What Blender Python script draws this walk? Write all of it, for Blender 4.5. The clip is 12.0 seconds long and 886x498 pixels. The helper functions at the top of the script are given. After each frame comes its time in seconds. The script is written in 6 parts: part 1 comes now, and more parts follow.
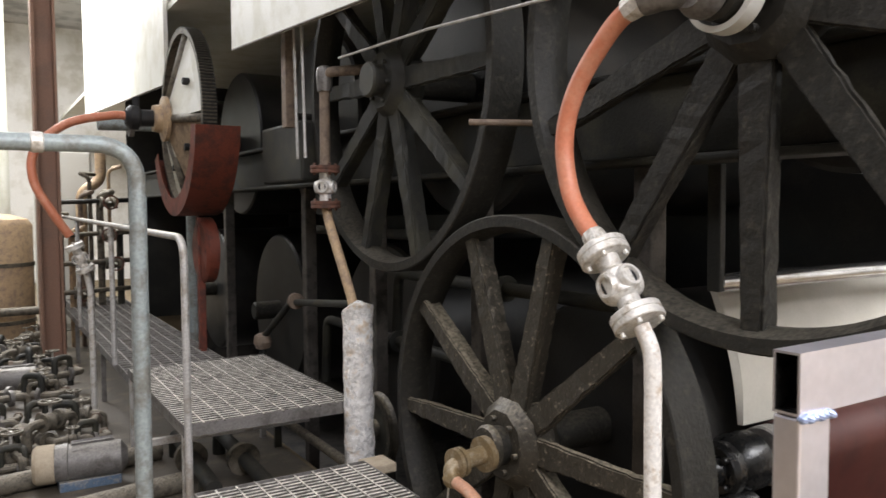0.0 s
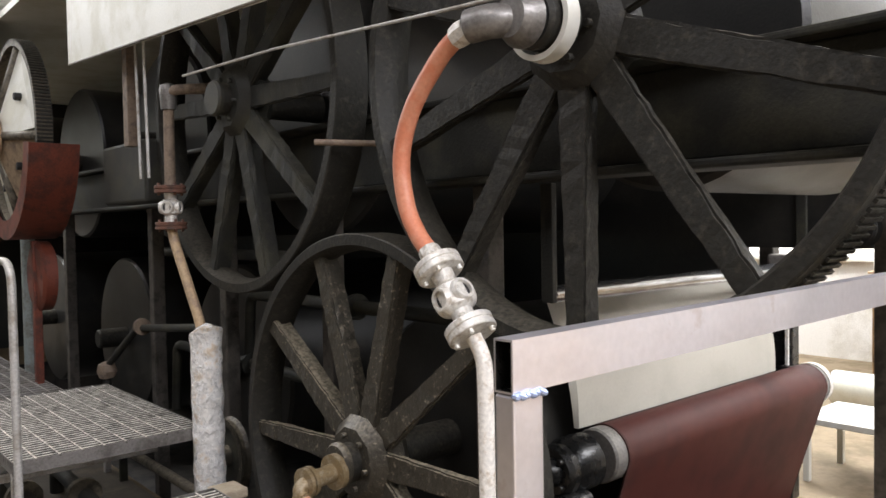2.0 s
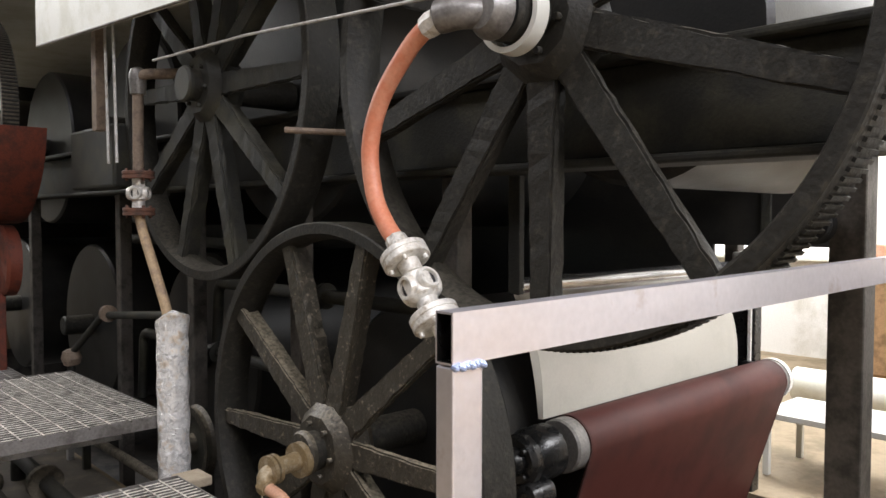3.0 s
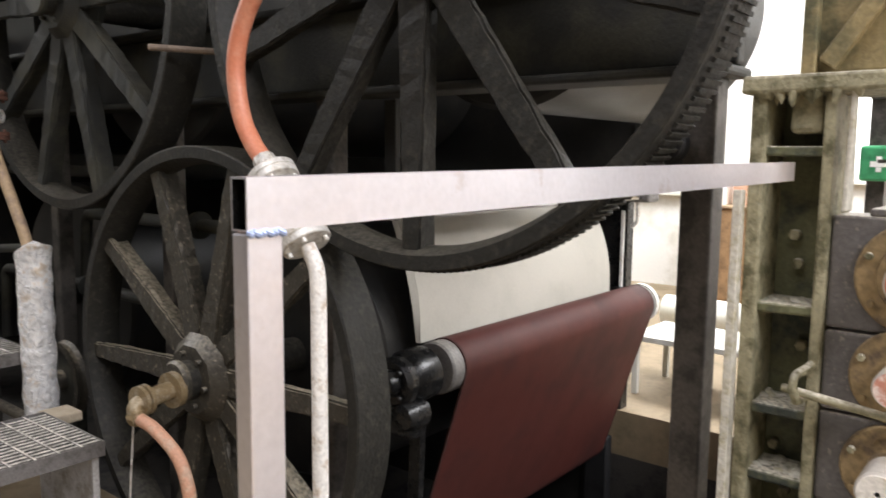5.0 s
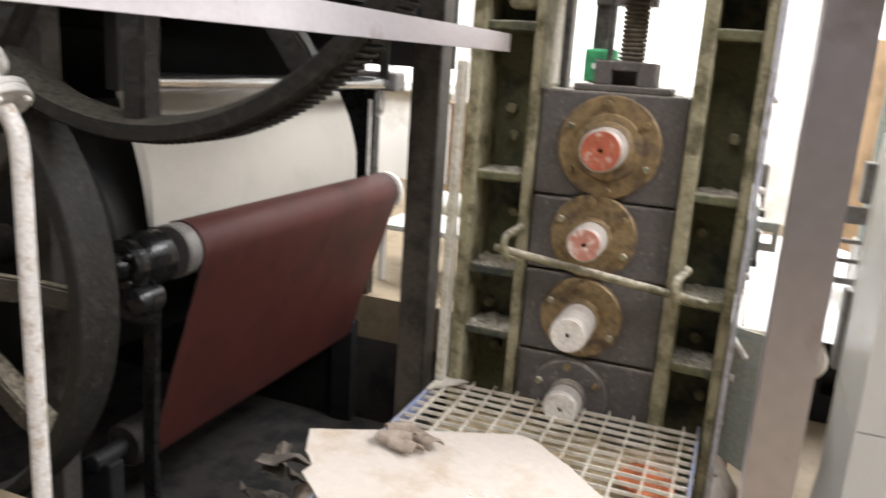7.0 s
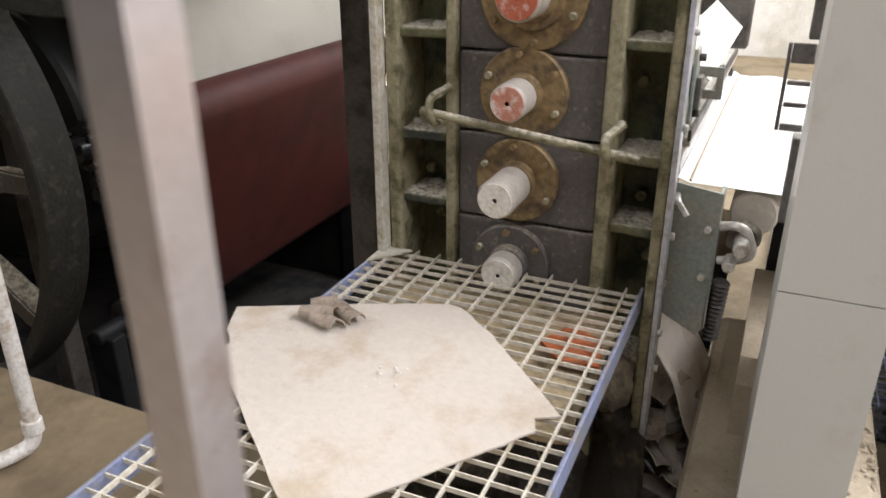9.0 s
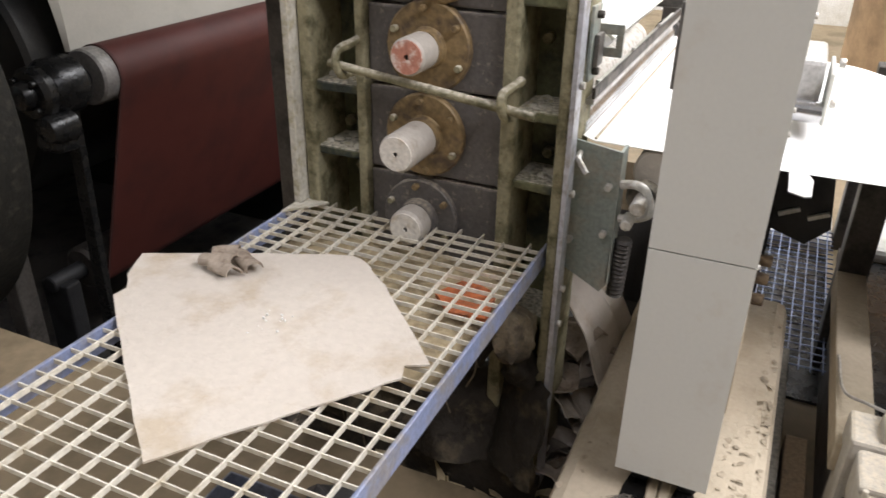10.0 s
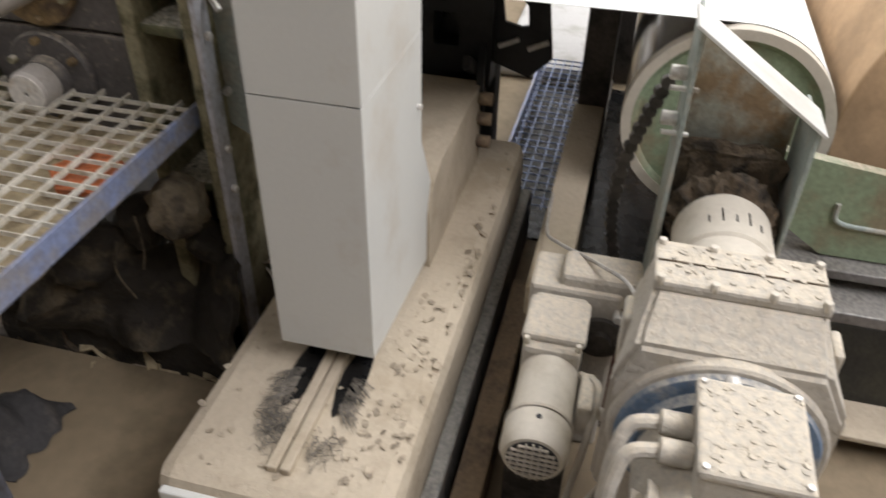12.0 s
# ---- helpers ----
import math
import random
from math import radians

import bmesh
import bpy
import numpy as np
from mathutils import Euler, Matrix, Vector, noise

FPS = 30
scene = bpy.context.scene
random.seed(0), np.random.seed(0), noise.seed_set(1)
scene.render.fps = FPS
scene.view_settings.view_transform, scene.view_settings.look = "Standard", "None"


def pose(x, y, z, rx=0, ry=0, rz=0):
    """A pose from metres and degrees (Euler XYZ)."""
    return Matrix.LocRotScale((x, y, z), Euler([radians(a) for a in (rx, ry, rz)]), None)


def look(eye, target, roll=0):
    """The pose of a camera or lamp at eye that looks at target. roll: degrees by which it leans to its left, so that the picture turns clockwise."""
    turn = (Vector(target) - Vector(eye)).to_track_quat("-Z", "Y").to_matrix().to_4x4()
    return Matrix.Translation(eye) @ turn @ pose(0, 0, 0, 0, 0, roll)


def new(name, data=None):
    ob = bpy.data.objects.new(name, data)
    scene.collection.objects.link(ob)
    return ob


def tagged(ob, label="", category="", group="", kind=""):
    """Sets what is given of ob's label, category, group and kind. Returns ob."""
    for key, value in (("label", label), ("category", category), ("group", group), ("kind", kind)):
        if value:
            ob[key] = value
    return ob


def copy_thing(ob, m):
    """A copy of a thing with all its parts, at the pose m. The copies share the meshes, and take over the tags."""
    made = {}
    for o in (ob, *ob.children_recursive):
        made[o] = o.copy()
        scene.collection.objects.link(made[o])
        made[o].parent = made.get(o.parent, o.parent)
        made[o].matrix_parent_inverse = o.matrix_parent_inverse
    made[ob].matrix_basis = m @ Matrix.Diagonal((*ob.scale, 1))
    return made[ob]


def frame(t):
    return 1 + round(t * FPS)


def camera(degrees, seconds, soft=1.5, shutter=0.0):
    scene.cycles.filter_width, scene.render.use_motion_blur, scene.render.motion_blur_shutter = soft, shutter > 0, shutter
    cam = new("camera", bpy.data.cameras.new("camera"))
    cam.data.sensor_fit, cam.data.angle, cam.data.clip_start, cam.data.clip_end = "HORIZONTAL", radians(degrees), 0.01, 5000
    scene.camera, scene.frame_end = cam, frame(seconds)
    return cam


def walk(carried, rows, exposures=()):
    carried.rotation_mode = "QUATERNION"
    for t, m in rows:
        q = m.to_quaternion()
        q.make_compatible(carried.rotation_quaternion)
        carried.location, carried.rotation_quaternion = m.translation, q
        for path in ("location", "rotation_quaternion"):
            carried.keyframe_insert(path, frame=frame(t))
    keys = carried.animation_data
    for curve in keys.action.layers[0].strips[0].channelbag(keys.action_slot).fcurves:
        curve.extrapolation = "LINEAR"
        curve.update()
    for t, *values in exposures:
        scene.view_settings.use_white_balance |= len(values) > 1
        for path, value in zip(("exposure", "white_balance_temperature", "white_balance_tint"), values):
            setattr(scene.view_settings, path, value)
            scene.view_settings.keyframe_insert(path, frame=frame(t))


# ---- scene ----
cam = camera(59.7, 12.0, shutter=0.4)
PATH = [
    (0, (0.267, 0.163, 1.386), (1.303, 1.87, 1.273), -0.4),
    (0.5, (0.281, 0.14, 1.388), (1.4, 1.796, 1.293), -0.7),
    (1, (0.296, 0.119, 1.387), (1.496, 1.718, 1.314), -1.0),
    (1.5, (0.3, 0.09, 1.383), (1.573, 1.631, 1.314), -1.1),
    (2, (0.298, 0.067, 1.378), (1.615, 1.571, 1.313), -1.0),
    (2.5, (0.3, 0.05, 1.371), (1.646, 1.527, 1.302), -0.5),
    (4.5, (0.339, 0.015, 1.328), (1.806, 1.363, 1.148), 1.0),
    (5, (0.356, -0.009, 1.309), (1.9, 1.24, 1.072), 0.6),
    (5.5, (0.363, -0.033, 1.293), (1.979, 1.106, 0.992), 1.0),
    (6, (0.372, -0.05, 1.273), (2.029, 1.011, 0.914), 1.7),
    (6.5, (0.361, -0.053, 1.248), (2.078, 0.891, 0.844), 2.7),
    (7, (0.381, -0.073, 1.229), (2.202, 0.612, 0.764), 3.8),
    (7.2, (0.365, -0.071, 1.221), (2.212, 0.51, 0.721), 3.8),
    (9, (0.567, -0.304, 1.237), (2.235, 0.439, 0.421), -0.2),
    (9.5, (0.611, -0.451, 1.235), (2.22, 0.355, 0.362), -0.3),
    (10, (0.635, -0.526, 1.238), (2.258, 0.204, 0.325), 1.0),
    (10.5, (0.712, -0.594, 1.212), (2.336, 0.081, 0.26), 1.6),
    (11, (0.8, -0.707, 1.187), (2.426, -0.161, 0.158), 3.1),
    (11.5, (0.878, -0.809, 1.164), (2.473, -0.316, 0.063), 0.9),
    (12, (0.958, -0.916, 1.135), (2.504, -0.536, -0.076), 1.2),
]
walk(cam, [(t, look(eye, target, roll)) for t, eye, target, roll in PATH], [(0, 0.55), (2.5, 0.53), (4.5, 0.58), (6.0, 0.55), (6.5, 0.55), (7.2, 0.25), (9, 0.0), (10.5, -0.1), (12, -0.5)])

F = -0.33  # floor level

# ---- world and light ----
world = bpy.data.worlds.new("sky")
scene.world = world
world.use_nodes = True
wn = world.node_tree
sky = wn.nodes.new("ShaderNodeTexSky")
sky.sky_type, sky.sun_disc = "NISHITA", False
sky.sun_elevation, sky.sun_rotation = radians(40), radians(120)
wn.links.new(sky.outputs[0], wn.nodes["Background"].inputs[0])
wn.nodes["Background"].inputs[1].default_value = 0.12


def area_lamp(name, x, y, z, sx, sy, watts, colour, aim):
    d = bpy.data.lights.new(name, "AREA")
    d.shape, d.size, d.size_y, d.energy, d.color = "RECTANGLE", sx, sy, watts, colour
    ob = new(name, d)
    ob.matrix_world = look((x, y, z), aim)
    return ob


# added area lamps in unseen roof openings, in place of the hall's daylight
LAMPS = [
    # name, place, size, watts, colour, aim
    ("skylight_aisle", (-1.2, 3.0, 5.35), (2.2, 9.0), 185, (0.98, 0.94, 0.95), (-1.2, 3.01, 0)),
    ("skylight_south", (0.8, -4.6, 5.35), (4.2, 3.0), 700, (0.95, 0.93, 0.985), (0.8, -4.59, 0)),
    ("skylight_reel", (5.2, -3.0, 5.35), (3.4, 2.4), 420, (0.98, 0.98, 1.0), (5.2, -3.01, 0)),
    ("skylight_far", (7.6, 3.0, 5.35), (2.2, 9.0), 760, (0.98, 0.98, 1.0), (7.6, 3.01, 0)),
    ("skylight_end", (0.2, 13.0, 5.35), (2.2, 6.0), 680, (0.98, 0.97, 0.96), (0.2, 13.01, 0)),
]
for n, p, sz, w, c, a in LAMPS:
    area_lamp(n, *p, *sz, w, c, a)


# ---- materials ----
def material(name, colour, rough=0.6, metal=0.0, dirt=None, dirt_amount=0.5, scale=6.0, bump=0.3, grain=90.0, vary=0.12, dust=None, dust_amount=0.0, spec=0.4, caked=0.0, cake_scale=30.0):
    m = bpy.data.materials.new(name)
    m.use_nodes = True
    t = m.node_tree
    n, k = t.nodes, t.links
    b = n["Principled BSDF"]
    b.inputs["Metallic"].default_value = metal
    b.inputs["Specular IOR Level"].default_value = spec
    geo = n.new("ShaderNodeNewGeometry")
    tc = n.new("ShaderNodeTexCoord")
    info = n.new("ShaderNodeObjectInfo")
    big = n.new("ShaderNodeTexNoise")
    big.inputs["Scale"].default_value, big.inputs["Detail"].default_value, big.inputs["Roughness"].default_value = scale, 6, 0.65
    fine = n.new("ShaderNodeTexNoise")
    fine.inputs["Scale"].default_value, fine.inputs["Detail"].default_value = grain, 4
    k.new(geo.outputs["Position"], big.inputs["Vector"])
    k.new(geo.outputs["Position"], fine.inputs["Vector"])
    ramp = n.new("ShaderNodeMapRange")
    ramp.inputs["From Min"].default_value, ramp.inputs["From Max"].default_value = 0.62 - 0.3 * dirt_amount, 0.72 - 0.2 * dirt_amount
    k.new(big.outputs["Fac"], ramp.inputs["Value"])
    mix = n.new("ShaderNodeMix")
    mix.data_type = "RGBA"
    mix.inputs["A"].default_value = (*colour, 1)
    mix.inputs["B"].default_value = (*(dirt or [c * 0.6 for c in colour]), 1)
    k.new(ramp.outputs["Result"], mix.inputs["Factor"])
    last = mix.outputs["Result"]
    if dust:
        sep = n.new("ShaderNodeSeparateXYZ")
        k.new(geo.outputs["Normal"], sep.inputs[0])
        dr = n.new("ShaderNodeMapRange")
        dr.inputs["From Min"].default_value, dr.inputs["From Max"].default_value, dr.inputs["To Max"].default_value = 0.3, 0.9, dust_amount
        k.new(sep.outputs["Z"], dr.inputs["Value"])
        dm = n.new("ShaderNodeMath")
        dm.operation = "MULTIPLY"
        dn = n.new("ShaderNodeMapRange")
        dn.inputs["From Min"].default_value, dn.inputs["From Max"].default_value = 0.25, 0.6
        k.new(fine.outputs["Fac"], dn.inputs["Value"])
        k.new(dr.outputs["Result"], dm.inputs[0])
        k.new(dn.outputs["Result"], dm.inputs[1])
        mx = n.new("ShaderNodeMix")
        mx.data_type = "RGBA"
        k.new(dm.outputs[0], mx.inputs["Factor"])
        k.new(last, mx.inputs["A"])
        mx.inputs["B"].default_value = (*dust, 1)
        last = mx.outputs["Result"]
    hsv = n.new("ShaderNodeHueSaturation")
    vr = n.new("ShaderNodeMapRange")
    vr.inputs["To Min"].default_value, vr.inputs["To Max"].default_value = 1 - vary * 1.6, 1 + vary * 1.6
    vr.inputs["From Min"].default_value, vr.inputs["From Max"].default_value = 0.25, 0.75
    k.new(fine.outputs["Fac"], vr.inputs["Value"])
    k.new(vr.outputs["Result"], hsv.inputs["Value"])
    k.new(last, hsv.inputs["Color"])
    k.new(hsv.outputs["Color"], b.inputs["Base Color"])
    rr = n.new("ShaderNodeMapRange")
    rr.inputs["To Min"].default_value, rr.inputs["To Max"].default_value = max(0.05, rough - 0.15), min(1, rough + 0.15)
    k.new(big.outputs["Fac"], rr.inputs["Value"])
    k.new(rr.outputs["Result"], b.inputs["Roughness"])
    if bump:
        bp = n.new("ShaderNodeBump")
        bp.inputs["Strength"].default_value, bp.inputs["Distance"].default_value = bump, 0.004
        k.new(fine.outputs["Fac"], bp.inputs["Height"])
        if caked:
            cn = n.new("ShaderNodeTexNoise")
            cn.inputs["Scale"].default_value, cn.inputs["Detail"].default_value, cn.inputs["Roughness"].default_value = cake_scale, 7, 0.6
            k.new(geo.outputs["Position"], cn.inputs["Vector"])
            cr_ = n.new("ShaderNodeMapRange")
            cr_.inputs["From Min"].default_value, cr_.inputs["From Max"].default_value = 0.47, 0.56
            k.new(cn.outputs["Fac"], cr_.inputs["Value"])
            cb_ = n.new("ShaderNodeBump")
            cb_.inputs["Strength"].default_value, cb_.inputs["Distance"].default_value = caked, 0.006
            k.new(cr_.outputs["Result"], cb_.inputs["Height"])
            k.new(bp.outputs["Normal"], cb_.inputs["Normal"])
            k.new(cb_.outputs["Normal"], b.inputs["Normal"])
        else:
            k.new(bp.outputs["Normal"], b.inputs["Normal"])
    return m


DUST = (0.42, 0.36, 0.27)
M = {}
M["daylight"] = bpy.data.materials.new("daylight")
M["daylight"].use_nodes = True
M["daylight"].node_tree.nodes["Principled BSDF"].inputs["Emission Color"].default_value = (1.0, 0.98, 0.95, 1)
M["daylight"].node_tree.nodes["Principled BSDF"].inputs["Emission Strength"].default_value = 1.0
M["concrete"] = material("concrete", (0.235, 0.180, 0.112), 0.7, dirt=(0.155, 0.118, 0.070), dirt_amount=0.45, scale=2.4, bump=0.2, grain=25, vary=0.06)
# dark wall colour that keeps bounced light off the aisle-facing metal
M["soot"] = material("soot", (0.075, 0.066, 0.055), 0.85, dirt=(0.045, 0.04, 0.034), scale=1.6, bump=0.4)
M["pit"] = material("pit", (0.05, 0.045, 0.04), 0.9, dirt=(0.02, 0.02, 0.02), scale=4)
M["plaster"] = material("plaster", (0.78, 0.76, 0.72), 0.8, dirt=(0.6, 0.57, 0.5), scale=1.5)
M["roof"] = material("roof", (0.55, 0.54, 0.52), 0.8, scale=1.5)
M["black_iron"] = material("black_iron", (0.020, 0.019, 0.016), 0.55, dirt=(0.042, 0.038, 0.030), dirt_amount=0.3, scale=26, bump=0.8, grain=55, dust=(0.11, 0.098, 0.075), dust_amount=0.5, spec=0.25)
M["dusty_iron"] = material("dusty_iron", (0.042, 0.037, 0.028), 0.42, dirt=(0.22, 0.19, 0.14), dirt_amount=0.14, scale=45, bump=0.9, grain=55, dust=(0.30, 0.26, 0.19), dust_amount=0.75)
# oily black parts, and shade put in as black inside tubes and slots
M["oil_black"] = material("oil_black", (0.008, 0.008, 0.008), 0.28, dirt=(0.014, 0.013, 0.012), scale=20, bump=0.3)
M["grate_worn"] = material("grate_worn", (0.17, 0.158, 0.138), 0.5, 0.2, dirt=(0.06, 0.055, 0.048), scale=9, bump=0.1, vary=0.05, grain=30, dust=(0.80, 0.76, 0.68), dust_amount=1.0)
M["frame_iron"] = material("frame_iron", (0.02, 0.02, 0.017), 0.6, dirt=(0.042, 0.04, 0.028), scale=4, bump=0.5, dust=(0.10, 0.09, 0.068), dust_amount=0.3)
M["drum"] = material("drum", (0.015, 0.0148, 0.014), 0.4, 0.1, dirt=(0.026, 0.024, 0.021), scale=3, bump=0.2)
M["alu"] = material("alu", (0.75, 0.73, 0.79), 0.34, 0.9, dirt=(0.50, 0.42, 0.40), dirt_amount=0.16, scale=7, bump=0.06, vary=0.03, grain=120)
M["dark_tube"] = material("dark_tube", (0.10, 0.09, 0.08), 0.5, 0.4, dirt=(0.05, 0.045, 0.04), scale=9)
M["hose"] = material("hose", (0.55, 0.19, 0.105), 0.45, dirt=(0.60, 0.26, 0.16), scale=12, bump=0.05, vary=0.05)
M["silver"] = material("silver", (0.70, 0.68, 0.64), 0.42, 0.35, dirt=(0.45, 0.40, 0.33), dirt_amount=0.4, scale=30, bump=0.3, dust=(0.6, 0.56, 0.48), dust_amount=0.4)
M["white_pipe"] = material("white_pipe", (0.74, 0.71, 0.66), 0.45, dirt=(0.5, 0.42, 0.33), dirt_amount=0.35, scale=20, bump=0.2)
M["tan_pipe"] = material("tan_pipe", (0.42, 0.30, 0.18), 0.5, dirt=(0.28, 0.2, 0.14), scale=16)
M["rust"] = material("rust", (0.13, 0.06, 0.04), 0.75, dirt=(0.07, 0.04, 0.03), scale=18, bump=0.4)
M["foil"] = material("foil", (0.90, 0.89, 0.87), 0.28, 0.25, dirt=(0.68, 0.58, 0.46), dirt_amount=0.3, scale=16, bump=1.0, grain=30, caked=0.9, cake_scale=22)
M["galv"] = material("galv", (0.50, 0.49, 0.475), 0.5, 0.3, dirt=(0.33, 0.30, 0.26), scale=10, bump=0.3, dust=(0.58, 0.54, 0.46), dust_amount=0.7)
M["grate_cream"] = material("grate_cream", (0.64, 0.60, 0.505), 0.6, dirt=(0.46, 0.40, 0.29), dirt_amount=0.4, scale=14, bump=0.3)
# blue-grey steel, its blue deepened for the bluish shadows on the frame
M["blue_steel"] = material("blue_steel", (0.30, 0.36, 0.56), 0.4, 0.4, dirt=(0.34, 0.33, 0.34), scale=10, dust=DUST, dust_amount=0.3)
M["rail_green"] = material("rail_green", (0.30, 0.34, 0.34), 0.45, 0.2, dirt=(0.2, 0.2, 0.18), scale=10)
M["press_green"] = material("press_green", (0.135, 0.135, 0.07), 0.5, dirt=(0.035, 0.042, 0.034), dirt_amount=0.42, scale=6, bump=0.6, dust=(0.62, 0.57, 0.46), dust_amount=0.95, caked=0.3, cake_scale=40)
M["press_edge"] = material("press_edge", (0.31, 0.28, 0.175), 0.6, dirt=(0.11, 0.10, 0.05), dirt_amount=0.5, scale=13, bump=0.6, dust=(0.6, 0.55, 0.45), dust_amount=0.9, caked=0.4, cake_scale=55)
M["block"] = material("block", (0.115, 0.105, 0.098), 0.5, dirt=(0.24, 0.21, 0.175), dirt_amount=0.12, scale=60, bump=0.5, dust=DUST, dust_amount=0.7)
M["flange"] = material("flange", (0.25, 0.175, 0.085), 0.55, 0.15, dirt=(0.12, 0.085, 0.055), dirt_amount=0.42, scale=16, bump=0.5, vary=0.2, grain=70)
M["journal"] = material("journal", (0.48, 0.44, 0.385), 0.5, 0.1, dirt=(0.36, 0.31, 0.25), dirt_amount=0.35, scale=12, bump=0.3, vary=0.05)
M["red_face"] = material("red_face", (0.44, 0.12, 0.065), 0.5, dirt=(0.6, 0.44, 0.36), dirt_amount=0.3, scale=34, bump=0.3)
M["pink_face"] = material("pink_face", (0.50, 0.22, 0.155), 0.5, dirt=(0.62, 0.52, 0.46), dirt_amount=0.5, scale=45, bump=0.5)
M["felt_red"] = material("felt_red", (0.062, 0.0125, 0.0088), 0.6, dirt=(0.040, 0.009, 0.007), scale=2, bump=0.15, grain=400, vary=0.04)
M["felt_edge"] = material("felt_edge", (0.045, 0.013, 0.010), 0.8, scale=20, bump=0.2)
# paper greyed down for the weaker light behind the press
M["paper"] = material("paper", (0.44, 0.415, 0.36), 0.8, dirt=(0.40, 0.378, 0.325), scale=2, bump=0.03, vary=0.02)
M["board"] = material("board", (0.585, 0.525, 0.45), 0.85, dirt=(0.49, 0.41, 0.31), dirt_amount=0.36, scale=5, bump=0.3, grain=60, vary=0.03, caked=0.25, cake_scale=34)
M["kraft"] = material("kraft", (0.56, 0.38, 0.22), 0.8, scale=2, vary=0.03, bump=0.05)
M["hood"] = material("hood", (0.74, 0.74, 0.68), 0.5, dirt=(0.64, 0.63, 0.54), scale=3, bump=0.05, vary=0.04)
M["column"] = material("column", (0.585, 0.58, 0.535), 0.42, dirt=(0.52, 0.48, 0.41), dirt_amount=0.25, scale=2.2, bump=0.02, vary=0.012, grain=120)
M["dusty"] = material("dusty", (0.455, 0.385, 0.285), 0.85, dirt=(0.37, 0.305, 0.215), dirt_amount=0.4, scale=4, bump=0.35, grain=70, vary=0.04, caked=0.3, cake_scale=18)
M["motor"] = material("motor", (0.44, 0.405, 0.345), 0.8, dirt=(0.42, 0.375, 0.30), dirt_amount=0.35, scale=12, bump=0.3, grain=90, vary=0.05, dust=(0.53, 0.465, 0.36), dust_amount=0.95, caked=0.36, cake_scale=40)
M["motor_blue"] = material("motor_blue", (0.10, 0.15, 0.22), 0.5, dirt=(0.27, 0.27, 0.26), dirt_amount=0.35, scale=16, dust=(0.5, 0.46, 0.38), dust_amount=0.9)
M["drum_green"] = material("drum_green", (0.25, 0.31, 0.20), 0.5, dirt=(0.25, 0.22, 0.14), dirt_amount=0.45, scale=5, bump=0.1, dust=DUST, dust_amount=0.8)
M["plate_grey"] = material("plate_grey", (0.30, 0.34, 0.31), 0.5, dirt=(0.38, 0.36, 0.3), scale=9)
M["chrome"] = material("chrome", (0.55, 0.55, 0.56), 0.2, 0.9, scale=3, bump=0.02, vary=0.02)
M["black"] = material("black", (0.016, 0.016, 0.017), 0.6, scale=8, bump=0.3)
M["red_paint"] = material("red_paint", (0.15, 0.036, 0.02), 0.6, dirt=(0.075, 0.028, 0.02), scale=8)
M["cloth"] = material("cloth", (0.10, 0.085, 0.07), 0.95, dirt=(0.2, 0.17, 0.14), scale=10)
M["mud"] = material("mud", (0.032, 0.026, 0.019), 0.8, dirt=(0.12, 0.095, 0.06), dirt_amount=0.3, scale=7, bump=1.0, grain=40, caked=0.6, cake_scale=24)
# whiter copy for the strongly lit reel web and other white things
M["paper_white"] = material("paper_white", (0.84, 0.83, 0.80), 0.7, dirt=(0.82, 0.81, 0.77), scale=2, bump=0.02, vary=0.01)
M["end_white"] = material("end_white", (0.66, 0.62, 0.55), 0.6, dirt=(0.5, 0.43, 0.34), dirt_amount=0.35, scale=30, bump=0.5)
M["bin_green"] = material("bin_green", (0.06, 0.32, 0.14), 0.4, scale=8, vary=0.05)
M["oily_floor"] = material("oily_floor", (0.085, 0.072, 0.055), 0.55, dirt=(0.15, 0.125, 0.09), dirt_amount=0.4, scale=5, bump=0.5)
M["grime"] = material("grime", (0.14, 0.122, 0.093), 0.6, 0.1, dirt=(0.06, 0.054, 0.042), scale=18, bump=0.6, dust=(0.36, 0.32, 0.25), dust_amount=0.6)
M["galv_dark"] = material("galv_dark", (0.20, 0.19, 0.18), 0.5, 0.2, dirt=(0.12, 0.11, 0.10), scale=10, bump=0.3, dust=(0.3, 0.28, 0.24), dust_amount=0.6)
M["press_head"] = material("press_head", (0.30, 0.235, 0.115), 0.5, dirt=(0.10, 0.095, 0.05), dirt_amount=0.55, scale=5, bump=0.5, dust=DUST, dust_amount=0.8)
M["plate_stained"] = material("plate_stained", (0.40, 0.40, 0.33), 0.6, dirt=(0.26, 0.18, 0.10), dirt_amount=0.6, scale=7, bump=0.3)
# bluish window reflections put into the mesh colour
M["mesh_blue"] = material("mesh_blue", (0.22, 0.27, 0.42), 0.4, 0.3, dirt=(0.12, 0.13, 0.16), scale=10)
M["flake"] = material("flake", (0.40, 0.335, 0.245), 0.9, dirt=(0.22, 0.18, 0.13), scale=20, bump=0.4)
M["crust"] = material("crust", (0.55, 0.52, 0.44), 0.7, dirt=(0.4, 0.36, 0.25), scale=25, bump=0.8)
M["wet_pulp"] = material("wet_pulp", (0.15, 0.118, 0.075), 0.6, dirt=(0.05, 0.04, 0.028), dirt_amount=0.5, scale=16, bump=0.8, grain=60, caked=0.5, cake_scale=40)
M["scrap"] = material("scrap", (0.34, 0.28, 0.22), 0.9, dirt=(0.2, 0.15, 0.11), scale=20, bump=0.4)
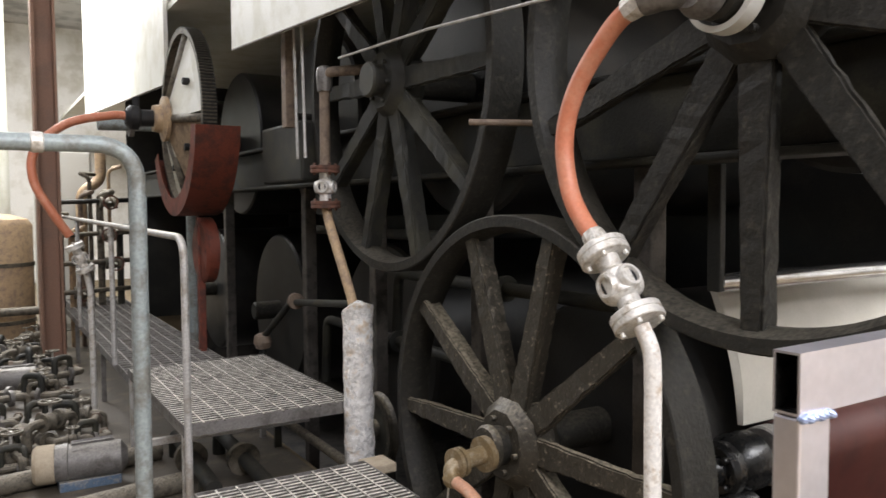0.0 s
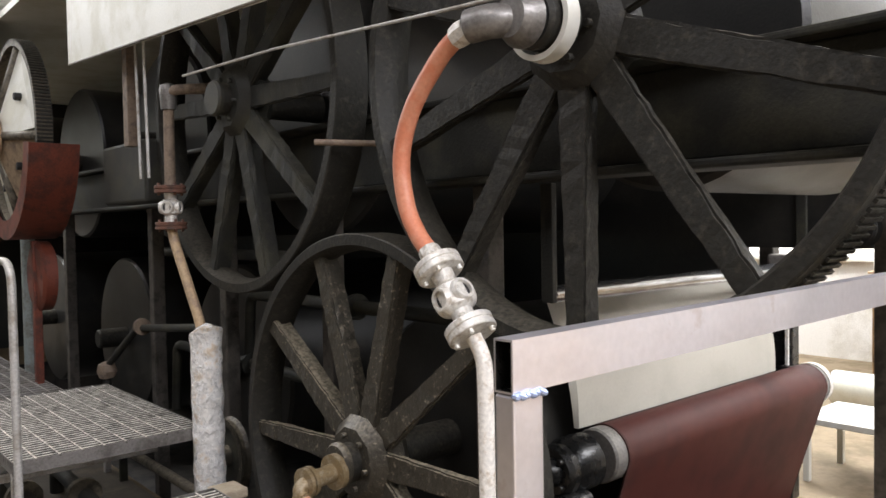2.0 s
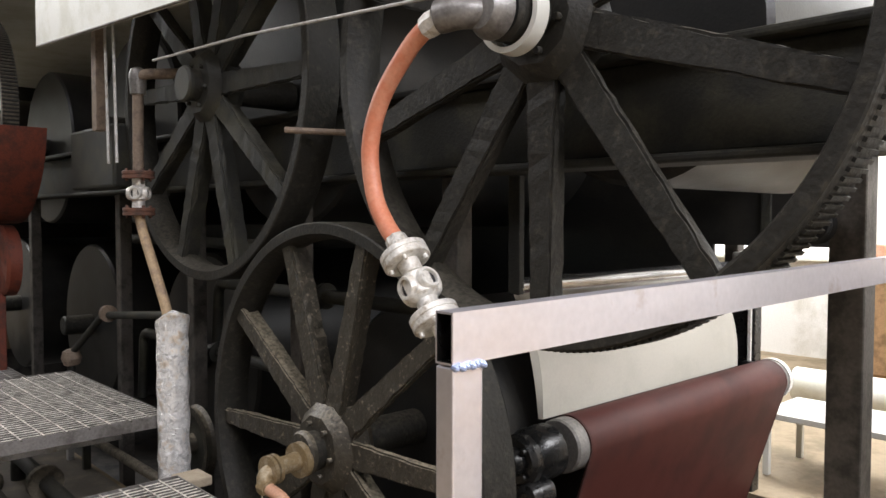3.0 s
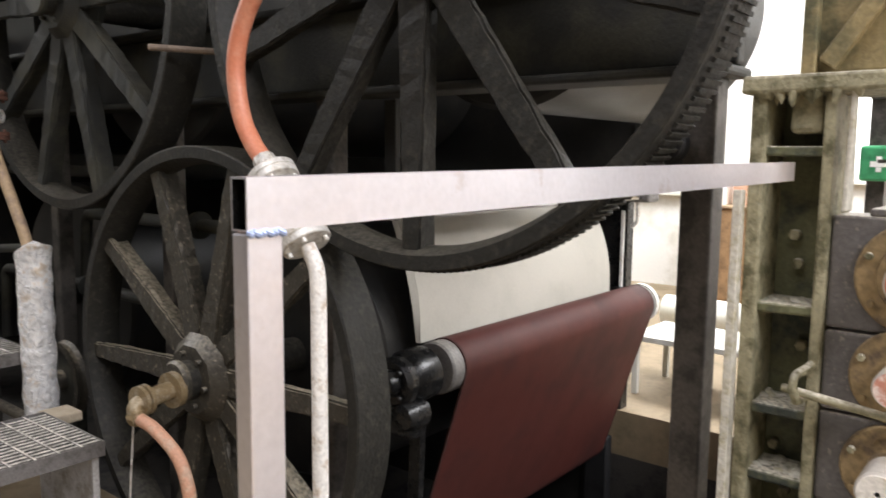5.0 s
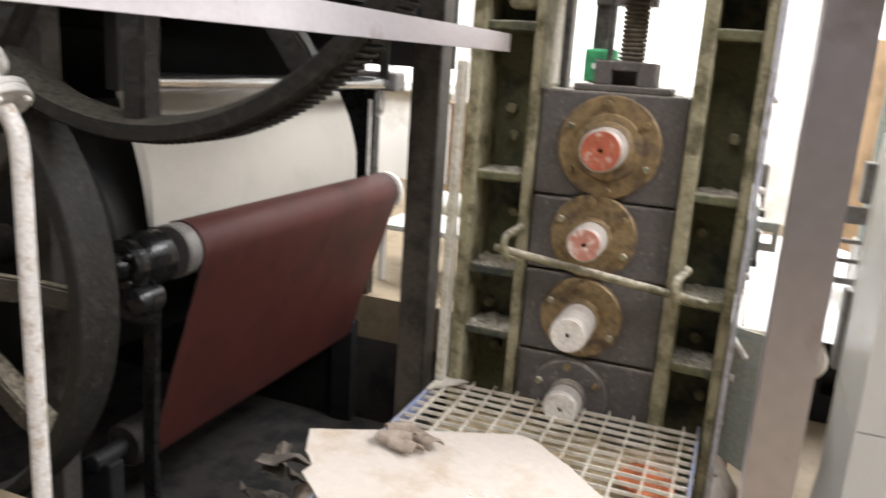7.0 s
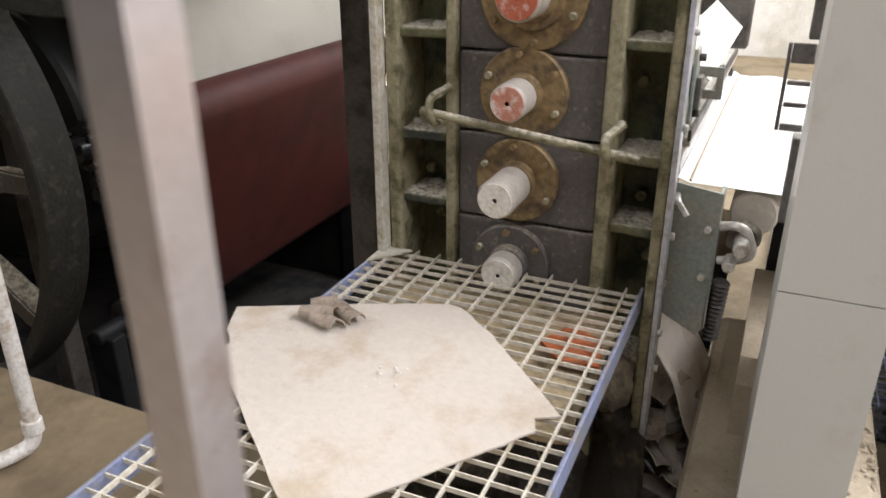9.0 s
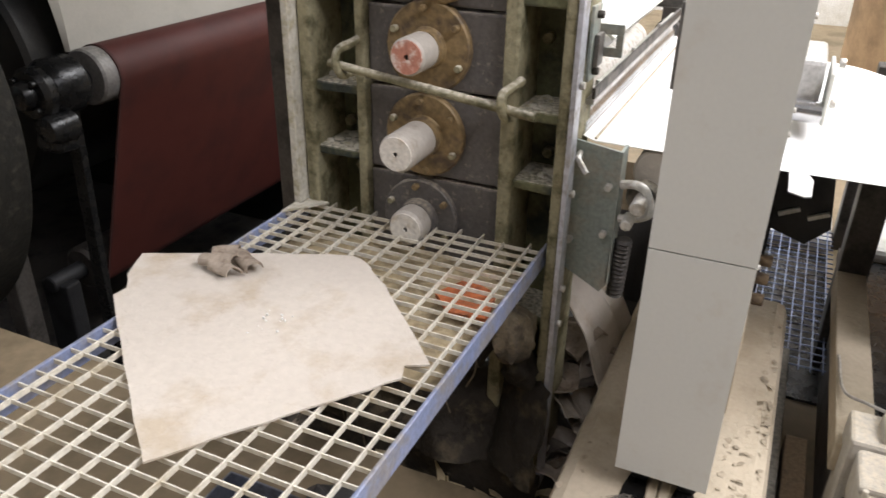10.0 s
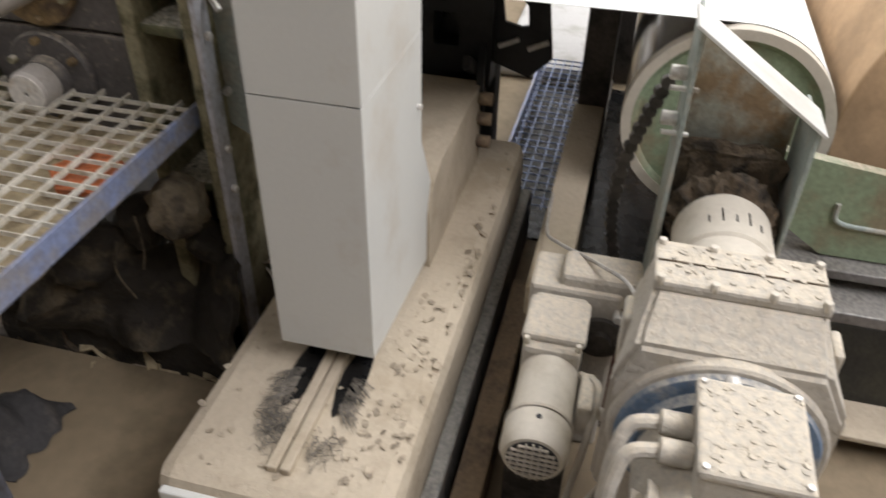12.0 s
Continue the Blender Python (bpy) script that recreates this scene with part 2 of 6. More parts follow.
M["rust_orange"] = material("rust_orange", (0.42, 0.12, 0.04), 0.85, dirt=(0.24, 0.085, 0.04), dirt_amount=0.6, scale=20)
M["pulp"] = material("pulp", (0.42, 0.34, 0.21), 0.85, dirt=(0.22, 0.17, 0.1), scale=12, bump=0.8, grain=60)
M["fluff"] = material("fluff", (0.13, 0.095, 0.06), 1.0, dirt=(0.045, 0.035, 0.025), dirt_amount=0.5, scale=26, bump=1.0, grain=200, caked=0.8, cake_scale=70)
M["rusty_dust"] = material("rusty_dust", (0.26, 0.19, 0.12), 0.8, dirt=(0.14, 0.10, 0.07), scale=12, bump=0.4)
M["joint_grey"] = material("joint_grey", (0.20, 0.19, 0.18), 0.4, 0.4, dirt=(0.13, 0.12, 0.11), scale=18)
M["brass"] = material("brass", (0.25, 0.185, 0.10), 0.5, 0.3, dirt=(0.36, 0.30, 0.21), dirt_amount=0.4, scale=25, bump=0.4)
M["hose_pale"] = material("hose_pale", (0.52, 0.28, 0.18), 0.6, dirt=(0.5, 0.36, 0.26), scale=14, bump=0.1)
M["tan_dark"] = material("tan_dark", (0.20, 0.15, 0.11), 0.6, dirt=(0.12, 0.09, 0.07), scale=16)
M["column_brown"] = material("column_brown", (0.28, 0.16, 0.11), 0.6, dirt=(0.24, 0.15, 0.11), scale=3)
M["motor_clean"] = material("motor_clean", (0.56, 0.51, 0.42), 0.6, dirt=(0.48, 0.43, 0.34), dirt_amount=0.35, scale=9, bump=0.1, vary=0.03)
M["plate_pale"] = material("plate_pale", (0.52, 0.51, 0.49), 0.55, dirt=(0.40, 0.39, 0.35), dirt_amount=0.35, scale=5, bump=0.1, vary=0.03)
M["strip_pale"] = material("strip_pale", (0.56, 0.57, 0.62), 0.4, 0.3, dirt=(0.36, 0.34, 0.32), dirt_amount=0.35, scale=14, bump=0.2)
M["rag"] = material("rag", (0.045, 0.042, 0.04), 0.8, dirt=(0.09, 0.08, 0.07), dirt_amount=0.3, scale=9, bump=0.5)
M["bin_steel"] = material("bin_steel", (0.22, 0.24, 0.30), 0.35, 0.5, dirt=(0.12, 0.12, 0.13), scale=7, bump=0.2)
M["hair"] = material("hair", (0.20, 0.175, 0.14), 0.9, dirt=(0.09, 0.08, 0.065), scale=30)
M["weld"] = material("weld", (0.35, 0.42, 0.62), 0.4, 0.6, scale=60, bump=0.4)
M["wood"] = material("wood", (0.30, 0.18, 0.09), 0.7, scale=7)


# ---- building helpers ----
BASE = {}


def frame_of(d):
    d = Vector(d).normalized()
    u = d.orthogonal().normalized() if abs(d.z) > 0.9 else d.cross(Vector((0, 0, 1))).normalized()
    return d, u, d.cross(u)


def box(bm, lo, hi, bevel=0.0, m=None):
    """A box from corner lo to corner hi, its edges rounded by bevel, then moved by m."""
    t = bmesh.new()
    c, s = [(a + b) / 2 for a, b in zip(lo, hi)], [abs(b - a) for a, b in zip(lo, hi)]
    bmesh.ops.create_cube(t, size=1, matrix=Matrix.Translation(c) @ Matrix.Diagonal((*s, 1)))
    if bevel:
        bmesh.ops.bevel(t, geom=t.edges[:], offset=min(bevel, min(s) * 0.45), segments=2, affect="EDGES", profile=0.5)
    if m is not None:
        bmesh.ops.transform(t, matrix=m, verts=t.verts[:])
    merge(bm, t)
    return bm


def merge(bm, t):
    me = bpy.data.meshes.new("x")
    t.to_mesh(me)
    t.free()
    bm.from_mesh(me)
    bpy.data.meshes.remove(me)


def lathe(bm, p0, d, profile, seg=32, closed=False):
    """Turns the profile of (along, radius) round the axis from p0 in direction d."""
    p0 = Vector(p0)
    d, u, v = frame_of(d)
    rings = []
    for s, r in profile:
        rings.append([bm.verts.new(p0 + d * s + (u * math.cos(a) + v * math.sin(a)) * max(r, 1e-4)) for a in (2 * math.pi * i / seg for i in range(seg))])
    pairs = list(zip(rings, rings[1:])) + ([(rings[-1], rings[0])] if closed else [])
    for a, b in pairs:
        for i in range(seg):
            f = bm.faces.new((a[i], a[(i + 1) % seg], b[(i + 1) % seg], b[i]))
            f.smooth = True
    if not closed:
        bm.faces.new(rings[0][::-1])
        bm.faces.new(rings[-1])
    return bm


def rod(bm, p0, p1, r, seg=16, r1=None):
    d = Vector(p1) - Vector(p0)
    L = d.length
    b = min(r * 0.15, L * 0.1)
    r1 = r if r1 is None else r1
    return lathe(bm, p0, d, [(0, r - b), (b, r), (L - b, r1), (L, r1 - b)], seg)


def spline(pts, n=8):
    """A smooth line through the points."""
    P = [Vector(p) for p in pts]
    P = [2 * P[0] - P[1]] + P + [2 * P[-1] - P[-2]]
    out = []
    for i in range(1, len(P) - 2):
        a, b, c, d = P[i - 1:i + 3]
        for j in range(n):
            t = j / n
            out.append(0.5 * ((2 * b) + (c - a) * t + (2 * a - 5 * b + 4 * c - d) * t * t + (3 * b - a - 3 * c + d) * t ** 3))
    return out + [P[-2]]


def pipe(bm, pts, r, seg=14):
    """A round pipe along the points."""
    P = [Vector(p) for p in pts]
    u = None
    rings = []
    for i, p in enumerate(P):
        d = (P[min(i + 1, len(P) - 1)] - P[max(i - 1, 0)]).normalized()
        u = frame_of(d)[1] if u is None else (u - d * u.dot(d)).normalized()
        v = d.cross(u)
        rings.append([bm.verts.new(p + (u * math.cos(a) + v * math.sin(a)) * r) for a in (2 * math.pi * k / seg for k in range(seg))])
    for a, b in zip(rings, rings[1:]):
        for k in range(seg):
            f = bm.faces.new((a[k], a[(k + 1) % seg], b[(k + 1) % seg], b[k]))
            f.smooth = True
    bm.faces.new(rings[0][::-1])
    bm.faces.new(rings[-1])
    return bm


def bent(pts, r=0.06, n=5):
    """The points with their inner corners rounded."""
    P = [Vector(p) for p in pts]
    out = [P[0]]
    for a, b, c in zip(P, P[1:], P[2:]):
        s, e = b + (a - b).normalized() * min(r, (a - b).length / 2), b + (c - b).normalized() * min(r, (c - b).length / 2)
        out += [(1 - t) ** 2 * s + 2 * t * (1 - t) * b + t * t * e for t in (i / n for i in range(n + 1))]
    return out + [P[-1]]


def sheet(bm, f, nu, nv, thick=0.0):
    """A curved sheet: f(u, v) for u, v from 0 to 1, with a thickness along its normals."""
    g = [[bm.verts.new(f(i / nu, j / nv)) for j in range(nv + 1)] for i in range(nu + 1)]
    faces = []
    for i in range(nu):
        for j in range(nv):
            q = bm.faces.new((g[i][j], g[i + 1][j], g[i + 1][j + 1], g[i][j + 1]))
            q.smooth = True
            faces.append(q)
    if thick:
        bm.normal_update()
        bmesh.ops.solidify(bm, geom=faces, thickness=thick)
    return bm


def prism(bm, outline, lo, hi, axis="x"):
    """A flat outline of (a, b) pairs, drawn out from lo to hi along the axis."""
    def at(a, b, h):
        return {"x": (h, a, b), "y": (a, h, b), "z": (a, b, h)}[axis]
    A, B = [bm.verts.new(at(a, b, lo)) for a, b in outline], [bm.verts.new(at(a, b, hi)) for a, b in outline]
    n = len(outline)
    fs = [bm.faces.new(A), bm.faces.new(B[::-1])] + [bm.faces.new((A[i], B[i], B[(i + 1) % n], A[(i + 1) % n])) for i in range(n)]
    bmesh.ops.recalc_face_normals(bm, faces=fs)
    return bm


def rough(bm, amount, scale=8.0):
    for v in bm.verts:
        v.co += noise.noise_vector(v.co * scale) * amount
    return bm


def mesh_of(name, bm, mat):
    me = bpy.data.meshes.new(name)
    bmesh.ops.recalc_face_normals(bm, faces=bm.faces[:])
    for e in bm.edges:
        if len(e.link_faces) == 2 and e.calc_face_angle(0) > 0.6:
            e.smooth = False
    bm.to_mesh(me)
    bm.free()
    for m in mat if isinstance(mat, (list, tuple)) else [mat]:
        me.materials.append(M[m])
    return me


def root(name, base, label, category, group=""):
    """An Empty at the base of a thing."""
    ob = new(name)
    ob.empty_display_size = 0.1
    ob.location = base
    BASE[ob] = Vector(base)
    return tagged(ob, label, category, group)


def part(name, bm, mat, parent, label=""):
    """Links a bmesh, drawn in the world's place, as one mesh under a thing or part."""
    bmesh.ops.translate(bm, vec=-BASE[parent], verts=bm.verts[:])
    ob = new(name, mesh_of(name, bm, mat))
    ob.parent = parent
    BASE[ob] = BASE[parent]
    return tagged(ob, label)


def solid(name, bm, mat, label, category, group="", kind=""):
    """A thing of one mesh."""
    ob = new(name, mesh_of(name, bm, mat))
    BASE[ob] = Vector((0, 0, 0))
    return tagged(ob, label, category, group, kind)


def B():
    return bmesh.new()


# ---- the hall ----
def structure(name, bm, mat, label, category):
    return solid(name, bm, mat, label, category, kind="structure")


PIT = (2.13, 4.9, -0.2, 13.0)
PITZ = F - 0.9
b = B()
box(b, (-5, -9, F - 0.3), (PIT[0], 20, F))
box(b, (PIT[1], -9, F - 0.3), (12, 20, F))
box(b, (PIT[0], -9, F - 0.3), (PIT[1], PIT[2], F))
box(b, (PIT[0], PIT[3], F - 0.3), (PIT[1], 20, F))
structure("floor", b, "concrete", "worn brown concrete floor of a paper mill", "floor")
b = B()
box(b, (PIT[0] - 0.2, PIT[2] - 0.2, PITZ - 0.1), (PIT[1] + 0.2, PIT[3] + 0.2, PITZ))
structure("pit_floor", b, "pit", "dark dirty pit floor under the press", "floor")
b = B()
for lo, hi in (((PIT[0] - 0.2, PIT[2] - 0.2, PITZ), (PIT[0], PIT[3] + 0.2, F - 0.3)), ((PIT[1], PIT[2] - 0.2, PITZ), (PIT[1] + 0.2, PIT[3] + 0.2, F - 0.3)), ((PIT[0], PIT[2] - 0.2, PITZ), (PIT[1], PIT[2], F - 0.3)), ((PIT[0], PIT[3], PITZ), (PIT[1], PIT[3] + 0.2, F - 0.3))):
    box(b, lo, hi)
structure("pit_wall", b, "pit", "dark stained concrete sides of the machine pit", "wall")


# dirty floor, also darkened here in place of dimming the end lamp
b = B()
box(b, (-2.0, 4.6, F), (2.1, 12.5, F + 0.004))
structure("floor_patch", b, "oily_floor", "dark oily floor round the pumps and valves", "floor")


def wall(name, lo, hi, holes, axis, label, mat="plaster"):
    """A wall with window openings, laid up from piers and bands."""
    b = B()
    a0, a1 = (lo[1], hi[1]) if axis == "y" else (lo[0], hi[0])

    def piece(s, e, z0, z1):
        if axis == "y":
            box(b, (lo[0], s, z0), (hi[0], e, z1))
        else:
            box(b, (s, lo[1], z0), (e, hi[1], z1))
    s = a0
    for h0, h1, z0, z1 in holes:
        piece(s, h0, lo[2], hi[2])
        piece(h0, h1, lo[2], z0)
        piece(h0, h1, z1, hi[2])
        s = h1
    piece(s, a1, lo[2], hi[2])
    return structure(name, b, mat, label, "wall")


WIN_E = [(-6, -4, 0.9, 3.6), (-3, -1, 0.9, 3.6), (0.2, 2.2, 1.1, 3.6), (3.5, 5.5, 0.9, 3.6), (8, 10, 0.9, 3.6)]
wall("wall_east", (10, -9, F), (10.3, 20, 5.5), WIN_E, "y", "white plastered far wall with tall windows")
# out of view, kept dark so the metal has little to reflect
wall("wall_west", (-5.3, -9, F), (-5, 20, 5.5), [(10, 13, 1.0, 3.8)], "y", "unseen aisle wall, darkened to cut bounced light", "soot")
wall("wall_north", (-5, 20, F), (10, 20.3, 5.5), [(-4, -1.5, 1.0, 3.8)], "x", "white plastered end wall")
wall("wall_south", (-5, -9.3, F), (10, -9, 5.5), [(-3, 0, 1.0, 3.8), (3, 6, 1.0, 3.8)], "x", "white plastered end wall")
b = B()
# made-up roof openings, one under each added lamp
SKY = [(-2.4, 0.0, -2, 8), (-1.4, 3.0, -6.2, -3.0), (3.4, 7.0, -4.3, -1.7), (6.5, 8.7, -1.6, 8), (-0.9, 1.3, 9.9, 16.1)]
ys = sorted({-9, 20, *[v for s in SKY for v in s[2:]]})
for y0, y1 in zip(ys, ys[1:]):
    cuts = sorted((s[0], s[1]) for s in SKY if s[2] <= y0 and s[3] >= y1)
    x = -5
    for c0, c1 in cuts:
        box(b, (x, y0, 5.5), (c0, y1, 5.7))
        x = c1
    box(b, (x, y0, 5.5), (10, y1, 5.7))
structure("ceiling", b, "roof", "unseen grey hall ceiling with openings added for the lamps", "ceiling")

b = B()
box(b, (11.0, -9, 0), (11.1, 20, 4.6))
structure("backdrop", b, "daylight", "bright overcast daylight outside the far windows", "backdrop")
for i, (y0, y1, z0, z1) in enumerate(WIN_E):
    wd = root("window", (10.1, y0, z0), "tall white-framed window in the far wall", "window", "far windows")
    wd["kind"] = "structure"
    for a, c in (((10.12, y0, z0), (10.18, y0 + 0.06, z1)), ((10.12, y1 - 0.06, z0), (10.18, y1, z1)), ((10.12, y0 + 0.06, z0), (10.18, y1 - 0.06, z0 + 0.06)), ((10.12, y0 + 0.06, z1 - 0.06), (10.18, y1 - 0.06, z1)), ((10.12, (y0 + y1) / 2 - 0.03, z0 + 0.06), (10.18, (y0 + y1) / 2 + 0.03, z1 - 0.06)), ((10.13, y0 + 0.06, 2.2), (10.17, (y0 + y1) / 2 - 0.03, 2.25)), ((10.13, (y0 + y1) / 2 + 0.03, 2.2), (10.17, y1 - 0.06, 2.25))):
        part("frame_bar", box(B(), a, c, 0.004), "hood", wd)
    part("sill", box(B(), (9.9, y0 - 0.05, z0 - 0.05), (10.1, y1 + 0.05, z0 - 0.003), 0.006), "hood", wd)

# ---- dryer section: wheels, cylinders, frame ----
WHEELS = [(2.16, 1.61, 1.98, 1.03, -90, 0.50), (2.18, 2.82, 0.36, 0.985, 2, 0.6), (2.18, 3.93, 2.06, 1.035, -38, 0.76)]


def wheel(x, y, z, r, turn, label):
    w = root("drive_gear", (x, y, z), label, "gear wheel", "dryer drive gears")
    d = (1, 0, 0)
    # lower wheel lighter with dust, far wheel darker for the weaker light there
    iron = "dusty_iron" if z < 1 else "black_iron" if y < 3 else "frame_iron"
    part("rim", lathe(B(), (x, y, z), d, [(0, r - 0.05), (0, r - 0.006), (0.006, r), (0.166, r), (0.172, r - 0.006), (0.172, r - 0.05), (0.11, r - 0.075), (0.06, r - 0.075)], 120, True), "black_iron", w)
    b = B()
    n = 260
    for i in range(n):
        a = 2 * math.pi * i / n
        box(b, (0.05, -0.0055, r - 0.01), (0.165, 0.0055, r + 0.009), 0, Matrix.Translation((x, y, z)) @ Matrix.Rotation(a, 4, "X"))
    if z > 1 and y < 3:
        tagged(part("teeth", b, iron, w), kind="stuff")
    else:
        b.free()
    part("hub", rough(lathe(B(), (x - 0.02, y, z), d, [(0, 0.07), (0.0, 0.15), (0.05, 0.20), (0.15, 0.20), (0.20, 0.16), (0.20, 0.07)], 10), 0.006, 20), iron, w)
    part("hub_sleeve", lathe(B(), (x - 0.10, y, z), d, [(0, 0.05), (0, 0.085), (0.012, 0.095), (0.03, 0.095), (0.035, 0.08), (0.09, 0.08), (0.09, 0.05)], 28), iron, w)
    for k in range(6):
        a = radians(60 * k + 10)
        part("hub_bolt", rod(B(), (x - 0.04, y + 0.115 * math.cos(a), z + 0.115 * math.sin(a)), (x - 0.01, y + 0.115 * math.cos(a), z + 0.115 * math.sin(a)), 0.013, 6), iron, w)
    for k in range(10):
        a = radians(turn + 36 * k)
        m = Matrix.Translation((x, y, z)) @ Matrix.Rotation(math.pi / 2 - a, 4, "X")
        t = B()
        for r0, r1, w0, w1, x0, x1 in ((0.15, r - 0.05, 0.060, 0.038, 0.03, 0.065), (0.15, r - 0.05, 0.02, 0.016, 0.06, 0.14)):
            vs = [t.verts.new(m @ Vector((xx, yy * ww, zz))) for zz, ww in ((r0, w0), (r1, w1)) for xx, yy in ((x0, -1), (x1, -1), (x1, 1), (x0, 1))]
            for q in ((0, 1, 2, 3), (4, 5, 6, 7), (0, 1, 5, 4), (1, 2, 6, 5), (2, 3, 7, 6), (3, 0, 4, 7)):
                t.faces.new([vs[i] for i in q])
        bmesh.ops.recalc_face_normals(t, faces=t.faces[:])
        bmesh.ops.bevel(t, geom=t.edges[:], offset=0.008, segments=2, affect="EDGES")
        bmesh.ops.subdivide_edges(t, edges=[e for e in t.edges if e.calc_length() > 0.3], cuts=18)
        part("spoke", rough(t, 0.006, 40), iron, w)
    return w


for x, y, z, r, turn, rc in WHEELS:
    wheel(x, y, z, r, turn, "large greasy black cast-iron gear wheel with ten spokes")
    c = root("dryer_cylinder", (x + 0.5, y, z), "black steam-heated dryer cylinder behind its gear wheel", "dryer cylinder", "dryer cylinders")
    n = 1.3 if y < 2 else 2.0
    part("shell", lathe(B(), (x + 0.55, y, z), (1, 0, 0), [(0, rc - 0.16), (0.0, rc - 0.02), (0.02, rc), (n - 0.02, rc), (n, rc - 0.02), (n, rc - 0.16)], 64), "drum", c)
    part("shaft", rod(B(), (x - 0.09, y, z), (x + 2.9, y, z), 0.085, 24), "black_iron", c)


def member(bm, x0, x1, y0, y1, z0, z1):
    return rough(box(bm, (x0, y0, z0), (x1, y1, z1), 0.01), 0.003, 6)


def beam(y0, y1, z0, z1, x=2.42, label="greasy dark machine frame beam with ragged grime"):
    fb = root("frame_beam", (x, y0, z0), label, "frame beam")
    part("web", member(B(), x + 0.04, x + 0.1, y0, y1, z0, z1), "frame_iron", fb)
    part("lower_flange", member(B(), x - 0.03, x + 0.17, y0, y1, z0 - 0.03, z0), "frame_iron", fb)
    part("upper_flange", member(B(), x - 0.03, x + 0.17, y0, y1, z1, z1 + 0.03), "frame_iron", fb)


beam(0.70, 13.0, 1.56, 1.86)
beam(2.3, 13.0, 1.56, 1.86, 4.95)
for x, y, z in ((2.42, 0.735, PITZ), (2.45, 2.25, PITZ), (2.45, 3.4, PITZ), (2.45, 4.6, PITZ), (2.45, 5.8, PITZ), (2.45, 8.0, F), (4.95, 2.3, F), (4.95, 3.4, F), (4.95, 5.8, F)):
    fp = root("frame_post", (x, y, z), "dark square steel machine frame post", "post", "machine frame posts")
    part("shaft", box(B(), (x, y, z + 0.02), (x + 0.09, y + 0.09, 1.53), 0.008), "dark_tube", fp)
    part("foot_plate", box(B(), (x - 0.05, y - 0.05, z), (x + 0.14, y + 0.14, z + 0.02), 0.004), "dark_tube", fp)
for y, z in ((3.4, 0.95), (5.0, 1.2), (4.6, 0.5)):
    fb = root("cross_pipe", (2.5, y, z), "grimy black steam pipe running along the frame", "pipe", "frame pipes")
    part("tube", pipe(B(), bent([(2.62, y - 1.2, z), (2.62, y + 1.2, z), (2.62, y + 1.25, z - 0.5)], 0.08), 0.035), "frame_iron", fb)
    part("flange", lathe(B(), (2.62, y, z), (0, 1, 0), [(0, 0.03), (0, 0.07), (0.03, 0.07), (0.03, 0.03)], 20), "frame_iron", fb)

for y, z, rc in ((5.05, 0.40, 0.72), (6.2, 2.06, 0.76), (7.3, 0.40, 0.72), (8.5, 2.06, 0.76), (9.6, 0.4, 0.72), (10.8, 2.06, 0.76)):
    c = root("dryer_cylinder", (2.75, y, z), "black steam-heated dryer cylinder deep in the machine", "dryer cylinder", "dryer cylinders")
    part("shell", lathe(B(), (2.75, y, z), (1, 0, 0), [(0, rc - 0.16), (0.0, rc - 0.02), (0.02, rc), (1.98, rc), (2.0, rc - 0.02), (2.0, rc - 0.16)], 64), "drum", c)
    part("shaft", rod(B(), (2.5, y, z), (4.9, y, z), 0.085, 24), "black_iron", c)
# added black sheet behind the dryers, standing in for their dark interior
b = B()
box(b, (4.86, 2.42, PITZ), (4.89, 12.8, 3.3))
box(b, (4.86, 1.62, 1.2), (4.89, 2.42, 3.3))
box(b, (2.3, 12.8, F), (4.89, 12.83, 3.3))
structure("machine_side", b, "drum", "black backing sheet added behind the dryer section to keep it dark", "cladding")

# hood over the dryers: unseen roof, widened to keep the machine dark
b = B()
box(b, (1.95, 5.2, 3.3), (5.4, 19, 3.36))
box(b, (1.5, 1.0, 3.3), (5.0, 5.2, 3.36))
solid("hood_roof", b, "hood", "unseen cream sheet-metal hood roof, put in to shade the dryers", "hood", kind="structure")

# ---- barrier ----
def square_tube(lo, hi, axis, wall=0.003):
    """An open square tube along the axis, as one skin; its inside takes a second material, dark for shade."""
    b = B()
    k = "xyz".index(axis)
    o = [q for q in range(3) if q != k]
    loops = []
    for end, inset in ((0, wall), (0, 0.0), (1, 0.0), (1, wall)):
        loop = []
        for p, q in ((0, 0), (1, 0), (1, 1), (0, 1)):
            v = [0, 0, 0]
            v[k] = (lo, hi)[end][k]
            v[o[0]] = (lo, hi)[p][o[0]] + (inset if p == 0 else -inset)
            v[o[1]] = (lo, hi)[q][o[1]] + (inset if q == 0 else -inset)
            loop.append(b.verts.new(v))
        loops.append(loop)
    for A, C in zip(loops, loops[1:] + loops[:1]):
        for i in range(4):
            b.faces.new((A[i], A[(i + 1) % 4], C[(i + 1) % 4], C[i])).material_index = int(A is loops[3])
    bmesh.ops.recalc_face_normals(b, faces=b.faces[:])
    return b


def tilted(b, slope):
    for v in b.verts:
        v.co.z += (v.co.x - 0.70) * slope
    return b


bar = root("guard_rail", (0.70, 0.465, F), "welded bare square-tube guard rail beside the wheels", "guard rail")
# black inner faces stand in for the shade deep in the rail
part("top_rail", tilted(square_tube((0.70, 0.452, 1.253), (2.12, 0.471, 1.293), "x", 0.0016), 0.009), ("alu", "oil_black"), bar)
part("post", box(B(), (0.70, 0.452, F), (0.733, 0.471, 1.252), 0.002), "alu", bar)
b = B()
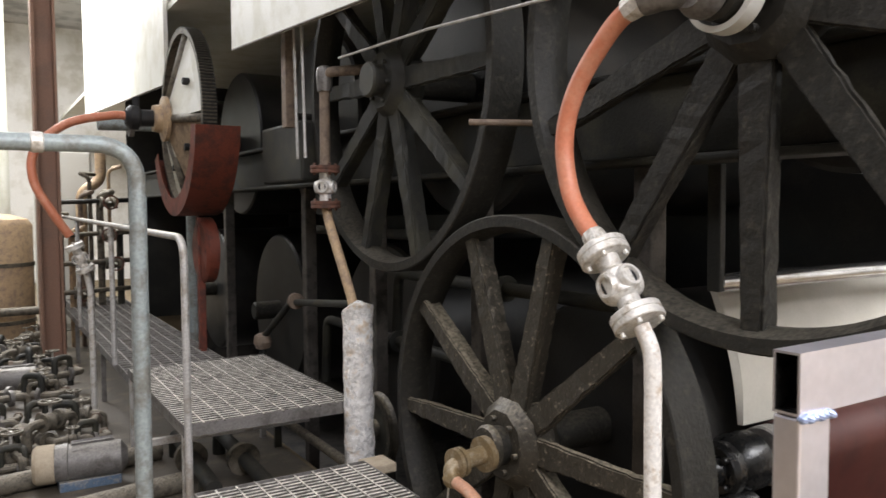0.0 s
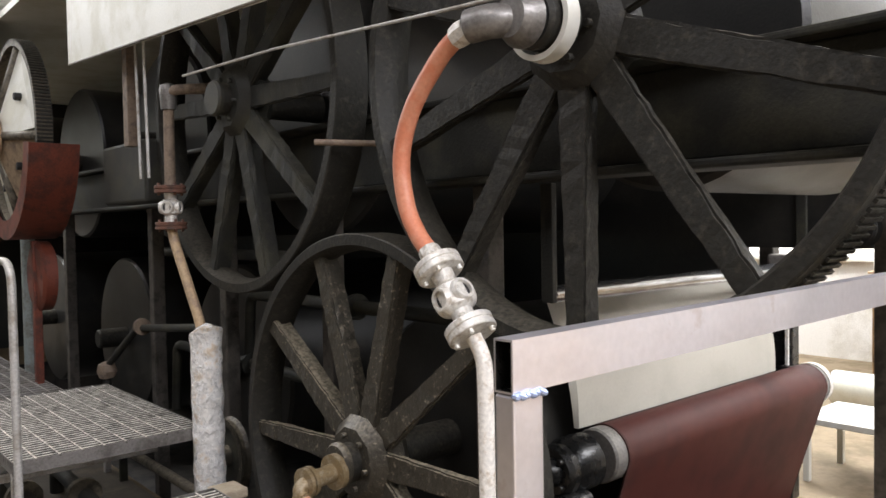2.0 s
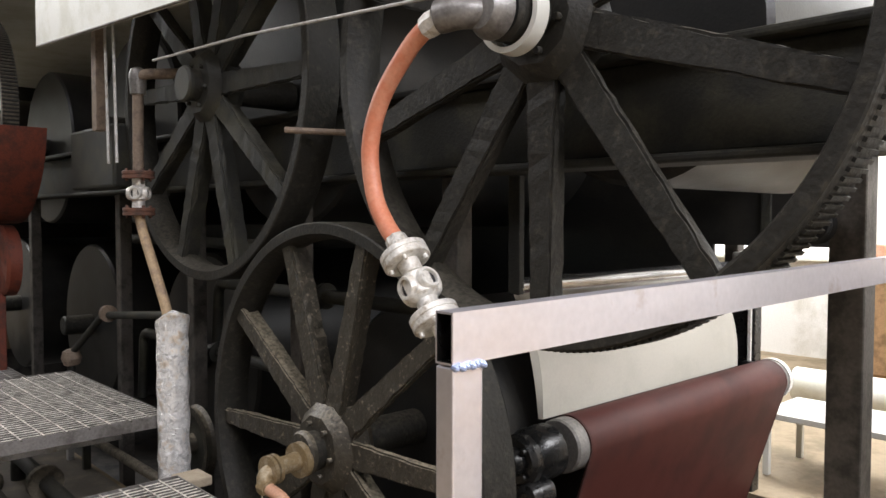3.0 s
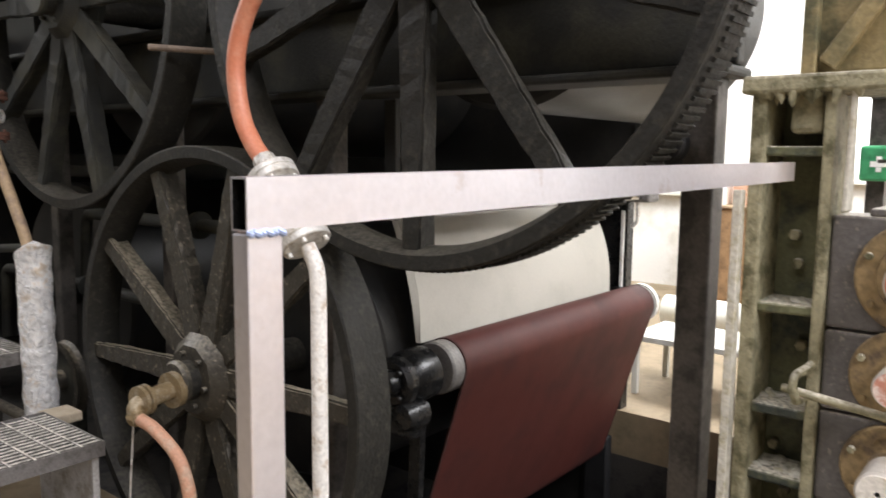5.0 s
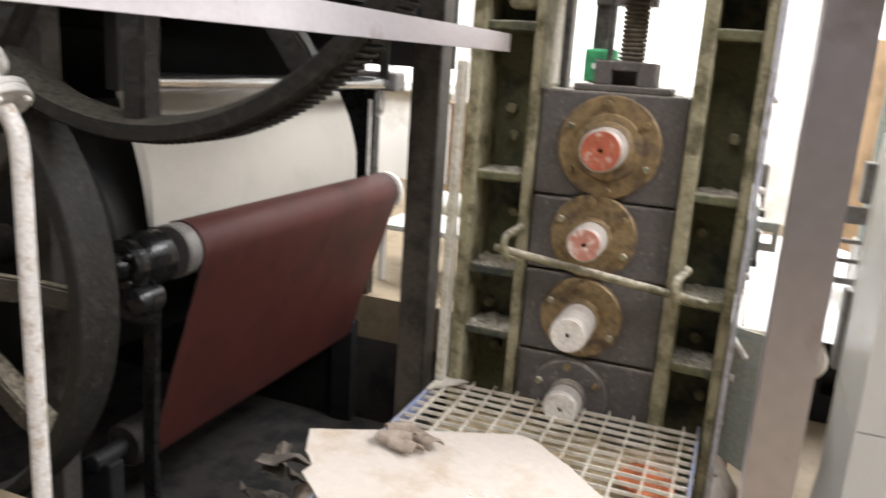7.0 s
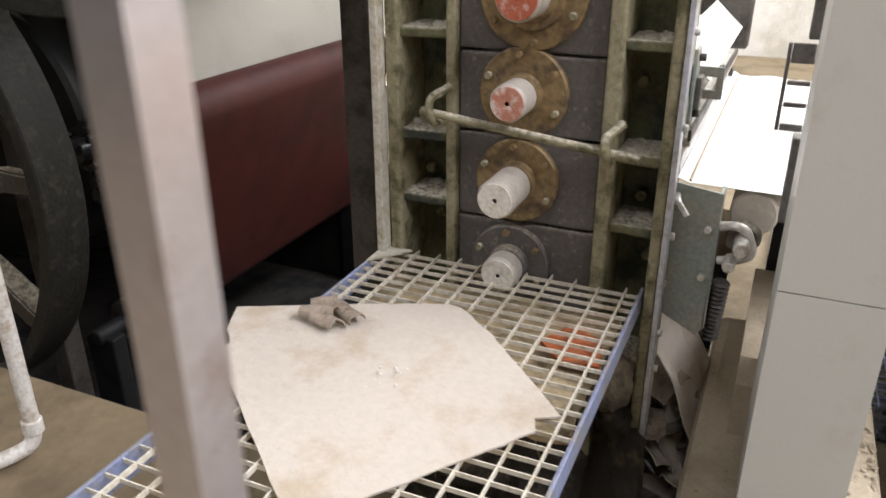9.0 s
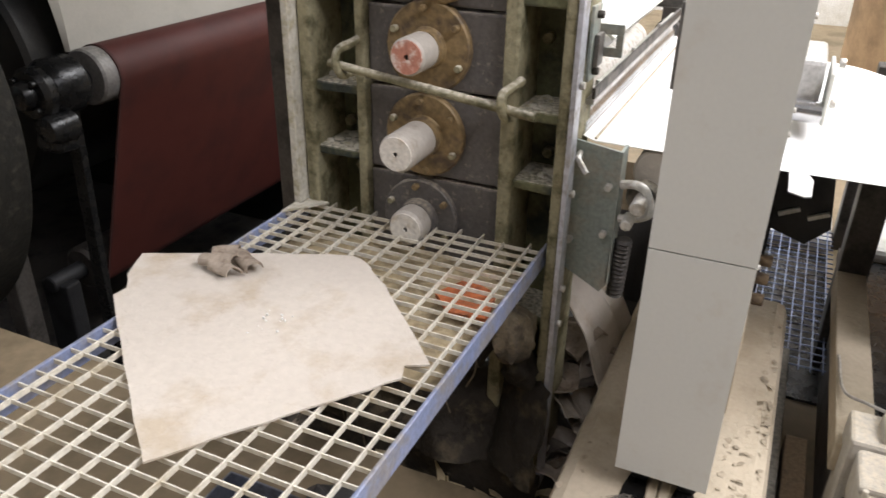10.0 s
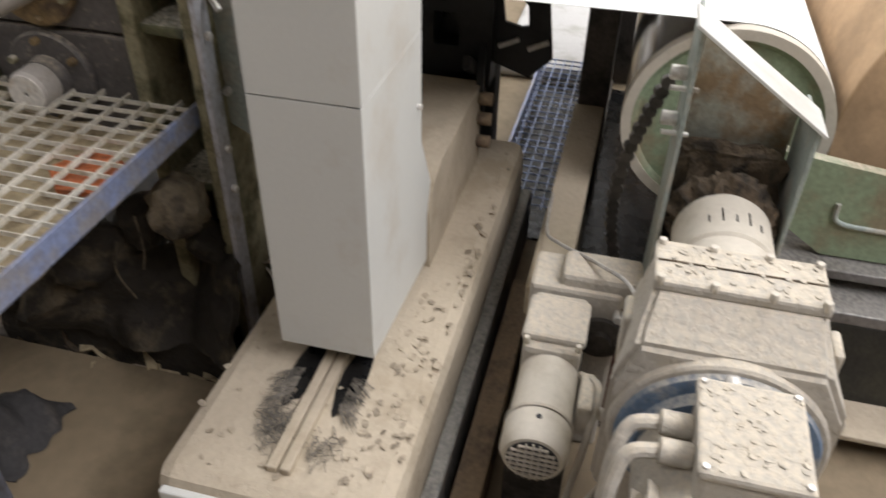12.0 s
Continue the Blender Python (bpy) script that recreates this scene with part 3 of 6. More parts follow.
for i in range(9):
    lathe(b, (0.702 + 0.0037 * i, 0.451, 1.2515 + 0.0008 * math.sin(i * 2.1)), (0.3, -0.2, 1), [(-0.003, 0.001), (-0.001, 0.0035), (0.001, 0.0035), (0.003, 0.001)], 8)
part("weld_seam", b, "weld", bar, "blue-tinted weld bead")
np_ = root("guard_post", (0.76, -0.107, F), "bare square-tube steel post standing beside the grating step", "post")
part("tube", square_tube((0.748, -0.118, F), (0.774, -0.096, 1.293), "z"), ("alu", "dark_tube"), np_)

# ---- felt roll, felt, web ----
fr = root("felt_roll", (2.8, 2.0, 0.4), "felt guide roll with bright end and black bearing", "roll")
part("shell", lathe(B(), (2.78, 1.995, 0.43), (1, 0, 0), [(0, 0.05), (0, 0.105), (0.01, 0.112), (1.96, 0.112), (1.97, 0.105), (1.97, 0.05)], 40), "galv_dark", fr)
part("end_ring", lathe(B(), (4.752, 1.995, 0.43), (1, 0, 0), [(0, 0.06), (0, 0.118), (0.04, 0.118), (0.04, 0.06)], 32), "silver", fr)
part("shaft", rod(B(), (2.5, 1.995, 0.43), (4.98, 1.995, 0.43), 0.04), "black", fr)
part("bearing", lathe(B(), (2.58, 1.995, 0.43), (1, 0, 0), [(0, 0.05), (0, 0.09), (0.03, 0.11), (0.13, 0.11), (0.16, 0.08), (0.16, 0.05)], 32), "oil_black", fr)


def felt_line(u):
    """The felt over the roll, down, and under the lower roll: (y, z)."""
    if u < 0.3:
        a = radians(60 + 128 * u / 0.3)
        return 1.995 + 0.117 * math.cos(a), 0.43 + 0.117 * math.sin(a)
    y, z = 1.995 + 0.117 * math.cos(radians(188)), 0.43 + 0.117 * math.sin(radians(188))
    y1, z1 = 2.28 + 0.107 * math.cos(radians(195)), -0.50 + 0.107 * math.sin(radians(195))
    if u < 0.6:
        k = (u - 0.3) / 0.3
        return y + (y1 - y) * k, z + (z1 - z) * k
    if u < 0.8:
        a = radians(195 + 75 * (u - 0.6) / 0.2)
        return 2.28 + 0.107 * math.cos(a), -0.50 + 0.107 * math.sin(a)
    return 2.28 + 0.10 * (u - 0.8) / 0.2, -0.607


fe = root("felt", (2.86, 1.9, 0.43), "dark red felt running over its guide roll", "felt")
part("cloth", sheet(B(), lambda u, v: Vector((2.86 + 1.84 * v, *felt_line(u))), 50, 4, 0.006), "felt_red", fe)
for x in (2.852, 4.698):
    part("selvedge", sheet(B(), lambda u, v: Vector((x + 0.012 * v, *felt_line(u))) + Vector((0, -0.001, 0.001)), 50, 1, 0.008), "felt_edge", fe, "worn dark felt edge")
pw = root("paper_web", (2.86, 2.14, 0.5), "off-white paper web rising from the felt roll", "paper web")
part("sheet", sheet(B(), lambda u, v: Vector((2.86 + 1.78 * v, 2.14 + 0.16 * u - 0.05 * math.sin(math.pi * u), 0.5 + 0.56 * u)), 14, 4, 0.002), "paper", pw)
part("trimmed_edge", sheet(B(), lambda u, v: Vector((2.856 - 0.025 * math.sin(math.pi * u) * (1 - v) + 0.006 * v, 2.14 + 0.16 * u - 0.05 * math.sin(math.pi * u) + 0.02 * (1 - v), 0.5 + 0.56 * u)), 14, 3, 0.002), "paper", pw, "slightly curled paper edge")
lr = root("felt_roll", (2.8, 2.28, -0.6), "lower felt guide roll down in the pit", "roll")
part("shell", rod(B(), (2.80, 2.28, -0.50), (4.75, 2.28, -0.50), 0.103, 36), "dark_tube", lr)
part("shaft", rod(B(), (2.62, 2.28, -0.50), (4.9, 2.28, -0.50), 0.04), "black", lr)
for x in (2.64, 4.80):
    part("pedestal", box(B(), (x, 2.2, PITZ), (x + 0.08, 2.36, -0.5), 0.01), "black", lr)
fs_ = root("roll_stand", (4.92, 2.2, PITZ), "black far-side roll stand with a white strip", "stand")
part("plate", box(B(), (4.92, 2.17, PITZ), (5.02, 2.44, 1.04), 0.01), "oil_black", fs_)
part("strip", box(B(), (4.90, 2.185, 0.42), (4.918, 2.205, 0.98), 0.002), "white_pipe", fs_)
part("bracket", box(B(), (4.86, 2.02, 0.44), (4.95, 2.22, 0.49), 0.006), "oil_black", fs_)
part("bearing_cap", box(B(), (4.86, 2.0, 1.04), (5.02, 2.3, 1.16), 0.02), "galv_dark", fs_)
part("clip", pipe(B(), bent([(4.90, 2.10, 1.05), (4.90, 2.09, 0.92), (4.90, 2.13, 0.88)], 0.03), 0.012, 8), "silver", fs_)
la = root("roll_lever", (2.65, 2.0, PITZ), "black greasy bearing lever of the felt roll", "lever")
part("arm", rough(prism(B(), [(1.97, 0.47), (2.05, 0.47), (2.04, 0.1), (2.06, -0.35), (2.06, PITZ), (2.0, PITZ), (2.0, -0.35), (1.98, 0.1)], 2.68, 2.71, "x"), 0.004, 9), "oil_black", la)
part("boss", rough(lathe(B(), (2.52, 1.995, 0.425), (1, 0, 0), [(0, 0.03), (0, 0.085), (0.02, 0.10), (0.05, 0.10), (0.07, 0.075), (0.10, 0.075), (0.11, 0.03)], 28), 0.003, 40), "oil_black", la)
part("cap", lathe(B(), (2.47, 1.995, 0.425), (1, 0, 0), [(0, 0.02), (0.006, 0.045), (0.03, 0.055), (0.05, 0.055), (0.05, 0.02)], 20), "oil_black", la)
part("gland", rough(lathe(B(), (2.50, 1.93, 0.30), (1, 0, 0), [(0, 0.02), (0.01, 0.05), (0.04, 0.06), (0.12, 0.06), (0.13, 0.02)], 20), 0.006, 30), "oil_black", la)
part("lug", rough(box(B(), (2.52, 1.90, 0.20), (2.64, 2.02, 0.34), 0.03), 0.008, 20), "oil_black", la)
for k in range(4):
    a = radians(45 + 90 * k)
    part("bolt", rod(B(), (2.50, 1.995 + 0.07 * math.cos(a), 0.425 + 0.07 * math.sin(a)), (2.53, 1.995 + 0.07 * math.cos(a), 0.425 + 0.07 * math.sin(a)), 0.012, 6), "oil_black", la)
pr = root("guide_roll", (2.6, 2.05, 1.09), "polished guide roll above the paper web", "roll")
part("shell", rod(B(), (2.62, 2.08, 1.09), (4.86, 2.08, 1.09), 0.035, 24), "chrome", pr)
for x in (2.60, 4.84):
    part("hanger", box(B(), (x, 2.05, 1.06), (x + 0.03, 2.11, 1.53), 0.004), "frame_iron", pr)

# ---- press stack ----
PX = 2.22
pf = root("roll_press", (PX, 0.24, F), "olive green cast-iron press frame crusted with pulp", "press")


def upright(y0, y1):
    """One side of the frame: a channel with ribs."""
    part("back_plate", box(B(), (PX + 0.14, y0, F), (PX + 0.2, y1, 1.46), 0.004), "press_green", pf)
    part("outer_flange", rough(box(B(), (PX, y0, F), (PX + 0.2, y0 + 0.025, 1.46), 0.006), 0.002, 20), "press_edge", pf)
    part("inner_flange", rough(box(B(), (PX - 0.004, y1 - 0.035, F), (PX + 0.2, y1, 1.46), 0.006), 0.002, 20), "press_edge", pf)
    for z in (1.33, 0.965, 0.72, 0.552, 0.2):
        part("rib", rough(box(B(), (PX + 0.01, y0 + 0.02, z - 0.012), (PX + 0.15, y1 - 0.02, z + 0.012), 0.005), 0.004, 20), "press_green", pf)


upright(0.40, 0.58)
upright(-0.105, 0.05)
for y, z in ((0.47, 0.86), (0.52, 0.60), (0.49, 1.06), (0.50, 1.13), (-0.01, 0.87), (-0.06, 0.45), (-0.03, 0.60), (-0.05, 1.10), (0.49, 0.48)):
    part("bolt", rod(B(), (PX + 0.142, y, z), (PX + 0.115, y, z), 0.014, 6), "press_edge", pf)
random.seed(31)
for y0, y1 in ((0.425, 0.545), (-0.08, 0.015)):
    for z in (0.965, 0.72, 0.552):
        for i in range(9):
            c = Vector((PX + random.uniform(0.03, 0.13), random.uniform(y0, y1), z + 0.011))
            q = random.uniform(0.008, 0.02)
            part("pulp_crust", rough(lathe(B(), c, (0, 0, 1), [(0, q), (q * 0.3, q * 0.8), (q * 0.5, q * 0.3)], 9), 0.005, 60), "crust", pf)
t = B()
for i in range(46):
    y = random.uniform(-0.12, 0.59)
    L = random.uniform(0.008, 0.035) * (1.7 if 0.36 < y < 0.42 else 1)
    lathe(t, (PX - 0.018 + random.uniform(0, 0.03), y, 1.462), (random.uniform(-0.1, 0.1), random.uniform(-0.3, 0.3), -1), [(0, 0.012), (L * 0.6, 0.007), (L, 0.002)], 7)
tagged(part("hanging_crust", rough(t, 0.004, 60), "press_edge", pf, "ragged pulp hanging from the cap"), kind="stuff")
part("inner_crust", rough(box(B(), (PX - 0.012, 0.362, 1.20), (PX + 0.03, 0.374, 1.462), 0.004), 0.006, 26), "crust", pf, "pale pulp along the opening")
part("brace_plate", rough(box(B(), (PX + 0.02, 0.43, 1.37), (PX + 0.10, 0.50, 1.46), 0.012), 0.006, 20), "press_edge", pf)
part("cap", rough(box(B(), (PX - 0.02, -0.13, 1.46), (PX + 0.24, 0.60, 1.50), 0.008), 0.004, 14), "press_edge", pf)
part("head", box(B(), (PX + 0.04, -0.1, 1.50), (PX + 0.22, 0.49, 2.1), 0.01), "press_head", pf)
for y in (-0.1, 0.12, 0.45):
    part("head_rib", rough(box(B(), (PX, y, 1.50), (PX + 0.04, y + 0.03, 2.1), 0.004), 0.002, 20), "press_head", pf)
part("head_brace", box(B(), (PX + 0.005, -0.02, 0.0), (PX + 0.035, 0.02, 0.45), 0.004, Matrix.Translation((0, 0.43, 1.52)) @ Matrix.Rotation(radians(35), 4, "X")), "press_head", pf)
for y, z0, z1, zf, rf, rj, L, face in ((0.222, 0.937, 1.19, 1.063, 0.122, 0.050, 0.10, "red_face"), (0.236, 0.747, 0.93, 0.845, 0.105, 0.042, 0.10, "pink_face"), (0.244, 0.53, 0.74, 0.636, 0.102, 0.045, 0.14, "end_white"), (0.255, 0.30, 0.523, 0.42, 0.10, 0.046, 0.075, "end_white")):
    rb = root("roll_bearing", (PX + 0.05, y, z0), "dark bearing block with rusty bolted flange and roll journal", "bearing", "press roll bearings")
    part("block", rough(box(B(), (PX + 0.02, 0.052, z0), (PX + 0.16, 0.398, z1), 0.006), 0.002, 9), "block", rb)
    fl = part("flange", lathe(B(), (PX + 0.025, y, zf), (-1, 0, 0), [(0, rf - 0.01), (0, rf), (0.018, rf), (0.022, rf - 0.004), (0.022, rj + (0.03 if zf > 1 else 0.006)), (0.032 if zf > 1 else 0.026, rj + (0.026 if zf > 1 else 0.005)), (0.034 if zf > 1 else 0.028, rj + (0.012 if zf > 1 else 0.003)), (0.05, rj + 0.002), (0.05, rj)], 48), "block" if zf < 0.5 else "flange", rb)
    for k in range(6):
        a = radians(60 * k + 25)
        part("bolt", rod(B(), (PX + 0.01, y + math.cos(a) * rf * 0.84, zf + math.sin(a) * rf * 0.84), (PX - 0.012, y + math.cos(a) * rf * 0.84, zf + math.sin(a) * rf * 0.84), 0.0085, 6), "press_edge" if k % 3 == 0 else "flange", fl)
    j = part("journal", rod(B(), (PX + 0.02, y, zf), (PX - L, y, zf), rj, 32), "journal", rb)
    part("end_face", lathe(B(), (PX - L, y, zf), (-1, 0, 0), [(0, 0.001), (0, rj * 0.90), (0.003, rj * 0.88), (0.003, 0.006), (-0.004, 0.004)], 32), face, j)
    rl = root("press_roll", (PX + 0.3, y, zf), "steel press roll behind the frame", "roll", "press rolls")
    part("shell", rod(B(), (PX + 0.24, y, zf), (PX + 2.4, y, zf), 0.09, 32), "silver", rl)
sp = root("screw_spindle", (PX + 0.1, 0.21, 1.19), "threaded loading screw above the top bearing", "screw")
part("base_plate", box(B(), (PX + 0.025, 0.10, 1.19), (PX + 0.16, 0.325, 1.207), 0.004), "block", sp)
for lo, hi in (((PX + 0.03, 0.14, 1.207), (PX + 0.16, 0.18, 1.262)), ((PX + 0.03, 0.24, 1.207), (PX + 0.16, 0.28, 1.262)), ((PX + 0.03, 0.18, 1.24), (PX + 0.16, 0.24, 1.262)), ((PX + 0.08, 0.18, 1.207), (PX + 0.16, 0.24, 1.24))):
    part("nut_block", box(B(), lo, hi, 0.003), "block", sp)
b = B()
prof = [(0.0, 0.01)]
for i in range(22):
    prof += [(i * 0.0105, 0.026), (i * 0.0105 + 0.004, 0.032), (i * 0.0105 + 0.007, 0.032)]
part("thread", lathe(b, (PX + 0.1, 0.205, 1.255), (0, 0, 1), prof + [(0.24, 0.01)], 24), "grime", sp)
tr = root("tie_rod", (PX - 0.05, 0.2, 0.78), "pulp-crusted tie rod hooked across the bearings", "rod")
part("bar", rough(rod(B(), (PX - 0.06, 0.46, 0.80), (PX - 0.06, -0.05, 0.742), 0.0105, 12), 0.002, 30), "press_edge", tr)
for y, z in ((0.43, 0.797), (0.02, 0.75)):
    part("hook", rough(pipe(B(), spline([(PX + 0.02, y, z - 0.03), (PX - 0.06, y, z - 0.02), (PX - 0.065, y + 0.004, z + 0.03), (PX + 0.0, y - 0.015, z + 0.05)]), 0.0105, 10), 0.003, 30), "press_edge", tr)

# ---- grating step ----
G = 0.40
gs = root("grating_step", (1.6, 0.26, F), "cream-crusted steel grating step in a blue-grey angle frame", "grating")
for y0, y1 in ((-0.075, -0.067), (0.600, 0.608)):
    part("side_angle", box(B(), (1.0, y0, G - 0.05), (2.26, y1, G + 0.003), 0.002), "blue_steel", gs)
for i in range(11):
    y = -0.067 + 0.0606 * (i + 0.5)
    part("bearing_bar", box(B(), (1.0, y - 0.0016, G - 0.008), (2.24, y + 0.0016, G + 0.003)), "grate_cream", gs)
for i in range(32):
    x = 1.02 + 0.0385 * i
    part("cross_bar", box(B(), (x - 0.0014, -0.067, G - 0.009), (x + 0.0014, 0.6, G)), "grate_cream", gs)
for y in (-0.06, 0.595):
    part("leg", box(B(), (1.0, y - 0.02, F), (1.04, y + 0.02, G - 0.03), 0.003), "dark_tube", gs)
OUT = [(1.779, 0.745), (1.857, 0.588), (1.90, 0.50), (1.985, 0.31), (1.978, 0.28), (1.90, 0.18), (1.678, -0.036), (1.655, 0.005), (1.62, -0.01), (1.45, 0.115), (1.261, 0.248), (1.40, 0.415), (1.609, 0.663), (1.645, 0.66), (1.69, 0.70)]
ps = B()
prism(ps, OUT, G + 0.004, G + 0.008, "z")
bmesh.ops.subdivide_edges(ps, edges=[e for e in ps.edges if e.calc_length() > 0.05], cuts=5)
for v in ps.verts:
    q = noise.noise_vector(Vector((v.co.x, v.co.y, 0)) * 30)
    v.co += Vector((q.x * 0.004, q.y * 0.004, 0.003 + 0.003 * noise.noise(Vector((v.co.x * 5, v.co.y * 5, 0)))))
solid("board_sheet", ps, "board", "dirty off-white torn board sheet lying on the grating", "board")
cr = B()
random.seed(3)
for i in range(14):
    m = pose(1.66 + random.uniform(-0.05, 0.05), 0.30 + random.uniform(-0.03, 0.03), G + 0.016, random.uniform(0, 90), random.uniform(0, 90), random.uniform(0, 90))
    r = random.uniform(0.001, 0.003)
    box(cr, (-r, -r * 0.7, -r * 0.5), (r, r * 0.7, r * 0.5), 0, m)
solid("paper_crumbs", cr, "paper_white", "small white paper crumbs on the board sheet", "crumbs", kind="stuff")

# ---- on and under the grating ----
rg = root("cardboard_scrap", (1.80, 0.50, G + 0.01), "torn wet cardboard scraps lying on the board sheet", "scrap")
random.seed(4)
for i, (x, y, a, L) in enumerate(((1.83, 0.49, 60, 0.10), (1.80, 0.54, 100, 0.08), (1.78, 0.51, 75, 0.07), (1.84, 0.55, 120, 0.06))):
    m = pose(x, y, G + 0.024 + 0.006 * (i % 2), 8 * i, 5, a)
    t = B()
    sheet(t, lambda u, v: m @ Vector((L * (u - 0.5), 0.018 * math.cos(3.6 * v - 0.4), 0.013 * math.sin(3.6 * v - 0.4))), 8, 8, 0.003)
    part("strip", rough(t, 0.004, 40), "scrap", rg)
sc = B()
prism(sc, [(1.92, -0.05), (2.03, -0.03), (2.06, 0.05), (1.97, 0.09), (1.91, 0.03)], 0.366, 0.376, "z")
solid("orange_scrap", rough(sc, 0.004, 20), "rust_orange", "rust-orange scrap caught below the grating", "scrap")
pp = B()
sheet(pp, lambda u, v: Vector((1.72 + 0.49 * u, -0.04 + 0.61 * v, 0.335 + 0.02 * noise.noise(Vector((u * 5, v * 6, 2))))), 20, 20, 0.015)
solid("pulp_tray", pp, "pulp", "tray of spilled brown pulp under the grating", "tray")
bt = root("grating_angle", (2.2, 0.6, G), "pulp-crusted steel angle where the grating meets the press", "bracket")
part("gusset", rough(prism(B(), [(2.12, 0.602), (2.22, 0.602), (2.22, 0.52)], G + 0.004, G + 0.010, "z"), 0.002, 20), "crust", bt)
part("riser", rough(box(B(), (2.18, 0.583, G + 0.011), (2.225, 0.603, 1.24), 0.003), 0.003, 30), "crust", bt)


def heap(name, cx, cy, z, rx, ry, h, mat, label, seed, count=26):
    """A crumpled heap of torn sheets."""
    h0 = root(name, (cx, cy, z), label, "scrap heap")
    random.seed(seed)
    for i in range(count):
        a, d = random.uniform(0, 6.3), random.uniform(0, 1) ** 0.6
        x, y = cx + rx * d * math.cos(a), cy + ry * d * math.sin(a)
        m = pose(x, y, z + 0.03 + h * (1 - d) * random.uniform(0.4, 1), random.uniform(-35, 35), random.uniform(-35, 35), random.uniform(0, 360))
        w, L, q = random.uniform(0.06, 0.16), random.uniform(0.1, 0.3), random.uniform(0, 9)
        t = B()
        sheet(t, lambda u, v: m @ Vector((L * (u - 0.5), w * (v - 0.5) * (1 + 0.3 * math.sin(5 * u + q)), 0.05 * noise.noise(Vector((u * 2.5 + q, v * 2, q))))), 7, 5, 0.004)
        part("piece", t, random.choice(mat), h0)
    return h0


heap("broke_heap", 2.75, 1.45, PITZ, 0.5, 0.5, 1.0, ("cloth", "cloth", "scrap"), "dark heap of torn wet paper broke in the pit", 2, 90)
heap("torn_board", 2.55, -0.12, F + 0.0, 0.25, 0.12, 0.45, ("board", "cloth", "scrap"), "torn pale board pieces beside the press foot", 7)
heap("wet_scrap", 2.35, 0.2, PITZ + 0.0, 0.15, 0.3, 0.9, ("cloth", "pulp", "cloth"), "wet brown scrap heaped below the press", 5)
pd = root("press_pedestal", (2.3, 0.24, PITZ), "dark pulp-crusted press pedestal in the pit", "pedestal")
part("block", rough(box(B(), (2.24, -0.12, PITZ), (2.5, 0.6, F + 0.02), 0.02), 0.01, 6), "frame_iron", pd)

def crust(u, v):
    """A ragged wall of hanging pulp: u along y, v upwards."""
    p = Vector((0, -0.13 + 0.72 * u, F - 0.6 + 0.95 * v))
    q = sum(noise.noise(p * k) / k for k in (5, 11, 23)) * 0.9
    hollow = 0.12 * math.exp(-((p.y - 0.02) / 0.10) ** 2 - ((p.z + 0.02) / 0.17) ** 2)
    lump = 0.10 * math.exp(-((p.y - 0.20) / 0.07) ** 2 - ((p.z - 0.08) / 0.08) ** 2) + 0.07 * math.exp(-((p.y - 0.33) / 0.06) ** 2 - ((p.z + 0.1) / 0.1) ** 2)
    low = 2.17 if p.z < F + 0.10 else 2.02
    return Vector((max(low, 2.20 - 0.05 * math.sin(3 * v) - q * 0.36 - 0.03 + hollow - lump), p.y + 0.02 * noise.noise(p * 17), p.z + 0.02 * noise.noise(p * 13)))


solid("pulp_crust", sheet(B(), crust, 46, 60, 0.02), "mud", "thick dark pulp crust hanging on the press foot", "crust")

heap("ledge_scrap", 2.24, 0.22, F - 0.10, 0.09, 0.36, 0.10, ("scrap", "pulp", "cloth", "fluff"), "brown wet scraps along the pit edge", 11, 60)
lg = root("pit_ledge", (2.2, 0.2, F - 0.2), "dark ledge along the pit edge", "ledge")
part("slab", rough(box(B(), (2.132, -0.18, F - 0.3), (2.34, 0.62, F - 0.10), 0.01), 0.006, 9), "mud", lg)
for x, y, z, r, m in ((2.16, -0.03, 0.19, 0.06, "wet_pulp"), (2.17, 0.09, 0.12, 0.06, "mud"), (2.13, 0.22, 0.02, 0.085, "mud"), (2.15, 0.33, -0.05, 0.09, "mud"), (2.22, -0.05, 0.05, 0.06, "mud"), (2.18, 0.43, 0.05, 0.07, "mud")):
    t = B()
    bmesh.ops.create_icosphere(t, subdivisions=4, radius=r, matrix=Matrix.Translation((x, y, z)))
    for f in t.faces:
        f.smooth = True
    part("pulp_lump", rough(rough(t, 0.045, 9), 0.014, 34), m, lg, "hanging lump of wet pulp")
random.seed(17)
for i in range(7):
    y, z = random.uniform(0.0, 0.5), random.uniform(0.0, 0.2)
    part("fibre_string", pipe(B(), spline([(2.10, y, z), (2.10, y + random.uniform(-0.03, 0.03), z - 0.09), (2.12, y + random.uniform(-0.03, 0.03), z - random.uniform(0.15, 0.26))]), 0.0025, 6), "wet_pulp", lg, "hanging string of pulp")
tb = root("torn_sheet", (2.5, -0.15, F), "large torn pale board sheet leaning beside the press", "board")
part("sheet", sheet(B(), lambda u, v: Vector((2.44 + 0.30 * u + 0.03 * math.sin(5 * v), -0.03 - 0.20 * v + 0.02 * noise.noise(Vector((u * 6, 1, 3))), 0.16 - 0.19 * v * v - 0.10 * (1 - u) * v + 0.03 * noise.noise(Vector((u * 4, v * 4, 1))))), 16, 14, 0.005), "board", tb)
part("torn_flap", sheet(B(), lambda u, v: Vector((2.40 + 0.14 * u, -0.14 - 0.10 * v, F + 0.02 + 0.30 * (1 - v) * (0.6 + 0.4 * u) + 0.03 * noise.noise(Vector((u * 4, v * 4, 8))))), 12, 12, 0.005), "board", tb)
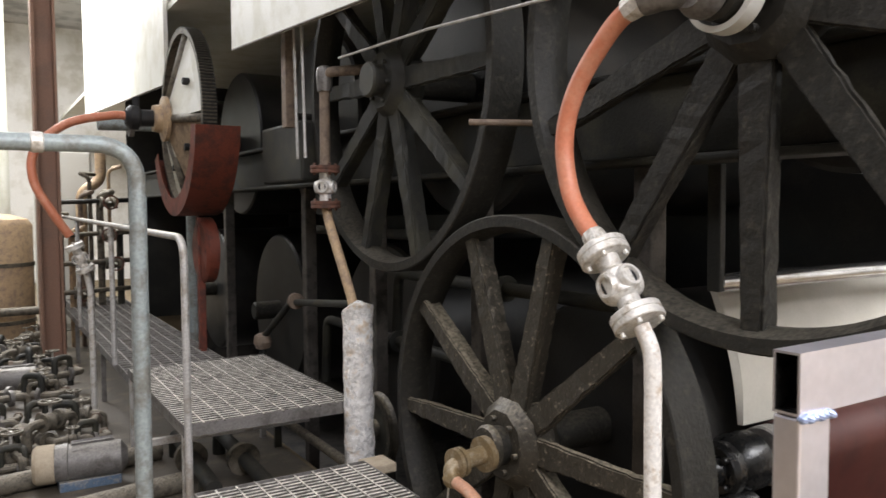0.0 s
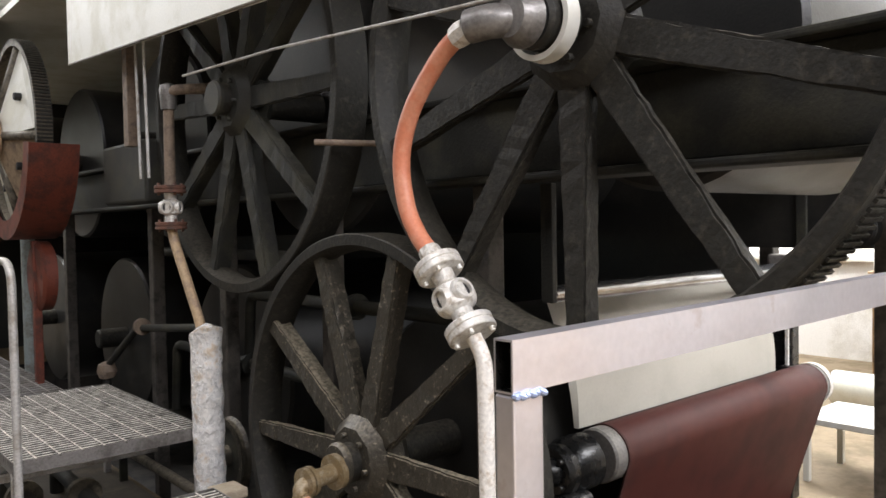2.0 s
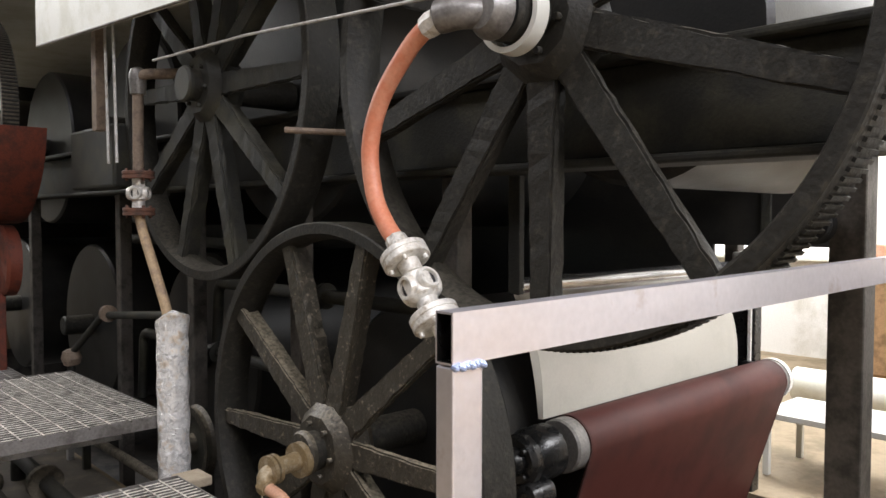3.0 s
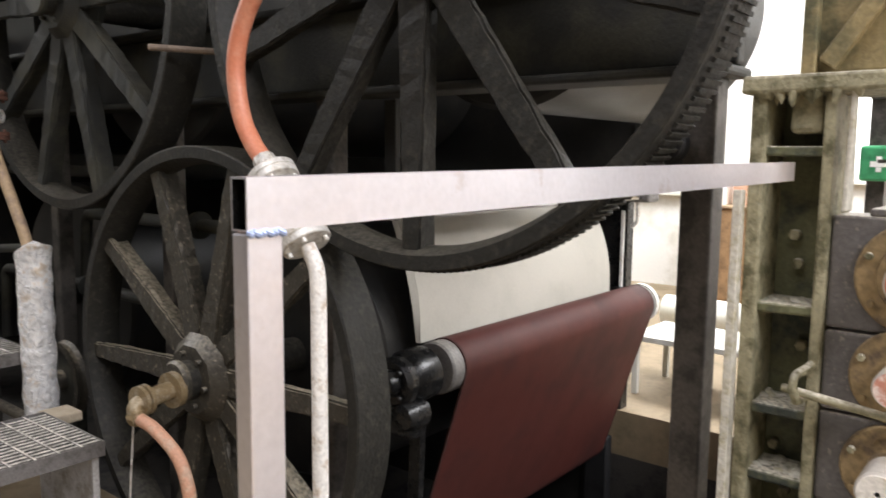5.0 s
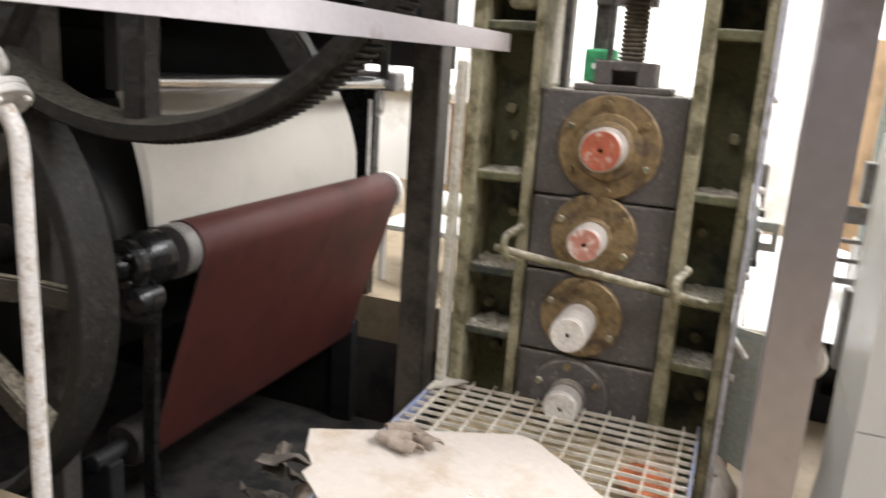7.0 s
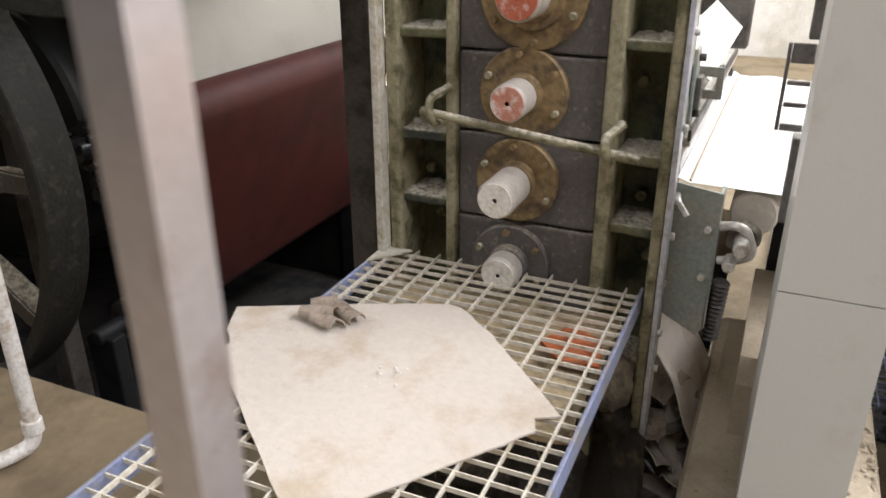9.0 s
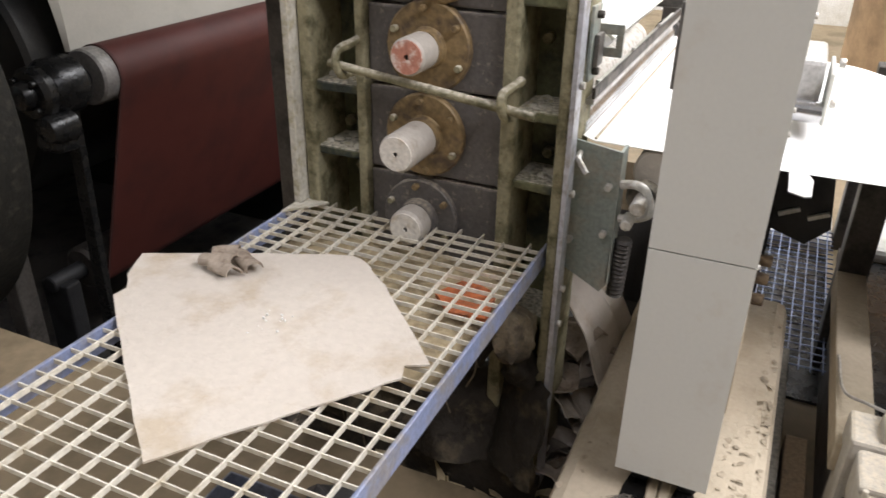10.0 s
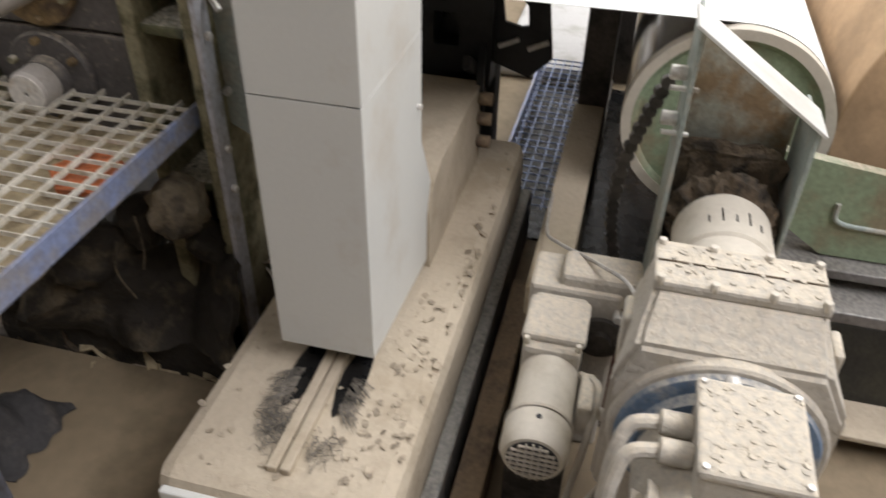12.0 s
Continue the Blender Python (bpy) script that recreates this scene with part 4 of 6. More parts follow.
rgf = root("floor_rag", (1.86, 0.3, F), "dark wet rag lying on the floor", "rag")
part("cloth", sheet(B(), lambda u, v: Vector((1.74 + 0.22 * u + 0.03 * noise.noise(Vector((v * 4, 2, u * 3))), 0.24 + 0.20 * v + 0.03 * noise.noise(Vector((u * 5, v, 4))), F + 0.006 + (0.10 + 0.09 * noise.noise(Vector((u * 3, v * 4, 6)))) * math.sin(math.pi * u) * math.sin(math.pi * v))), 26, 22, 0.004), "rag", rgf)
sb2 = root("steel_bin", (1.58, 0.36, F), "blue-grey bent steel bin standing under the grating", "bin")
for lo, hi in (((1.45, 0.22, F), (1.71, 0.226, F + 0.24)), ((1.45, 0.50, F), (1.71, 0.506, F + 0.24)), ((1.45, 0.226, F), (1.456, 0.50, F + 0.24)), ((1.704, 0.226, F), (1.71, 0.50, F + 0.24))):
    part("side", rough(box(B(), lo, hi, 0.002), 0.003, 8), "bin_steel", sb2)
part("bottom", box(B(), (1.456, 0.226, F), (1.704, 0.50, F + 0.006)), "bin_steel", sb2)
part("scrap_fill", rough(sheet(B(), lambda u, v: Vector((1.46 + 0.24 * u, 0.23 + 0.265 * v, F + 0.15 + 0.05 * noise.noise(Vector((u * 6, v * 6, 3))))), 16, 16, 0.004), 0.01, 20), "cloth", sb2, "dirty scraps in the bin")

# ---- boxed arm column on its beam ----
cl = root("arm_column", (1.95, -0.54, 0.066), "pale grey boxed sheet-metal machine arm on a dusty beam", "machine arm")
part("lower_casing", prism(B(), [(1.95, 0.066), (2.36, 0.02), (2.36, 0.22), (2.285, 0.36), (2.285, 0.594), (1.95, 0.594)], -0.54, -0.35, "y"), "column", cl)
part("upper_casing", prism(B(), [(-0.54, 0.597), (-0.35, 0.597), (-0.35, 1.145), (-0.54, 1.145)], 1.95, 2.285, "x"), "column", cl)
for z in (0.45, 0.75, 0.98, 0.80):
    part("screw", rod(B(), (2.26, -0.538, z), (2.26, -0.548, z), 0.006, 8), "silver", cl)
for y in (-0.50, -0.40):
    part("brush", box(B(), (2.0, y - 0.02, 0.003), (2.2, y + 0.02, 0.06), 0.008), "black", cl, "black brush strip")
for z0, z1, y0 in ((0.60, 0.79, -0.335), (0.99, 1.08, -0.33)):
    part("pivot_arm", box(B(), (2.287, -0.352, z0), (2.34, y0, z1), 0.004), "galv_dark", cl)
for z0, z1 in ((0.80, 0.815), (0.85, 0.86), (0.895, 0.905), (0.94, 0.98)):
    part("slotted_plate", box(B(), (2.30, -0.349, z0), (2.31, -0.305, z1), 0.002), "galv_dark", cl)
part("slotted_plate", box(B(), (2.30, -0.304, 0.80), (2.31, -0.296, 0.98), 0.002), "galv_dark", cl)
part("slot_back", box(B(), (2.30, -0.3515, 0.80), (2.31, -0.35, 0.98)), "galv_dark", cl)
cb = root("carriage_beam", (2.2, -0.45, F), "dust-covered closed steel beam with a slotted top", "beam")
t = box(B(), (1.64, -0.665, F), (3.0, -0.225, 0.0), 0.035)
part("casing", t, "dusty", cb, "beam casing under tan dust")
part("end_cover", box(B(), (1.625, -0.64, F + 0.02), (1.642, -0.25, -0.02), 0.004), "column", cb)
for y in (-0.468, -0.443):
    part("rail", box(B(), (1.70, y, -0.004), (2.04, y + 0.021, 0.014), 0.003), "dusty", cb)
# flat black ovals laid on top stand in for the shaded recesses
for y in (-0.497, -0.395):
    s0 = B()
    prism(s0, [(1.945 + (0.095 + 0.012 * math.sin(5 * a)) * math.cos(a), y + 0.026 * math.sin(a)) for a in (2 * math.pi * i / 24 for i in range(24))], -0.002, 0.002, "z")
    part("slot", s0, "oil_black", cb, "flat black patch for the shade of the slot beside the rail")
part("rear_housing", prism(B(), [(2.33, -0.002), (2.86, -0.002), (2.86, 0.235), (2.44, 0.235), (2.36, 0.215), (2.33, 0.15)], -0.547, -0.31, "y"), "dusty", cb)
part("side_skirt", box(B(), (1.75, -0.70, F), (2.98, -0.667, -0.16), 0.004), "galv_dark", cb)
b = rod(B(), (1.622, -0.45, -0.06), (1.60, -0.45, -0.06), 0.016, 6)
part("bolt", b, "silver", cb)
for z in (0.07, 0.14, 0.2):
    part("bolt", rod(B(), (2.83, -0.547, z), (2.83, -0.585, z), 0.018, 6), "rusty_dust", cb)
random.seed(9)
fl = B()
for i in range(300):
    x, y = random.uniform(1.68, 2.9), random.choice((random.uniform(-0.65, -0.24), random.uniform(-0.65, -0.55)))
    if x > 1.93 and -0.56 < y < -0.33 or x > 2.28 and y > -0.62:
        continue
    m = pose(x, y, 0.003, random.uniform(-25, 25), random.uniform(-25, 25), random.uniform(0, 360))
    r = random.uniform(0.003, 0.011)
    vs = [fl.verts.new(m @ Vector((r * math.cos(a) * random.uniform(0.6, 1.3), r * math.sin(a) * random.uniform(0.5, 1.2), 0))) for a in (0, 1.2, 2.5, 3.7, 5)]
    fl.faces.new(vs)
solid("pulp_flakes", fl, "flake", "dry pulp flakes scattered on the beam", "flakes", kind="stuff")
fz = B()
for i in range(330):
    if i < 190:
        a, d = random.uniform(0, 6.3), random.uniform(0, 1) ** 0.7
        c = random.choice(((1.80, -0.395), (1.83, -0.385), (1.76, -0.50), (1.77, -0.41)))
        p = Vector((c[0] + 0.045 * d * math.cos(a), c[1] + 0.03 * d * math.sin(a), 0.004))
        q = p + Vector((random.uniform(-0.03, 0.03), random.uniform(-0.025, 0.025), random.uniform(0, 0.008)))
    else:
        k = random.choice((-0.497, -0.395))
        o = -1 if k < -0.45 else 1
        p = Vector((random.uniform(1.86, 1.95), k, 0.004))
        q = p + Vector((random.uniform(-0.05, -0.01), o * random.uniform(0.02, 0.05), 0.002))
    w = Vector((random.uniform(-0.008, 0.008), random.uniform(-0.008, 0.008), 0.006))
    pipe(fz, [p, p.lerp(q, 0.35) + w, p.lerp(q, 0.7) + w * 0.5, q], 0.0008, 4)
solid("fibre_tufts", fz, "hair", "grey fibre tufts caught at the slots", "fibre", kind="stuff")

# ---- small geared motor ----
sm = root("small_motor", (1.98, -0.87, F), "small dust-caked geared motor beside the beam", "motor")
part("gear_head", box(B(), (2.0, -0.925, 0.0), (2.17, -0.815, 0.125), 0.012), "motor", sm)
part("head_cap", box(B(), (2.02, -0.93, 0.118), (2.14, -0.81, 0.14), 0.008), "motor", sm)
bd = part("stator", lathe(B(), (2.0, -0.872, 0.06), (-1, 0, 0), [(0, 0.04), (0, 0.056), (0.13, 0.056), (0.135, 0.06), (0.185, 0.06), (0.2, 0.052), (0.2, 0.03)], 32), "motor_clean", sm)
part("fan_grille", lathe(B(), (1.80, -0.872, 0.06), (-1, 0, 0), [(0, 0.001), (0, 0.045), (0.003, 0.045), (0.003, 0.001)], 24), "black", bd)
for i in range(-3, 4):
    h = math.sqrt(0.044 ** 2 - (0.012 * i) ** 2)
    part("grille_bar", box(B(), (1.791, -0.872 + 0.012 * i - 0.0015, 0.06 - h), (1.797, -0.872 + 0.012 * i + 0.0015, 0.06 + h)), "motor", bd)
    part("grille_bar", box(B(), (1.792, -0.872 - h, 0.06 + 0.012 * i - 0.0015), (1.796, -0.872 + h, 0.06 + 0.012 * i + 0.0015)), "motor", bd)
part("foot", box(B(), (1.95, -0.93, F), (2.15, -0.81, 0.0), 0.006), "dark_tube", sm)
part("cable", pipe(B(), spline([(2.0, -0.93, 0.08), (1.95, -0.965, 0.10), (1.88, -0.955, 0.02), (1.86, -0.94, -0.12), (1.9, -0.95, F + 0.01)]), 0.007, 8), "motor", sm)
part("terminal_box", box(B(), (1.90, -0.958, 0.03), (1.99, -0.932, 0.10), 0.006), "motor", sm)
part("gland", rod(B(), (1.93, -0.958, 0.065), (1.93, -0.985, 0.06), 0.012, 10), "motor_clean", sm)
part("lead", pipe(B(), spline([(1.93, -0.985, 0.06), (1.92, -1.01, 0.03), (1.88, -1.0, -0.06), (1.84, -0.96, -0.12), (1.82, -0.94, -0.2), (1.84, -0.95, F + 0.01)]), 0.006, 8), "motor_clean", sm)
for y in (-0.918, -0.822):
    part("bolt", rod(B(), (2.006, y, 0.13), (2.006, y, 0.146), 0.006, 6), "motor_clean", sm)
part("seam_ring", lathe(B(), (1.875, -0.872, 0.06), (-1, 0, 0), [(0, 0.05), (0, 0.0615), (0.006, 0.0615), (0.006, 0.05)], 32), "motor", sm)
part("drain_hole", rod(B(), (1.845, -0.872, 0.117), (1.845, -0.872, 0.122), 0.005, 10), "black", sm)
bk = root("motor_bracket", (2.25, -0.9, F), "dusty slotted motor mounting with chain sprocket", "bracket")
part("plate", box(B(), (2.18, -0.99, F), (2.3, -0.80, 0.13), 0.01), "motor", bk)
part("arm", box(B(), (2.19, -1.02, 0.09), (2.28, -0.86, 0.16), 0.012), "motor", bk)
for y in (-0.985, -0.83):
    part("bolt", rod(B(), (2.18, y, 0.09), (2.155, y, 0.09), 0.011, 6), "silver", bk)
part("sprocket", lathe(B(), (2.17, -0.955, 0.03), (-1, 0, 0), [(0, 0.02), (0, 0.05), (0.012, 0.05), (0.014, 0.025), (0.03, 0.025), (0.03, 0.01)], 20), "dark_tube", bk)

# ---- large gear motor ----
gm = root("gear_motor", (1.8, -1.14, F), "dust-caked blue gear motor driving the reel drum", "gear motor")
t = B()
SEC = [(-1.245, 0.425), (-1.01, 0.425), (-0.985, 0.32), (-0.985, 0.02), (-1.03, -0.06), (-1.24, -0.06), (-1.285, 0.02), (-1.285, 0.32)]
loops = [[t.verts.new((x, -1.135 + (a + 1.135) * k, 0.2 + (c - 0.2) * h)) for a, c in SEC] for x, k, h in ((1.96, 1, 1), (1.86, 1, 1), (1.81, 1.1, 0.82), (1.79, 1.1, 0.76))]
for A, C in zip(loops, loops[1:]):
    for i in range(8):
        t.faces.new((A[i], A[(i + 1) % 8], C[(i + 1) % 8], C[i]))
t.faces.new(loops[0])
t.faces.new(loops[-1][::-1])
bmesh.ops.recalc_face_normals(t, faces=t.faces[:])
bmesh.ops.bevel(t, geom=t.edges[:], offset=0.008, segments=2, affect="EDGES")
gb = part("gearbox", t, "motor", gm)
part("cover", box(B(), (1.86, -1.25, 0.418), (1.965, -1.005, 0.438), 0.006), "motor", gb)
for x in (1.865, 1.955):
    for y in (-1.24, -1.17, -1.09, -1.015):
        part("bolt", rod(B(), (x, y, 0.43), (x, y, 0.446), 0.0065, 6), "motor_clean", gb)
part("cover_seam", box(B(), (1.909, -1.246, 0.4385), (1.913, -1.009, 0.4395)), "fluff", gb, "dark seam of the cover")
part("plug", rod(B(), (1.835, -1.10, 0.36), (1.83, -1.10, 0.375), 0.007, 8), "black", gb)
for y in (-1.29, -0.985):
    part("lug", rough(box(B(), (1.88, y - 0.008, 0.24), (1.94, y + 0.008, 0.34), 0.006), 0.002, 30), "motor", gb)
part("front_flange", lathe(B(), (1.80, -1.135, 0.215), (-1, 0, 0), [(0, 0.10), (0, 0.158), (0.02, 0.158), (0.024, 0.154), (0.024, 0.10)], 48), "motor", gm)
part("flange_face", lathe(B(), (1.776, -1.135, 0.215), (-1, 0, 0), [(0, 0.08), (0, 0.147), (0.008, 0.143), (0.012, 0.122), (0.03, 0.118), (0.03, 0.08)], 48), "motor_blue", gm)
st = part("stator", lathe(B(), (1.75, -1.135, 0.2), (-1, 0, 0), [(0, 0.09), (0, 0.115), (0.27, 0.115), (0.28, 0.12), (0.36, 0.118), (0.38, 0.1), (0.38, 0.04)], 40), "motor", gm)
for k in range(26):
    a = 2 * math.pi * k / 26
    if math.sin(a) > 0.75:
        continue
    part("fin", box(B(), (1.40, -0.002, 0.11), (1.63, 0.002, 0.135), 0, Matrix.Translation((0, -1.135, 0.2)) @ Matrix.Rotation(a - math.pi / 2, 4, "X")), "motor", st)
jb = part("terminal_box", box(B(), (1.60, -1.215, 0.28), (1.755, -1.085, 0.352), 0.01), "motor", gm)
part("lid", box(B(), (1.595, -1.22, 0.350), (1.76, -1.08, 0.366), 0.006), "motor", jb)
for x in (1.605, 1.75):
    for y in (-1.21, -1.09):
        part("screw", rod(B(), (x, y, 0.36), (x, y, 0.37), 0.005, 6), "silver", jb)
for x in (1.66, 1.71):
    part("gland", rod(B(), (x, -1.085, 0.315), (x, -1.04, 0.315), 0.018, 12), "motor", jb)
    part("cable", pipe(B(), spline([(x, -1.045, 0.315), (x - 0.01, -1.0, 0.30), (x - 0.05, -0.985, 0.22), (x - 0.1, -0.985, 0.05), (x - 0.12, -0.99, F + 0.01)]), 0.011, 10), "motor", jb)
part("foot", box(B(), (1.70, -1.25, F), (1.97, -1.02, -0.05), 0.01), "dark_tube", gm)
part("lifting_bolt", rod(B(), (1.79, -1.13, 0.35), (1.755, -1.13, 0.352), 0.014, 6), "silver", gm)
random.seed(12)
lump = B()
for i in range(170):
    k = i % 3
    if k == 0:
        p = (random.uniform(1.865, 1.95), random.uniform(-1.24, -1.02), 0.426)
    elif k == 1:
        p = (random.uniform(1.60, 1.75), random.uniform(-1.215, -1.085), 0.367)
    else:
        p = (random.uniform(1.87, 1.955), random.uniform(-1.24, -1.01), 0.439)
    r = random.uniform(0.002, 0.0065)
    m = pose(*p, random.uniform(-12, 12), random.uniform(-12, 12), random.uniform(0, 360))
    vs = [lump.verts.new(m @ Vector((r * math.cos(a), r * math.sin(a) * 0.7, 0))) for a in (0, 1.25, 2.5, 3.8, 5)]
    top = [lump.verts.new(v.co + Vector((0, 0, r * 0.22))) for v in vs]
    lump.faces.new(top)
    lump.faces.new(vs[::-1])
    for j in range(5):
        lump.faces.new((vs[j], vs[(j + 1) % 5], top[(j + 1) % 5], top[j]))
solid("dust_crumbs", lump, "motor", "pale dust crumbs caked on the gear motor", "dust", kind="stuff")
cp = root("coupling", (2.15, -1.145, 0.27), "pale ribbed shaft coupling with oily fluff", "coupling")
part("sleeve", lathe(B(), (1.96, -1.145, 0.27), (1, 0, 0), [(0, 0.03), (0, 0.088), (0.07, 0.09), (0.074, 0.084), (0.085, 0.084), (0.09, 0.091), (0.15, 0.091), (0.154, 0.085), (0.165, 0.085), (0.17, 0.091), (0.29, 0.09), (0.315, 0.078), (0.315, 0.03)], 48), "motor_clean", cp)
for k in range(5):
    a = radians(60 + 15 * k)
    part("mark", box(B(), (2.165, -0.008, 0.0895), (2.165 + 0.02 + 0.018 * (k % 2), -0.0055, 0.0918), 0, Matrix.Translation((0, -1.145, 0.27)) @ Matrix.Rotation(a - math.pi / 2, 4, "X")), "black", cp)
part("shaft", rod(B(), (2.1, -1.145, 0.27), (2.7, -1.16, 0.278), 0.035, 20), "dark_tube", cp)
part("fluff_ring", rough(lathe(B(), (2.262, -1.145, 0.27), (1, 0, 0), [(0, 0.05), (0, 0.08), (0.012, 0.098), (0.025, 0.103), (0.04, 0.105), (0.055, 0.098), (0.07, 0.07), (0.07, 0.04)], 72), 0.016, 60), "fluff", cp, "brown oily fibre fluff")
ps_ = root("bearing_stand", (2.4, -1.14, F), "green drum bearing stand under a slanted cover plate", "bearing stand")
part("side_plate", box(B(), (2.26, -1.036, 0.0), (2.42, -1.028, 0.66), 0.002), "plate_grey", ps_)
part("side_plate", box(B(), (2.26, -1.262, 0.0), (2.42, -1.254, 0.50), 0.002), "plate_grey", ps_)
part("back_plate", prism(B(), [(-1.25, 0.0), (-1.04, 0.0), (-1.04, 0.62), (-1.25, 0.48)], 2.415, 2.425, "x"), "plate_stained", ps_)
t = box(B(), (-0.02, -0.15, -0.003), (0.09, 0.15, 0.003), 0.001, Matrix.Translation((2.26, -1.143, 0.587)) @ Matrix.Rotation(math.atan2(0.16, 0.235), 4, "X"))
part("cover_plate", t, "column", ps_)
t = box(B(), (2.335, -1.25, 0.15), (2.41, -1.04, 0.40), 0.03)
bmesh.ops.subdivide_edges(t, edges=t.edges[:], cuts=4, use_grid_fill=True)
part("bearing_block", rough(rough(t, 0.014, 26), 0.006, 80), "fluff", ps_)
part("foot", box(B(), (2.24, -1.30, F), (2.46, -0.99, 0.0), 0.006), "rust", ps_)
for z in (0.47, 0.56):
    part("bolt", rod(B(), (2.31, -1.025, z), (2.31, -0.995, z), 0.014, 6), "silver", ps_)
    part("bolt", rod(B(), (2.31, -1.05, z - 0.03), (2.31, -1.0, z - 0.03), 0.005, 6), "silver", ps_)
wi = root("wire", (2.3, -0.9, 0.1), "thin grey wire from the rail to the gear motor", "wire")
part("strand", pipe(B(), spline([(2.62, -0.79, 0.068), (2.45, -0.80, 0.075), (2.33, -0.84, 0.13), (2.22, -0.93, 0.175), (2.12, -1.0, 0.20), (2.0, -1.01, 0.16)]), 0.004, 6), "galv", wi)
ch = root("chain", (2.45, -0.98, F), "oily roller chain hanging by the drum", "chain")
for i in range(22):
    k = i / 21
    p = Vector((2.40 + 0.1 * k, -1.0 + 0.06 * math.sin(2.5 * k), 0.50 - 0.5 * k))
    part("link", lathe(B(), p - Vector((0.008, 0, 0)), (1, 0.3 * (i % 2), 0), [(0, 0.005), (0, 0.014), (0.016, 0.014), (0.016, 0.005)], 10), "dark_tube", ch)

# ---- reel ----
rd = root("reel_drum", (2.68, -1.163, 0.04), "green-ended steel reel drum carrying the white web", "drum")
part("shell", lathe(B(), (2.722, -1.163, 0.278), (1, 0, 0), [(0, 0.2), (0, 0.234), (0.006, 0.237), (1.3, 0.237), (1.3, 0.2)], 64), "chrome", rd)
part("rim_band", lathe(B(), (2.683, -1.163, 0.278), (1, 0, 0), [(0, 0.214), (0, 0.2375), (0.03, 0.239), (0.03, 0.214)], 64, True), "motor_clean", rd, "dusty cream rim")
part("end_disc", lathe(B(), (2.685, -1.163, 0.278), (1, 0, 0), [(0, 0.05), (0, 0.07), (0.012, 0.075), (0.012, 0.2), (0.006, 0.207), (0.0, 0.217), (0.0, 0.236), (0.035, 0.237), (0.035, 0.05)], 64), "drum_green", rd)


def web_line(u):
    """The web from the press over the guide roll to the drum: (y, z)."""
    if u < 0.08:
        k = u / 0.08
        return -0.108 - 0.027 * k, 0.652 - 0.010 * k
    if u < 0.3:
        k = (u - 0.08) / 0.22
        return -0.135 - 0.215 * k, 0.642 - 0.002 * k
    if u < 0.75:
        k = (u - 0.3) / 0.45
        return -0.35 - 0.813 * k, 0.640 - 0.122 * k
    a = radians(90 + 70 * (u - 0.75) / 0.25)
    return -1.163 + 0.24 * math.cos(a), 0.278 + 0.24 * math.sin(a)


def web_near(u):
    """The near edge of the web, drawing in towards the drum."""
    return 2.36 + 0.36 * min(1, max(0, (u - 0.3) / 0.45))


wb = root("reel_web", (2.5, -0.1, 0.65), "bright white paper web running onto the reel drum", "paper web")
part("sheet", sheet(B(), lambda u, v: Vector((web_near(u) + (3.72 + 0.02 * math.sin(40 * u) - web_near(u)) * v, *web_line(u))), 60, 4, 0.0015), "paper_white", wb)
# crease drawn as a thin tan rod lying on the sheet
part("crease", rod(B(), (2.37, -0.136, 0.6445), (3.65, -0.136, 0.6445), 0.003, 8), "dusty", wb, "darker crease line across the web")
kr = root("paper_reel", (2.75, -1.9, F), "large brown kraft paper reel against the drum", "paper reel")
part("roll", lathe(B(), (2.72, -1.905, 0.28), (1, 0, 0), [(0, 0.06), (0, 0.495), (0.004, 0.5), (1.15, 0.5), (1.15, 0.06)], 72), "kraft", kr)
part("core", rod(B(), (2.5, -1.905, 0.28), (4.9, -1.905, 0.28), 0.05, 24), "dark_tube", kr)
part("stand", box(B(), (2.52, -1.98, F), (2.6, -1.83, 0.24), 0.006), "drum_green", kr)
ra = root("reel_stand", (2.5, -1.45, F), "green slotted reel side plate on rails", "reel arm")
part("plate", prism(B(), [(-1.27, 0.31), (-1.75, 0.25), (-1.75, 0.06), (-1.42, 0.06), (-1.30, 0.14)], 2.55, 2.58, "x"), "drum_green", ra)
part("slot_rim", pipe(B(), spline([(2.547, -1.42, 0.20), (2.547, -1.43, 0.155), (2.547, -1.50, 0.145), (2.547, -1.62, 0.145)]), 0.006, 8), "plate_grey", ra)
for z0, z1, x in ((0.03, 0.055, 2.5), (-0.03, 0.0, 2.42), (-0.12, -0.09, 2.52)):
    part("rail", box(B(), (x, -2.4, z0), (x + 0.14, -1.27, z1), 0.004), "galv_dark", ra)
part("base_beam", box(B(), (2.50, -2.4, F), (2.68, -1.27, -0.125), 0.006), "frame_iron", ra)
part("cover_strip", box(B(), (2.30, -2.4, F + 0.06), (2.42, -1.31, F + 0.075), 0.003), "dusty", ra)
part("side_web", box(B(), (2.42, -2.4, F), (2.44, -1.31, -0.03), 0.003), "frame_iron", ra)
ml = root("machine_rail", (2.9, -0.82, F), "dusty steel floor channel leading to the drum", "rail")
part("channel", box(B(), (2.25, -0.872, -0.02), (3.16, -0.785, 0.06), 0.004), "dusty", ml)
part("web_plate", box(B(), (2.30, -0.845, F), (3.15, -0.815, -0.02), 0.002), "dark_tube", ml)
dp = root("reel_post", (3.16, -0.84, F), "dark steel reel frame post", "post")
part("shaft", box(B(), (3.17, -0.88, F), (3.27, -0.79, 0.46), 0.005), "dark_tube", dp)
fs = root("floor_channel", (2.3, -0.74, F), "rusty floor channel strip beside the beam", "rail")
part("strip", box(B(), (1.5, -0.775, F), (2.6, -0.715, F + 0.12), 0.004), "rusty_dust", fs)
